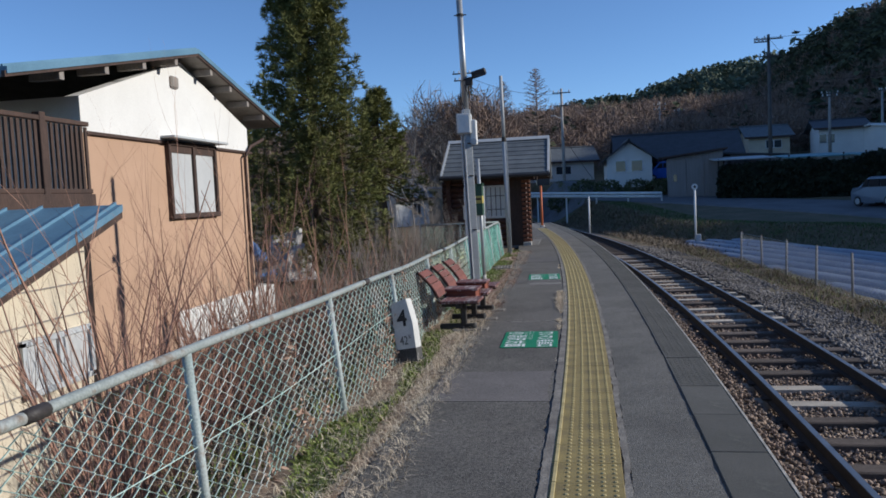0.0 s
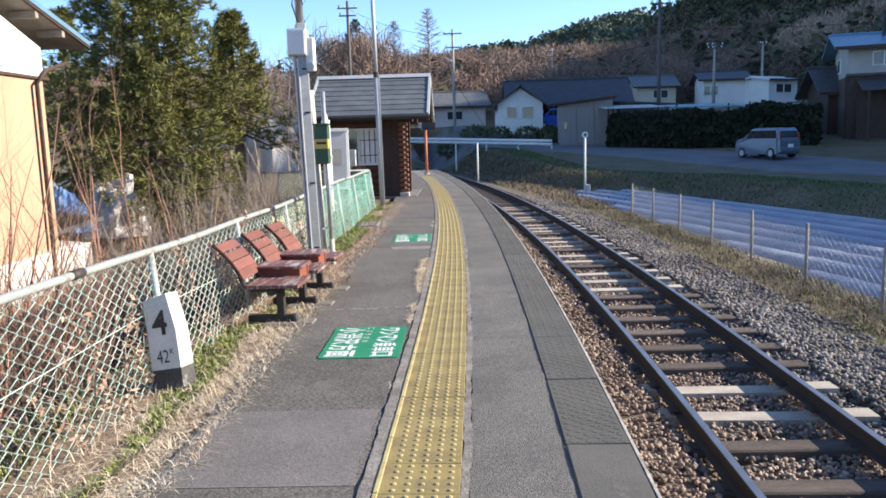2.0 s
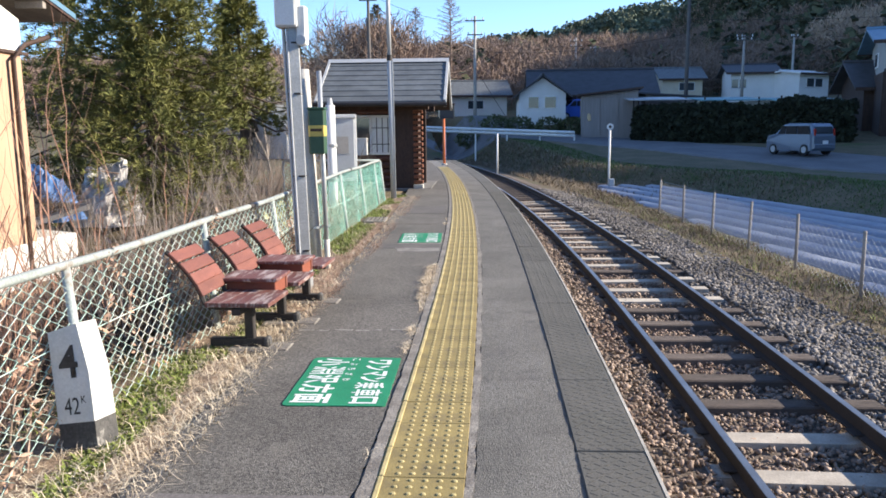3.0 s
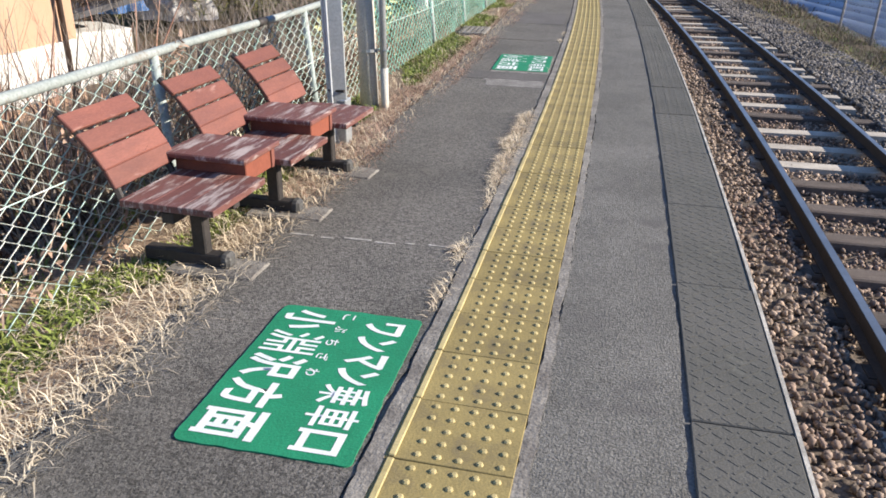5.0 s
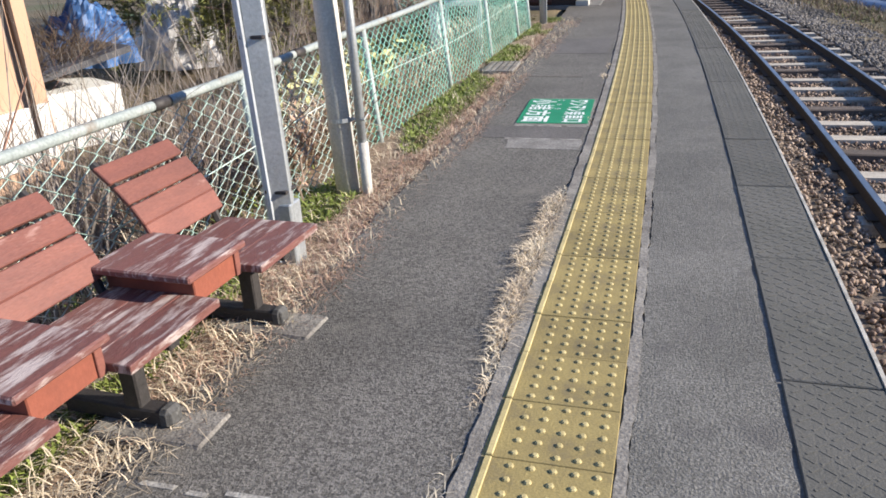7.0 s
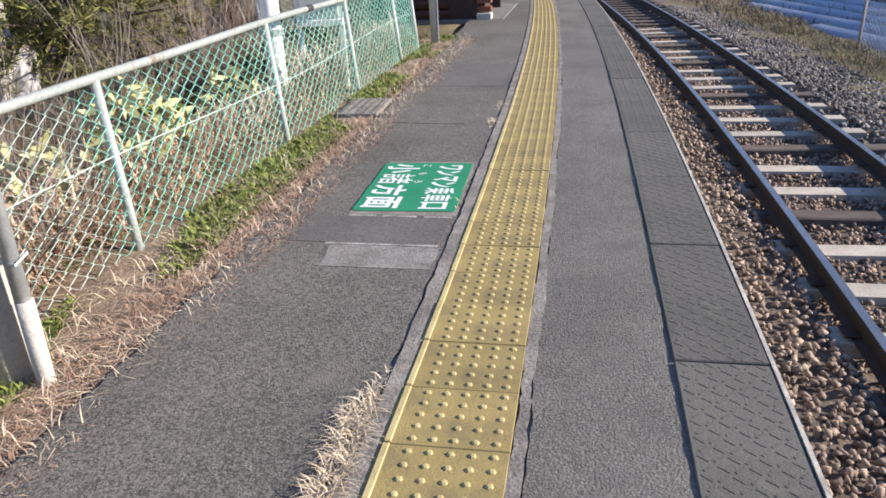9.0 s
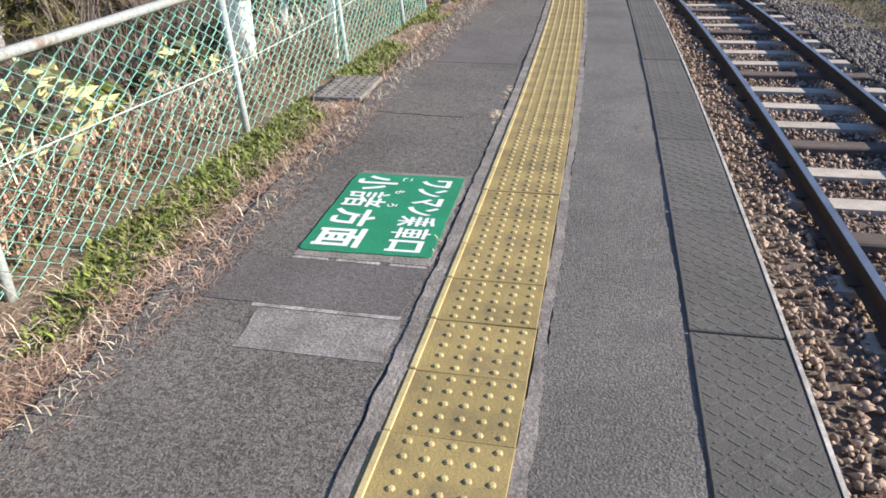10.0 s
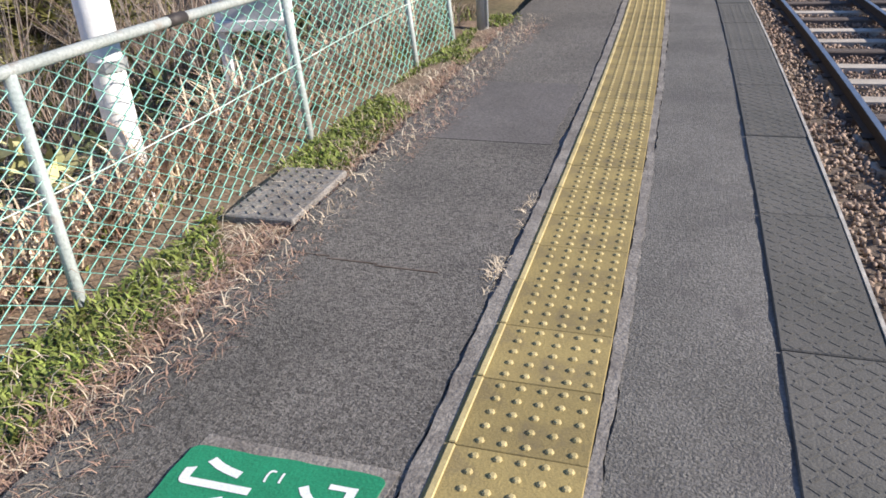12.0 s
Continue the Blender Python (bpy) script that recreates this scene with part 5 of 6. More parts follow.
def heap(name, x, y, z, sx, sy, sz, mat, label, seed):
    b = B()
    n, m = 44, 22
    for j in range(m + 1):
        th = math.pi * 0.5 * j / m
        for i in range(n):
            ph = 2 * math.pi * i / n
            d = Vector((math.cos(ph) * math.cos(th), math.sin(ph) * math.cos(th), math.sin(th)))
            r = 0.9 + 0.28 * noise.noise(d * 2.3 + Vector((seed, 0, 0))) + 0.12 * noise.noise(d * 6 + Vector((0, seed, 0))) + 0.08 * noise.noise(d * 13 + Vector((0, seed, 0)))
            b.v.append((d.x * r * sx, d.y * r * sy, d.z * r * sz))
    for j in range(m):
        for i in range(n):
            b.f.append((j * n + i, j * n + (i + 1) % n, (j + 1) * n + (i + 1) % n, (j + 1) * n + i))
    b.mi = [0] * len(b.f)
    return solid(name, b, mat, label, "heap", m=pose(x, y, z))


heap("cover_sheet", -6.9, 18.6, -0.35, 0.7, 0.6, 1.25, "vinyl", "heap under crumpled white plastic sheet", 1.0)
heap("tarpaulin", -7.5, 17.3, -0.1, 0.7, 0.6, 0.9, "tarp", "faded blue tarpaulin heaped on a low roof", 9.0)
lt = thing("low_outbuilding", (-7.8, 16.3, -0.97, 0, 0, -28), "low white-walled outbuilding with an overgrown dark roof", "outbuilding")
part("wall", B().box((0, 0, 0.37), (2.3, 1.5, 0.76), 0.01), "white_wall", lt)
part("roof", B().prism([(-1.0, 0.8), (0.9, 1.15), (0.9, 1.23), (-1.0, 0.88)], "x", -1.4, 1.35), "dark_roof", lt)
part("batten", B().tube([(-1.4, -1.02, 0.93), (1.4, -1.02, 0.9)], 0.025, 6), "pole_wood", lt)


# ---- plants ----
def twigs(seed, n, tall, spread, r0, kinks=5, kids=3):
    """Bare shrub: tapering stems that fork."""
    r = random.Random(seed)
    out = []

    def stem(b, p, d, length, rad, depth):
        pts, rs = [p], [rad]
        for i in range(kinks):
            d = (d + Vector((r.uniform(-1, 1), r.uniform(-1, 1), r.uniform(-0.35, 0.6))) * 0.2).normalized()
            p = p + d * length / kinks
            pts.append(p)
            rs.append(rad * (1 - 0.8 * (i + 1) / kinks))
        b.tube(pts, rs, 4 if depth == 0 else 3, False)
        if depth < 2:
            for _ in range(kids):
                k = r.randrange(1, kinks)
                nd = (d + Vector((r.uniform(-1, 1), r.uniform(-1, 1), r.uniform(-0.1, 0.9))) * 0.8).normalized()
                stem(b, pts[k], nd, length * r.uniform(0.3, 0.6), rs[k] * 0.6, depth + 1)
    for _ in range(n):
        a = r.uniform(0, 6.283)
        d = Vector((math.cos(a) * spread * r.random(), math.sin(a) * spread * r.random(), 1)).normalized()
        b = B()
        stem(b, Vector((math.cos(a) * 0.12 * r.random(), math.sin(a) * 0.12 * r.random(), 0)), d, tall * r.uniform(0.6, 1.1), r0, 0)
        out.append(b)
    return out


shrub_a = [b.mesh("stem", "red_twig") for b in twigs(1, 9, 1.9, 0.6, 0.011)]
shrub_b = [b.mesh("stem", "twig") for b in twigs(2, 13, 1.2, 0.9, 0.008)]
shrub_d = [b.mesh("stem", "dark_twig") for b in twigs(5, 16, 1.3, 1.3, 0.011)]
shrub_c = [b.mesh("stem", "grey_twig") for b in twigs(3, 12, 1.5, 0.7, 0.009)]
r = random.Random(12)
SHRUBS = [(shrub_a, -3.3, 5.2, 1.25), (shrub_a, -3.0, 6.3, 1.3), (shrub_a, -3.5, 7.4, 1.3), (shrub_a, -3.1, 8.4, 1.2), (shrub_a, -3.6, 9.3, 1.25),
          (shrub_a, -2.7, 4.5, 1.0), (shrub_a, -3.0, 10.3, 1.05), (shrub_a, -4.3, 8.8, 1.2)]
for i in range(70):
    y = 8.2 + 12.0 * r.random()
    SHRUBS.append((r.choice((shrub_b, shrub_c, shrub_c, shrub_b)), -2.15 - 2.9 * r.random(), y, r.uniform(0.75, 1.15)))
for i in range(9):
    SHRUBS.append((shrub_a, -2.5 - 1.6 * r.random(), 4.0 + 6.5 * r.random(), r.uniform(1.1, 1.6)))
for i in range(46):
    SHRUBS.append((r.choice((shrub_b, shrub_c, shrub_c)), -3.0 - 7.0 * r.random(), 17.0 + 14.0 * r.random(), r.uniform(0.6, 0.95)))
for i in range(34):
    SHRUBS.append((r.choice((shrub_b, shrub_c, shrub_b)), -2.1 - 2.6 * r.random(), 7.6 + 6.0 * r.random(), r.uniform(0.7, 1.1)))
for i in range(22):
    SHRUBS.append((r.choice((shrub_b, shrub_a)), -2.1 - 1.6 * r.random(), 2.0 + 6.0 * r.random(), r.uniform(0.5, 0.8)))
for i in range(16):
    SHRUBS.append((shrub_d, -2.1 - 1.9 * r.random(), 7.8 + 4.4 * r.random(), r.uniform(0.75, 1.1)))
for me, x, y, s in SHRUBS:
    sb = thing("bare_shrub", (x, y, height(x, y) - 0.03, 0, 0, r.uniform(0, 360)), "bare brown shrub with thin tangled stems", "shrub", "shrubs behind the fence")
    sb.scale = (s, s, s * r.uniform(0.85, 1.1))
    for one in me:
        part("stem", one, "", sb)

# dead brambles over the low roof
for i in range(20):
    x, y = r.uniform(-1.2, 1.2), r.uniform(-0.7, 0.8)
    br = thing("dead_bramble", lt.matrix_basis @ pose(x, y, 1.0 + y * 0.18, r.uniform(-35, 35), r.uniform(-35, 35), r.uniform(0, 360)), "dark dead bramble lying over the low roof", "shrub", "brambles on the roof")
    br.scale = (0.7, 0.7, 0.42)
    for one in shrub_d:
        part("stem", one, "", br)

# green leafy bushes behind the far half of the fence
lb_r = np.random.RandomState(8)


def leafy(name, x, y, rx, ry, h, n, size, mat, label, category="bush"):
    vs, fs = [], []
    for _ in range(n):
        d = lb_r.randn(3)
        d /= np.linalg.norm(d)
        k = lb_r.uniform(0.72, 1.05) * (1 + 0.22 * noise.noise(Vector(d * 2.4) + Vector((x, y, 0))))
        c = np.array((d[0] * rx * k, d[1] * ry * k, h * 0.5 + d[2] * h * 0.5 * k))
        a, b_ = lb_r.randn(3), lb_r.randn(3)
        a /= np.linalg.norm(a)
        b_ -= a * b_.dot(a)
        b_ /= np.linalg.norm(b_)
        s = size * lb_r.uniform(0.5, 1.3)
        o = len(vs)
        vs += [c - a * s, c + b_ * s * 0.35, c + a * s, c - b_ * s * 0.35]
        fs += [(o, o + 1, o + 2), (o, o + 2, o + 3)]
    t = thing(name, (x, y, height(x, y) - 0.05), label, category)
    part("foliage", raw_mesh("foliage", vs, fs, mat), "", t)
    return t


leafy("bamboo_grass", -2.35, 14.8, 0.25, 0.35, 0.75, 130, 0.09, "weed", "yellow-green bamboo grass behind the fence")
leafy("bamboo_grass", -2.1, 14.1, 0.3, 0.4, 0.85, 240, 0.075, "pale_bamboo", "pale yellow-green bamboo grass behind the fence")
leafy("bamboo_grass", -2.2, 13.2, 0.25, 0.35, 0.8, 200, 0.075, "pale_bamboo", "pale yellow-green bamboo grass behind the fence")
leafy("bamboo_grass", -2.15, 15.5, 0.2, 0.3, 0.75, 120, 0.075, "pale_bamboo", "pale yellow-green bamboo grass behind the fence")
leafy("evergreen_bush", -2.6, 17.1, 0.4, 0.5, 0.8, 800, 0.05, "dark_leaf", "dark green bush behind the fence")
leafy("evergreen_bush", -2.6, 14.2, 0.35, 0.5, 0.6, 700, 0.045, "dark_leaf", "dark green bush behind the fence")
leafy("evergreen_bush", -2.5, 15.9, 0.35, 0.8, 0.75, 900, 0.05, "dark_leaf", "dark green bush behind the fence")
leafy("evergreen_bush", -2.6, 18.4, 0.4, 0.7, 0.7, 900, 0.05, "dark_leaf", "dark green bush behind the fence")


def conifer(x, y, tall, radius, limbs, tufts, label, seed, needles="needle", low=0.12):
    """Trunk, drooping limbs and many needle tufts."""
    r = random.Random(seed)
    q = np.random.RandomState(seed)
    z0 = height(x, y) - 0.1
    t = thing("conifer", (x, y, z0), label, "tree")
    part("trunk", B().tube([(0, 0, 0), (0.05, 0, tall * 0.3), (0.0, 0.05, tall * 0.7), (0, 0, tall)], [0.17, 0.13, 0.06, 0.015], 9), "bark", t, smooth=True)
    lb = B()
    vs, fs = [], []
    for i in range(limbs):
        w = (i + r.random()) / limbs
        z = tall * (low + (0.99 - low) * w ** 0.9)
        reach = radius * (1 - w) ** 0.75 * r.uniform(0.6, 1.12) + 0.12
        a = i * 2.4 + r.uniform(-0.5, 0.5)
        up = 0.45 * w - 0.32
        p0 = Vector((0, 0, z))
        p1 = Vector((math.cos(a) * reach * 0.5, math.sin(a) * reach * 0.5, z + up * reach * 0.8))
        p2 = Vector((math.cos(a) * reach, math.sin(a) * reach, z + up * reach + 0.12 * reach))
        lb.tube([p0, p1, p2], [0.03 * (1.2 - w), 0.018 * (1.2 - w), 0.004], 4, False)
        for k in range(tufts):
            s = 0.25 + 0.75 * (k + r.random()) / tufts
            c = p0.lerp(p1, s * 2) if s < 0.5 else p1.lerp(p2, s * 2 - 1)
            spread = 0.26 * reach * (1.15 - s)
            c = np.array(c) + q.uniform(-1, 1, 3) * (spread, spread, 0.12 * reach + 0.06)
            size = r.uniform(0.12, 0.22)
            for _ in range(20):
                d = q.randn(3) * (1, 1, 0.7) + np.array((math.cos(a), math.sin(a), 0.55)) * 0.9
                d /= np.linalg.norm(d)
                e = np.cross(d, q.randn(3))
                e /= np.linalg.norm(e) + 1e-9
                o = len(vs)
                vs += [c - e * 0.005, c + e * 0.005, c + d * size * 0.6 + e * 0.008, c + d * size, c + d * size * 0.6 - e * 0.008]
                fs += [(o, o + 1, o + 2), (o, o + 2, o + 4), (o + 4, o + 2, o + 3)]
    tagged(part("limb_work", lb, "bark", t), kind="stuff")
    part("crown", raw_mesh("crown", vs, fs, needles), "", t, "dense green needle foliage")
    return t


conifer(-6.55, 20.0, 8.6, 2.45, 260, 24, "tall dense green conifer beside the house", 21, low=0.03)
conifer(-9.9, 23.0, 5.3, 2.1, 80, 12, "dark green conifer behind the house", 22, "needle")
conifer(-5.4, 22.6, 5.0, 1.35, 80, 13, "slender green conifer behind the yard", 23, low=0.4)


SLOPE = math.tan(se) / math.sin(sa)   # rise of the sunlight per metre across the track


# far woods: simple trees copied into single meshes
def cone_protos(n, seed, bits=64, size=0.075):
    """Evergreen crowns of many small ragged leaves, rounded at the top."""
    q = np.random.RandomState(seed)
    out = []
    for _ in range(n):
        vs, fs = [], []
        wide, blunt = q.uniform(0.2, 0.34), q.uniform(0.45, 0.8)
        for k in range(bits):
            z = 0.08 + 0.92 * q.rand() ** 1.15
            rad = wide * (1 - z) ** blunt * math.sqrt(q.uniform(0.35, 1)) + 0.012
            a = q.rand() * 6.283
            c = np.array((math.cos(a) * rad, math.sin(a) * rad, z - 0.04))
            d = q.randn(3) * (1, 1, 0.5) + np.array((math.cos(a), math.sin(a), 0.1))
            e = np.cross(d, q.randn(3))
            d *= size * q.uniform(0.7, 1.5) / np.linalg.norm(d)
            e *= size * 0.75 / np.linalg.norm(e)
            o = len(vs)
            vs += [c - d, c + e, c + d * 1.1, c - e * 0.8]
            fs += [(o, o + 1, o + 2), (o, o + 2, o + 3)]
        out.append((np.array(vs), np.array(fs)))
    return out


def bare_protos(n, seed, bits=150, fine=0.0085):
    """Bare broadleaved crowns: a stem and a haze of fine twigs."""
    q = np.random.RandomState(seed)
    out = []
    for _ in range(n):
        vs, fs = [], []

        def sliver(p, e, w):
            d = e - p
            s = np.cross(d, q.randn(3))
            s = s / (np.linalg.norm(s) + 1e-9) * w
            o = len(vs)
            vs.extend([p - s, p + s, e])
            fs.append((o, o + 1, o + 2))
        lean = q.uniform(-.05, .05, 2)
        for k in range(2):
            sliver(np.array((0, 0, 0.0)), np.array((lean[0], lean[1], 0.92)), 0.011)
        wide = q.uniform(0.24, 0.36)
        for k in range(bits):
            d = q.randn(3)
            d *= q.uniform(0.3, 1.0) ** 0.4 / np.linalg.norm(d)
            c = np.array((d[0] * wide + lean[0] * 0.6, d[1] * wide + lean[1] * 0.6, 0.58 + 0.4 * d[2]))
            g = (d * (1, 1, 0.6) + q.randn(3) * 0.6 + np.array((0, 0, 0.7)))
            g *= q.uniform(0.05, 0.11) / np.linalg.norm(g)
            sliver(c - g, c + g, fine)
        out.append((np.array(vs), np.array(fs)))
    return out


def wood(name, protos, n, region, tall, mat, label, seed):
    q = np.random.RandomState(seed)
    pl, sc = [], []
    while len(pl) < n:
        x, y = region(q)
        clump = noise.noise((x * 0.035, y * 0.035, seed))
        if clump < -0.25 and q.rand() < 0.6:
            continue
        z, s = height(x, y) - 0.3, q.uniform(*tall) * (1 + 0.5 * clump)
        if 60 < x < 135 and y < 62 and z + s > (x - 5.6) * SLOPE - 0.95:
            s = (x - 5.6) * SLOPE - 0.95 - z
            if s < 2.5:
                x += 200
                s = 5
                z = height(x, y)
        pl.append((x, y, z))
        sc.append(s)
    ob = new(name, raw_mesh(name, *scatter(protos, pl, sc, q.rand(n) * 6.283), mat))
    return tagged(ob, label, "trees", kind="stuff")


wood("ridge_conifers", cone_protos(10, 1), 4700, lambda q: (40 + 85 * q.rand() ** 0.7, 40 + 460 * q.rand()), (4.5, 8), "dark_needle", "dark conifer wood on the shaded ridge", 31)
wood("ridge_crest_wood", cone_protos(8, 2), 900, lambda q: (114 + 14 * q.rand(), -180 + 420 * q.rand()), (6.2, 7.6), "dark_needle", "even conifer wood on the ridge crest", 32)
wood("ridge_bare_wood", bare_protos(8, 3, 110), 520, lambda q: (42 + 84 * q.rand(), 20 + 420 * q.rand()), (5, 9), "wood_brown", "bare brown trees among the conifers", 33)
wood("pale_bare_grove", bare_protos(6, 9, 190), 60, lambda q: (44 + 12 * q.rand(), 98 + 22 * q.rand()), (6, 8.5), "pale_wood", "pale bare grove low on the wooded ridge", 37)
wood("hill_bare_wood", bare_protos(12, 4, 170), 2900, lambda q: (-110 + 170 * q.rand(), 98 + 104 * q.rand()), (4.5, 7.5), "wood_brown", "bare russet woodland on the low hill", 34)
wood("slope_bare_wood", bare_protos(8, 11, 330, 0.0042), 46, lambda q: (-14 + 9 * q.rand(), 74 + 16 * q.rand()), (6.5, 8.5), "wood_brown", "bare brown trees at the foot of the hill", 38)
wood("yard_bare_wood", bare_protos(8, 12, 360, 0.0035), 30, lambda q: (-19 + 8 * q.rand(), 50 + 16 * q.rand()), (5.0, 6.8), "grey_twig", "bare grey trees beyond the yard", 39)
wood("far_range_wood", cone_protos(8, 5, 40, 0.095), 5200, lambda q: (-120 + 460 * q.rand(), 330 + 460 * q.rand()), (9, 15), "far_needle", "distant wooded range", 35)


def bare_tree(x, y, tall, seed, mat="grey_twig", label="tall bare tree with fine grey branches"):
    r = random.Random(seed)
    b = B()

    def limb(p, d, length, rad, depth):
        pts, rs = [p], [rad]
        for i in range(4):
            d = (d + Vector((r.uniform(-1, 1), r.uniform(-1, 1), r.uniform(-0.2, 0.5))) * 0.16).normalized()
            p = p + d * length / 4
            pts.append(p)
            rs.append(rad * (1 - 0.7 * (i + 1) / 4))
        b.tube(pts, rs, 5 if depth == 0 else 3, False)
        if depth < 3:
            for _ in range((18, 8, 5)[depth]):
                k = r.randrange(1, 5)
                nd = (d * 0.6 + Vector((r.uniform(-1, 1), r.uniform(-1, 1), r.uniform(0, 0.7)))).normalized()
                limb(pts[k], nd, length * r.uniform(0.28, 0.5), rs[k] * 0.55, depth + 1)
    limb(Vector((0, 0, 0)), Vector((0, 0, 1)), tall, tall * 0.011, 0)
    t = thing("bare_tree", (x, y, height(x, y) - 0.1), label, "tree", "bare trees behind the station")
    tagged(part("branch_work", b, mat, t), kind="stuff")
    return t


for i, (x, y, h) in enumerate(((-9, 34, 4.4), (-7.5, 38, 4.8), (-6.4, 41, 4.6), (-12, 45, 5.6), (-10, 50, 6), (-7, 55, 6.2), (-15, 42, 5.5), (-5.6, 31, 3.6), (-5, 47, 5), (-6.2, 28, 3.2), (-4.6, 27, 2.6))):
    bare_tree(x, y, h, 40 + i)


def larch(x, y, tall, radius, seed):
    """Bare larch: straight stem, level limbs in tiers, fine hanging twigs."""
    r = random.Random(seed)
    b = B()
    b.tube([(0, 0, 0), (0.1, 0, tall * 0.5), (0, 0, tall)], [tall * 0.011, tall * 0.008, 0.02], 6, False)
    for i in range(90):
        w = i / 90
        z = tall * (0.22 + 0.77 * w)
        a = i * 2.4 + r.uniform(-0.4, 0.4)
        reach = radius * (1 - w) ** 0.75 * r.uniform(0.6, 1.1) + 0.15
        d = Vector((math.cos(a), math.sin(a), 0.05 + 0.35 * w))
        p = Vector((0, 0, z))
        b.tube([p, p + d * reach * 0.6, p + d * reach + Vector((0, 0, 0.1 * reach))], [0.05, 0.035, 0.012], 3, False)
        for k in range(16):
            s = r.uniform(0.15, 1)
            c = p + d * reach * s
            e = c + Vector((r.uniform(-1, 1), r.uniform(-1, 1), r.uniform(-0.8, 0.5))) * 0.5
            b.tube([c, e], [0.018, 0.006], 3, False)
    t = thing("bare_larch", (x, y, height(x, y) - 0.1), "tall bare larch on the low hill", "tree", "larches on the hill")
    tagged(part("branch_work", b, "wood_brown", t), kind="stuff")


# larches standing against the sky, and one dark pine
larch(-3.2, 100, 17.6 - height(-3.2, 100), 4.6, 61)
larch(-7.4, 100, 16.2 - height(-7.4, 100), 3.6, 62)
larch(-14.5, 112, 15.5 - height(-14.5, 112), 3.0, 64)
wood("hill_conifers", cone_protos(6, 7), 70, lambda q: (-70 + 110 * q.rand(), 100 + 90 * q.rand()), (5, 9), "dark_needle", "scattered dark conifers on the low hill", 36)
conifer(-9.6, 80, 13.4 - height(-9.6, 80), 2.9, 90, 14, "dark pine on the low hill", 63, "dark_needle", 0.35)


# ---- right side: fence, posts, guardrail ----
rf = thing("track_fence", (5.5, 20, -0.95), "rusty steel post and wire fence along the field", "fence")
tops = []
for i in range(15):
    y = 25.4 - i * 2.16
    if y < 1.5:
        break
    x = 5.5 + 0.7 * off(y) + 0.25
    z = height(x, y)
    part("post", B().tube([(x - 5.5, y - 20, z + 0.95 - 0.2), (x - 5.5 + random.uniform(-.03, .03), y - 20, 0.95 + 0.02)], 0.026, 7), "eave_wood", rf, smooth=True)
    tops.insert(0, (x - 5.5, y - 20))
for zz in (0.95, 0.72, 0.5, 0.25):
    part("wire", B().tube([(x, y, zz - 0.02) for x, y in tops], 0.004, 4), "galvanised", rf)
lm = link_mesh((tops[-1][1] - tops[0][1]), lambda s: 0.05, lambda s: 0.95, 0.09, 0.12, 0.003,
               lambda s, z, out: (np.interp(tops[0][1] + s, [p[1] for p in tops], [p[0] for p in tops]) + out, tops[0][1] + s, z))
tagged(part("wire_mesh", raw_mesh("wire_mesh", *lm, "galvanised"), "", rf, "thin grey wire netting"), kind="stuff")


def marker_post(x, y, base, top, label, disc):
    t = thing("track_marker", (x, y, base), label, "marker post", "marker posts beside the track")
    part("post", B().tube([(0, 0, 0), (0, 0, top - base)], 0.045, 8), "white_paint", t, smooth=True)
    if disc:
        part("plate", B().tube([(0, -0.05, top - base), (0, -0.02, top - base)], 0.14, 14), "white_paint", t)
        part("symbol", B().box((0, -0.055, top - base), (0.1, 0.004, 0.1), 0, Matrix.Rotation(0.78, 3, "Y")), "black_paint", t)
        part("box", B().box((0.12, 0, 0.25), (0.2, 0.2, 0.5), 0.02), "grey_paint", t)
    return t


marker_post(5.75, 36, -1.15, 1.48, "white post with a small round plate beside the track", True)
marker_post(1.3, 43.5, -1.0, 1.2, "short white post beside the track", False)

gr = thing("guardrail", (2, 58, 0), "white steel guardrail along the road bend", "guardrail")
gpts = []
for i in range(13):
    w = i / 12
    x, y = 6.6 - 13.0 * w, 55.0 + 6.5 * w
    gpts.append((x - 2, y - 58, 1.02 + 0.55 * w))
    if i % 2 == 0:
        part("post", B().tube([(x - 2, y - 58 + 0.08, height(x, y) - 0.3), (x - 2, y - 58 + 0.08, 1.02 + 0.55 * w)], 0.06, 7), "white_paint", gr)
for dz in (-0.11, 0.11):
    part("beam", B().tube([(x, y, z + dz) for x, y, z in gpts], 0.1, 8), "white_paint", gr, smooth=True)


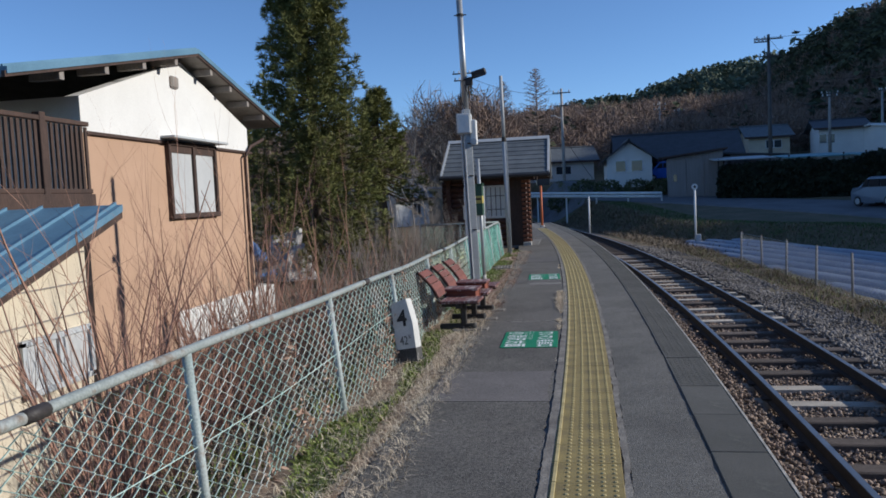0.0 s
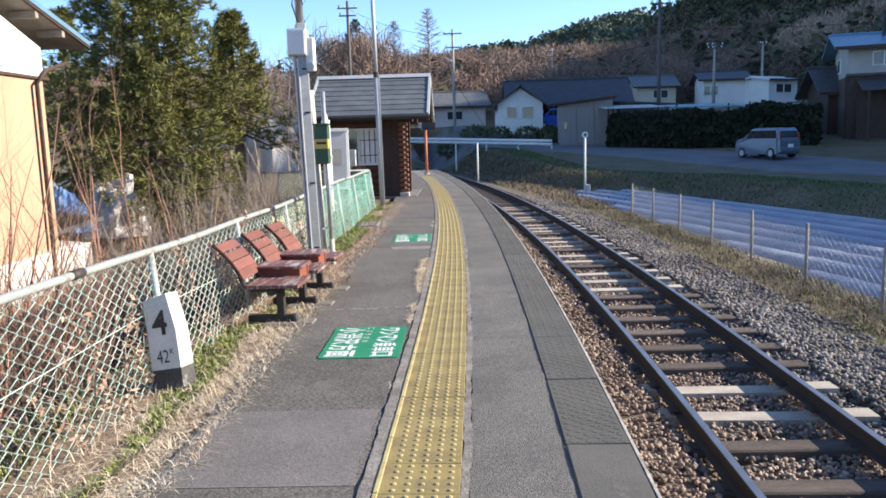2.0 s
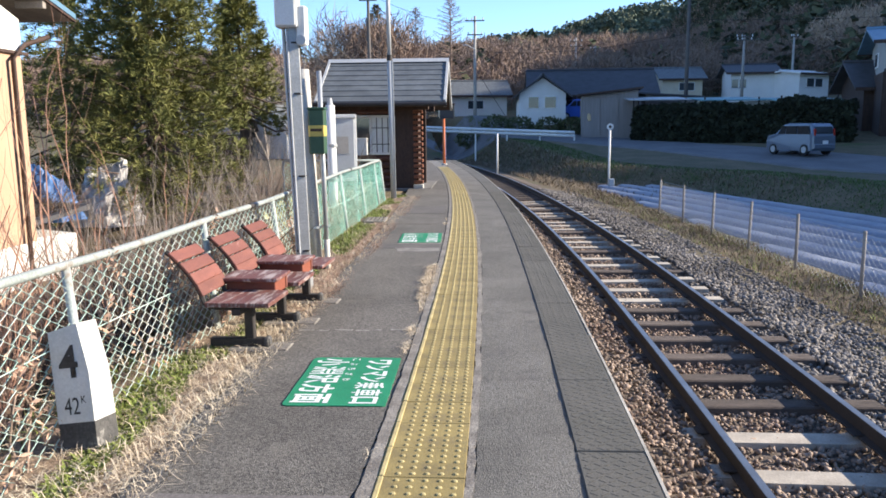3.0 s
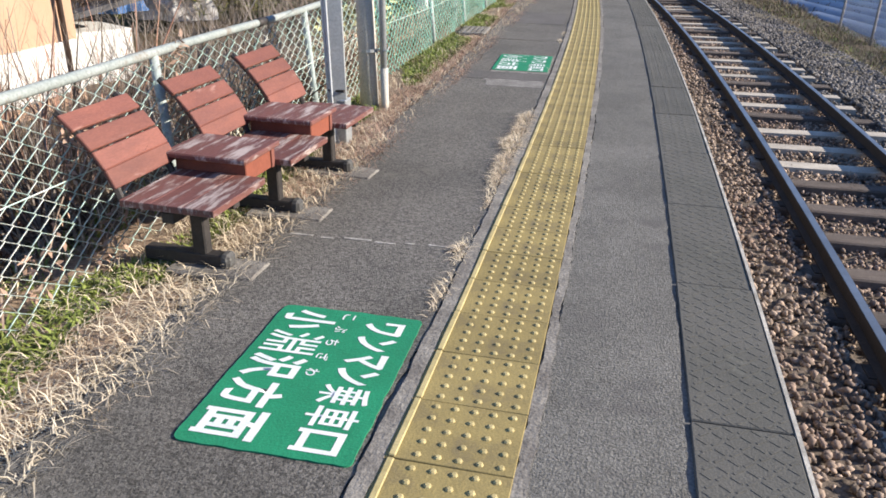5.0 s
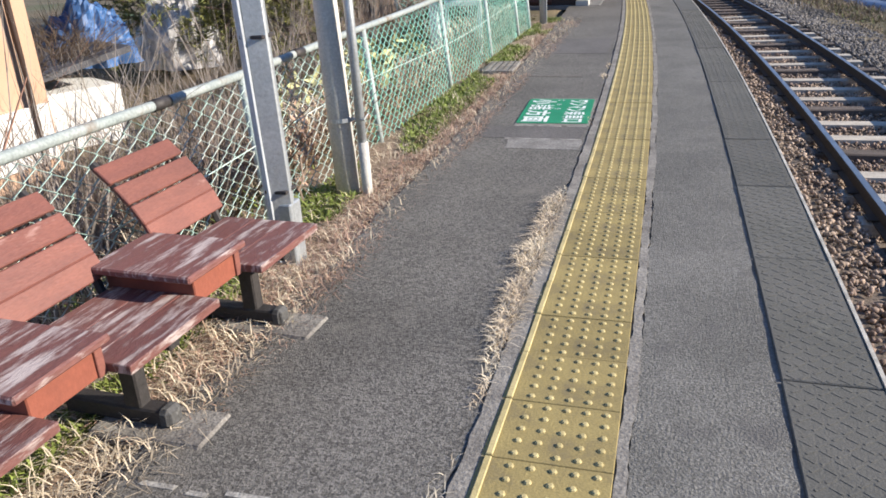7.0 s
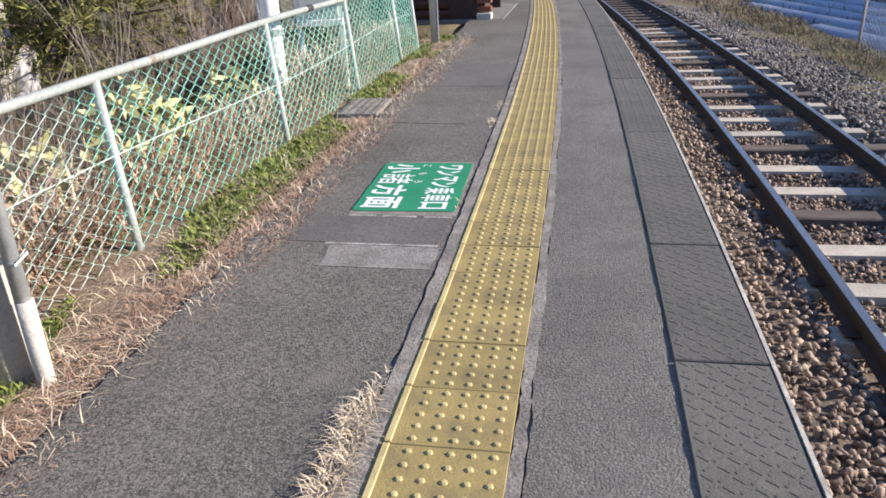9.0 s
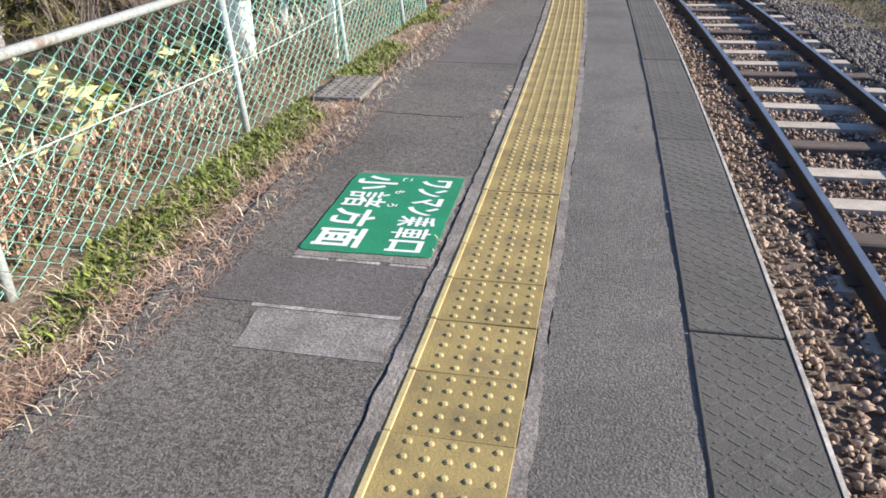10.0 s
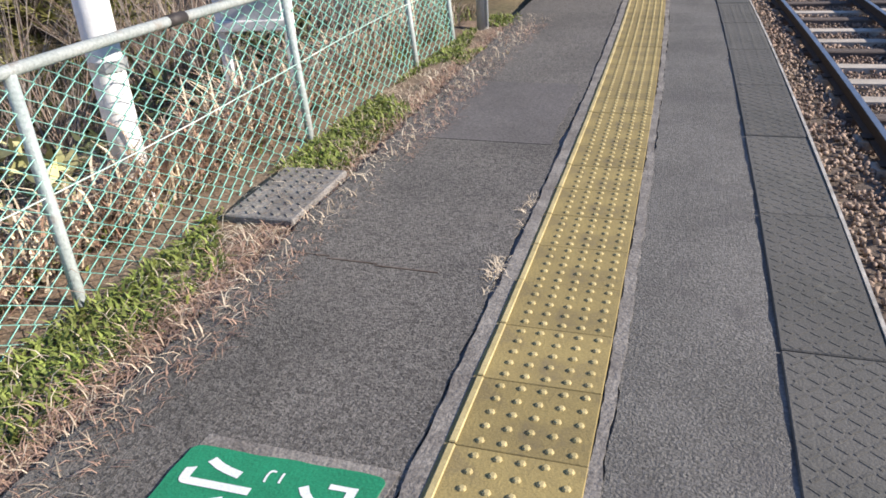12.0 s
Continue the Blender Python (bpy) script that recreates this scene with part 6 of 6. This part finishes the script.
# ---- car ----
def car(x, y, z, turn, paint, label, s=1.0):
    t = thing("car", (x, y, z, 0, 0, turn), label, "car", "parked cars")
    t.scale = (s, s, s)
    prof = [(-1.68, 0.28), (-1.7, 0.75), (-1.6, 0.98), (-1.02, 1.08), (-0.5, 1.56), (-0.2, 1.62), (1.35, 1.6), (1.55, 1.45), (1.68, 0.95), (1.7, 0.35), (1.6, 0.22), (-1.55, 0.22)]
    b = B()
    n = len(prof)
    for w, k in ((-0.73, 0.97), (-0.66, 1.0), (0.66, 1.0), (0.73, 0.97)):
        for px, pz in prof:
            inset = 0.12 * smoothstep(1.0, 1.6, pz)
            b.v.append((px * k, w * (1 - inset), pz if pz < 0.5 else 0.3 + (pz - 0.3) * (k if abs(w) > 0.7 else 1)))
    for j in range(3):
        for i in range(n):
            b.f.append((j * n + i, j * n + (i + 1) % n, (j + 1) * n + (i + 1) % n, (j + 1) * n + i))
    b.f += [tuple(range(n - 1, -1, -1)), tuple(range(3 * n, 4 * n))]
    b.mi = [0] * len(b.f)
    body = part("body", b, paint, t)
    for s_ in (-1, 1):
        for x0, x1, xt0, xt1 in ((-0.85, -0.32, -0.5, -0.3), (-0.25, 0.5, -0.23, 0.5), (0.58, 1.4, 0.58, 1.32)):
            part("side_window", B().prism([(x0, 1.07), (x1, 1.07), (xt1, 1.48), (xt0, 1.48)], "y", s_ * 0.66, s_ * 0.722), "car_glass", body)
        part("tail_light", B().box((1.63, s_ * 0.6, 1.15), (0.1, 0.1, 0.36), 0.02), "tail_red", body)
        part("headlight", B().box((-1.62, s_ * 0.52, 0.82), (0.12, 0.26, 0.16), 0.03), "frosted", body)
        for wx in (-1.12, 1.1):
            wh = part("wheel", B().tube([(wx, s_ * 0.58, 0.28), (wx, s_ * 0.74, 0.28)], 0.28, 16), "tyre", t)
            part("hub", B().tube([(wx, s_ * 0.735, 0.28), (wx, s_ * 0.755, 0.28)], 0.17, 12), "galvanised", wh)
    part("rear_window", B().box((1.6, 0, 1.27), (0.07, 1.08, 0.36), 0.02, Matrix.Rotation(-0.3, 3, "Y")), "car_glass", body)
    part("windscreen", B().box((-0.76, 0, 1.33), (0.04, 1.16, 0.56), 0.01, Matrix.Rotation(0.83, 3, "Y")), "car_glass", body)
    part("bumper", B().box((1.66, 0, 0.45), (0.14, 1.35, 0.26), 0.04), paint, body)
    part("number_plate", B().box((1.74, 0, 0.66), (0.02, 0.34, 0.17)), "white_paint", body)
    return t


car(16.35, 43.2, height(16.35, 43.2) + 0.08, -70, "car_paint", "pale blue-silver compact van parked by the road", 0.95)


# ---- houses, garage and hedge across the road ----
def building(name, x, y, z, turn, sx, sy, wall_h, roof_h, wall, roof, label, eave=0.5, windows=(), two=False):
    """A gabled building; the ridge runs along its x."""
    t = thing(name, (x, y, z, 0, 0, turn), label, "house")
    part("wall", B().prism([(-sy / 2, -1.5), (sy / 2, -1.5), (sy / 2, wall_h), (0, wall_h + roof_h * 0.92), (-sy / 2, wall_h)], "x", -sx / 2, sx / 2), wall, t)
    run = sy / 2 + eave
    ez = wall_h - roof_h * eave / (sy / 2)
    rf_ = []
    for s in (-1, 1):
        ro = part("roof", B().prism([(0, wall_h + roof_h + 0.12), (s * run, ez + 0.12), (s * run, ez), (0, wall_h + roof_h)], "x", -sx / 2 - eave, sx / 2 + eave), roof, t)
        rf_.append(ro)
        part("eave_board", B().box((0, s * run, ez + 0.05), (sx + 2 * eave, 0.05, 0.2)), "brown_wood", ro)
    part("ridge", B().tube([(-sx / 2 - eave, 0, wall_h + roof_h + 0.12), (sx / 2 + eave, 0, wall_h + roof_h + 0.12)], 0.13, 6), roof, rf_[0])
    for face, a, zc, w, h in windows:
        if face == "front":
            fr = part("window", B().box((a, -sy / 2 - 0.03, zc), (w, 0.08, h), 0.01), "white_paint", t)
            for k in (-0.25, 0.25):
                part("pane", B().box((a + k * w, -sy / 2 - 0.075, zc), (w * 0.42, 0.02, h * 0.84)), "glass", fr)
        else:
            sd = -1 if face == "left" else 1
            fr = part("window", B().box((sd * (sx / 2 + 0.03), a, zc), (0.08, w, h), 0.01), "white_paint", t)
            part("pane", B().box((sd * (sx / 2 + 0.075), a, zc), (0.02, w * 0.84, h * 0.84)), "glass", fr)
    return t


building("village_house", 10.0, 73, 1.2, -4, 9.4, 7, 3.2, 1.9, "brown_wood", "dark_roof", "dark timber house with a broad dark tiled roof", 0.8, (("front", -3.2, 2.2, 2.2, 1.4),))
building("village_house", 5.3, 67.5, 1.5, 90, 5, 3.6, 2.6, 1.3, "white_wall", "dark_roof", "white plastered gabled house wing with a dark roof", 0.5, (("left", -0.6, 1.9, 1.0, 1.0), ("left", 0.7, 1.9, 0.9, 1.0)))
for i, (bx_, by_) in enumerate(((1.6, 62.5), (3.4, 62.0), (5.6, 61.6), (7.2, 61.2), (-0.4, 64))):
    leafy("evergreen_bush", bx_, by_, 1.1, 0.8, 1.3, 700, 0.16, "dark_leaf", "dark evergreen bush above the road")
gar = thing("garage", (9.6, 60.3, 0.55, 0, 0, -6), "grey metal clad garage with closed doors", "garage")
part("wall", B().prism([(-1.9, -0.6), (1.9, -0.6), (1.9, 3.45), (-1.9, 3.05)], "y", -2.2, 2.2), "clad", gar)
part("roof", B().prism([(-2.2, 3.04), (2.2, 3.5), (2.2, 3.62), (-2.2, 3.16)], "y", -2.6, 2.6), "brown_wood", gar)
for i in range(3):
    part("door_panel", B().box((-1.25 + i * 1.25, -2.22, 1.4), (1.2, 0.05, 2.9), 0.01), "clad", gar)
part("door_window", B().box((-1.4, -2.26, 1.6), (0.22, 0.03, 0.5)), "glass", gar)
sh2 = thing("garage", (14.2, 62.0, 0.75, 0, 0, -6), "long low grey shed with a dark roof behind the hedge", "shed")
part("wall", B().prism([(-1.8, -0.6), (1.8, -0.6), (1.8, 2.7), (-1.8, 3.0)], "y", -2.2, 2.2), "clad", sh2)
part("roof", B().prism([(-2.3, 3.02), (2.2, 2.72), (2.2, 2.82), (-2.3, 3.14)], "y", -2.6, 2.6), "dark_roof", sh2)
cps = thing("carport", (15.5, 57.5, 0.6), "low carport roof of translucent green sheeting", "carport")
for i in range(3):
    part("roof_sheet", B().box((-3.2 + i * 4.2, i * -1.6, 2.75 - i * 0.12), (4.0, 3.6, 0.07), 0.01, Matrix.Rotation(0.08, 3, "X")), "teal_roof" if i else "grey_paint", cps)
    for sx in (-1.7, 1.7):
        part("post", B().box((-3.2 + i * 4.2 + sx, i * -1.6 - 1.4, 1.2), (0.09, 0.09, 3.0), 0.01), "dark_steel", cps)
bh = building("village_house", 29.5, 52, 0.8, -20, 9.5, 7, 5.5, 0.9, "stucco", "blue_roof", "two-storey house, blue metal roof, pale upper and dark lower walls", 0.8, (("front", -2.85, 4.7, 1.2, 0.85), ("front", -1.25, 4.7, 1.2, 0.85), ("front", 0.9, 4.7, 1.2, 0.85), ("left", 0.6, 4.6, 1.2, 0.9)))
for cx_, w_ in ((-3.9, 1.7), (3.0, 3.5)):
    part("lower_cladding", B().box((cx_, -3.56, 1.1), (w_, 0.12, 5.2), 0.01), "brown_wood", bh, "dark timber cladding of the lower floor")
part("lower_cladding", B().box((-4.81, 0, 1.1), (0.12, 7.1, 5.2), 0.01), "brown_wood", bh)
part("cladding_board", B().box((-0.9, -3.56, 3.1), (4.3, 0.12, 1.2), 0.01), "brown_wood", bh)
part("cornice", B().box((0, -3.62, 3.78), (9.7, 0.3, 0.16), 0.02), "dark_roof", bh)
sd = part("sliding_door", B().box((-0.9, -3.55, 1.2), (4.2, 0.1, 2.5), 0.01), "brown_wood", bh, "dark framed sliding glass doors")
for i in range(4):
    part("pane", B().box((-2.45 + i * 1.03, -3.61, 1.25), (0.94, 0.03, 2.2)), "glass", sd)
    part("door_frame", B().box((-2.96 + i * 1.03, -3.62, 1.25), (0.07, 0.05, 2.4)), "grey_paint", sd)
part("flue", B().tube([(-2.6, -1.2, 5.9), (-2.6, -1.2, 7.6)], 0.1, 8).tube([(-2.6, -1.2, 7.6), (-2.6, -1.2, 7.75)], 0.16, 8), "dark_steel", bh)
building("village_house", 26.6, 56, 1.0, -10, 3.6, 5, 3.0, 1.4, "brown_wood", "dark_roof", "dark timber wing with a tiled roof", 0.7)
building("village_house", 30.4, 93, 4.4, -8, 4.6, 6, 2.8, 0.9, "white_wall", "dark_roof", "low white house with a dark roof", 0.6, (("front", -1.5, 1.6, 1.6, 1.1),))
building("village_house", 34.6, 90, 4.4, 30, 4.6, 4.2, 2.4, 0.3, "white_wall", "white_paint", "low white flat-roofed house", 0.5, (("front", 0, 1.5, 2.6, 1.0),))
building("village_house", 23.8, 98, 4.6, 0, 4.6, 5, 2.4, 1.2, "cream_wall", "slate_roof", "small pale house with a grey roof", 0.5, (("front", 0.5, 1.4, 1.8, 1.0),))
building("village_house", 10.5, 88, 3.0, 0, 9, 6, 2.6, 1.7, "cream_wall", "dark_roof", "low house with a dark roof", 0.7)
building("village_house", -0.5, 92, 2.6, 10, 7, 5, 2.6, 1.4, "white_wall", "slate_roof", "small white house with a grey roof", 0.6, (("front", 0, 1.4, 1.8, 1.0),))
building("village_house", -10.2, 47, -0.4, 62, 3.2, 2.2, 2.1, 0.9, "white_wall", "slate_roof", "small white outbuilding beyond the yard", 0.3, (("front", 0.3, 1.3, 0.8, 0.8),))
building("village_house", -14.5, 44, -0.6, 5, 5, 4, 1.9, 0.9, "brown_wood", "dark_roof", "low dark shed beyond the yard", 0.4)
car(8.2, 66.5, height(8.2, 66.5) + 0.02, 10, "blue_car", "small blue car parked before the house")


porch = thing("porch", (28.3, 47.6, 0.8, 0, 0, -20), "dark tiled porch roof on timber posts before the house", "porch")
part("porch_roof", B().prism([(-1.6, 2.75), (1.2, 3.45), (1.2, 3.6), (-1.6, 2.9)], "x", -4.6, 4.2), "dark_roof", porch)
for px in (-4.2, -2.0, 0.4, 3.8):
    part("porch_post", B().box((px, -1.2, 1.3), (0.14, 0.14, 3.2), 0.01), "brown_wood", porch)
for pa, pb in ((-4.6, -1.7), (1.1, 4.2)):
    part("porch_wall", B().box(((pa + pb) / 2, 0.6, 1.2), (pb - pa, 0.1, 3.2)), "brown_wood", porch)


def hedge_row(x0, y0, x1, y1, w, h, n):
    q = np.random.RandomState(5)
    vs, fs = [], []
    L = math.hypot(x1 - x0, y1 - y0)
    dx, dy = (x1 - x0) / L, (y1 - y0) / L
    for _ in range(n):
        s = q.rand() * L
        a, b_ = q.uniform(-1, 1), q.rand()
        lump = 1 + 0.25 * noise.noise((s * 0.35, 0, 2)) + 0.1 * noise.noise((s * 1.3, a, b_ * 2))
        side = q.rand()
        if side < 0.45: a = -1 + 0.1 * q.randn()
        elif side < 0.8: b_ = 1 + 0.04 * q.randn()
        a *= (1 - 0.35 * b_ ** 3)
        px, py = x0 + dx * s - dy * a * w / 2, y0 + dy * s + dx * a * w / 2
        c = np.array((px, py, height(px, py) + b_ * h * lump))
        d, e = q.randn(3), q.randn(3)
        d /= np.linalg.norm(d)
        e -= d * e.dot(d)
        e /= np.linalg.norm(e)
        sz = q.uniform(0.1, 0.24)
        o = len(vs)
        vs += [c - d * sz, c + e * sz * 0.6, c + d * sz, c - e * sz * 0.6]
        fs += [(o, o + 1, o + 2), (o, o + 2, o + 3)]
    t = thing("hedge", ((x0 + x1) / 2, (y0 + y1) / 2, 0), "tall dark clipped evergreen hedge beside the road", "hedge")
    vs = np.array(vs) - np.array(((x0 + x1) / 2, (y0 + y1) / 2, 0))
    part("foliage", raw_mesh("foliage", vs, fs, "hedge"), "", t)
    core = B().box((0, 0, height((x0 + x1) / 2, (y0 + y1) / 2) + h * 0.36), (L * 0.94, w * 0.45, h * 0.62), 0.1, Matrix.Rotation(math.atan2(dy, dx), 3, "Z"))
    part("core", core, "hedge", t)


hedge_row(10.9, 56.0, 21.6, 48.8, 1.9, 2.1, 26000)


# ---- utility poles and lines ----
def utility_pole(x, y, z, top, mat, label, arms=((0.96, 1.6), (0.84, 1.3)), lamp=False):
    t = thing("utility_pole", (x, y, z), label, "utility pole", "utility poles of the village")
    h = top - z
    part("shaft", B().tube([(0, 0, -0.5), (0, 0, h)], [0.17, 0.1], 10), mat, t, smooth=True)
    for k, w in arms:
        arm = part("crossarm", B().box((0, -0.12, h * k), (w, 0.09, 0.09)), "dark_pole", t)
        for sx in (-0.42, -0.15, 0.42):
            part("insulator", B().tube([(sx * w, -0.12, h * k + 0.04), (sx * w, -0.12, h * k + 0.24)], 0.055, 6), "white_paint", arm)
    if lamp:
        part("street_lamp", B().tube([(0, -0.1, h * 0.72), (-0.7, -0.3, h * 0.75)], 0.035, 6).box((-0.8, -0.33, h * 0.75), (0.4, 0.14, 0.1), 0.02), "grey_paint", t)
    return Vector((x, y, z)), h


P1 = utility_pole(0.0, 70, 1.2, 10.7, "pole_wood", "grey concrete utility pole with crossarms and lamp", lamp=True)
P2 = utility_pole(15.5, 61.9, 0.9, 12.6, "dark_pole", "tall dark utility pole with transformer and crossarms", ((0.97, 2.0), (0.86, 1.5)))
P3 = utility_pole(26.8, 84, 4.4, 10.4, "pole_wood", "pale utility pole with crossarm", ((0.97, 1.8), (0.92, 1.6)))
P4 = utility_pole(34.8, 92, 5.0, 11.2, "pole_wood", "pale utility pole with crossarm", ((0.98, 0.8),))
P5 = utility_pole(-7.8, 62, 1.0, 11.9, "dark_pole", "dark utility pole against the trees", ((0.95, 1.5), (0.9, 1.3)))
P6 = utility_pole(13.5, 112, 4.0, 13.5, "pole_wood", "pale distant utility pole", ((0.95, 1.8), (0.88, 1.6)))
P7 = utility_pole(17.0, 118, 5.0, 13.0, "pole_wood", "pale distant utility pole", ((0.95, 1.6),))
P2T = thing("transformer_bracket", (14.9, 61.75, 11.9), "insulator cluster at the pole top", "insulator")
part("bracket", B().box((0, 0, 0.15), (0.9, 0.12, 0.08)), "dark_pole", P2T)
for i in range(4):
    part("insulator", B().tube([(-0.4 + i * 0.27, 0, 0.15), (-0.4 + i * 0.27, 0, 0.45)], 0.08, 6), "white_paint", P2T)


def line(a, b, sag, r=0.014):
    a, b = Vector(a), Vector(b)
    pts = []
    for i in range(13):
        w = i / 12
        p = a.lerp(b, w)
        p.z -= sag * 4 * w * (1 - w)
        pts.append(p - a)
    solid("overhead_wire", B().tube(pts, r, 4, False), "cable", "thin black overhead wire", "wire", group="overhead wires", m=Matrix.Translation(a))


def tip(p, k):
    return p[0] + Vector((0, 0, p[1] * k))


for k in (0.98, 0.86, 0.7):
    line(tip(P2, k), tip(P3, k), 0.5)
    line(tip(P3, k), tip(P4, k), 0.4)
    line(tip(P2, k), (48, 40, 12 * k), 0.8)
line(tip(P2, 0.62), tip(P1, 0.7), 0.6)
line(tip(P1, 0.95), tip(P5, 0.95), 0.6)
line((0, 69.9, 6.5), (3.2, 68.5, 1.4), 0.05, 0.02)


# ---- tactile tiles and edge slabs, piece by piece ----
tactile = thing("tactile_paving", (0, APEX, 0), "dirty yellow tactile warning tiles with raised studs", "tactile paving", kind="structure")
tile_b = B().box((0.0, 0.0, -0.02), (0.382, 0.3005, 0.052), 0.002)
bar = B().box((-0.168, 0.0, 0.0085), (0.022, 0.296, 0.008), 0.003)
for i in range(5):
    for j in range(5):
        cx, cy = -0.098 + i * 0.062, -0.1212 + j * 0.0606
        n = 7
        vs = [(cx + r * math.cos(2 * math.pi * k / n), cy + r * math.sin(2 * math.pi * k / n), z) for r, z in ((0.0125, 0.005), (0.011, 0.0095), (0.0065, 0.012)) for k in range(n)]
        bar.add(vs, [tuple(range(2 * n, 3 * n))] + [(o + k, o + (k + 1) % n, o + n + (k + 1) % n, o + n + k) for o in (0, n) for k in range(n)])
tile_me = tile_b.mesh("tile", "tile_yellow")
bar_me = bar.mesh("studs", "tile_dome")
for i in range(118):
    y = 9.03 + 0.303 * (i - 36.5)
    m = pose(0.192 + off(y), y - APEX, random.uniform(-0.0015, 0.0015), random.uniform(-.3, .3), random.uniform(-.3, .3), heading(y) + random.uniform(-0.25, 0.25))
    t = part("tile", tile_me, "", tactile)
    t.matrix_basis = m
    t2 = part("studs", bar_me, "", t)

edging = thing("edge_slabs", (0, APEX, 0), "dark grey treaded slabs along the platform edge", "edge paving", kind="structure")
slab = B().box((0, 0, -0.024), (0.31, 1.0, 0.05), 0.004).mesh("slab", "edge_plate")
tread = B()
for i in range(7):
    for j in range(25):
        tread.box((-0.125 + i * 0.0415 + (0.008 if j % 2 else 0), -0.48 + j * 0.04, 0.0005), (0.036, 0.009, 0.004), 0.0, Matrix.Rotation(0.7 if (i + j) % 2 else -0.7, 3, "Z"))
tread_me = tread.mesh("tread", "edge_plate")
plain = B().box((0, 0, -0.022), (0.31, 0.742, 0.05), 0.006).mesh("slab", "edge_plate")
y = 8.22 - 2 * 1.01 - 12 * 0.75
k = 0
while y < 39:
    treaded = y > 6.1
    ln = (1.01 if y < 10.1 else 1.045) if treaded else 0.75
    c = y + ln / 2
    s = part("slab", slab if treaded else plain, "", edging)
    s.matrix_basis = pose(1.039 + off(c), c - APEX, random.uniform(-0.002, 0.002), random.uniform(-.2, .2), random.uniform(-.4, .4), heading(c) + random.uniform(-0.2, 0.2)) @ Matrix.Diagonal((1, 1.036 if ln > 1.02 else 1, 1, 1))
    if treaded and c < 22:
        part("tread", tread_me, "", s)
    y += ln
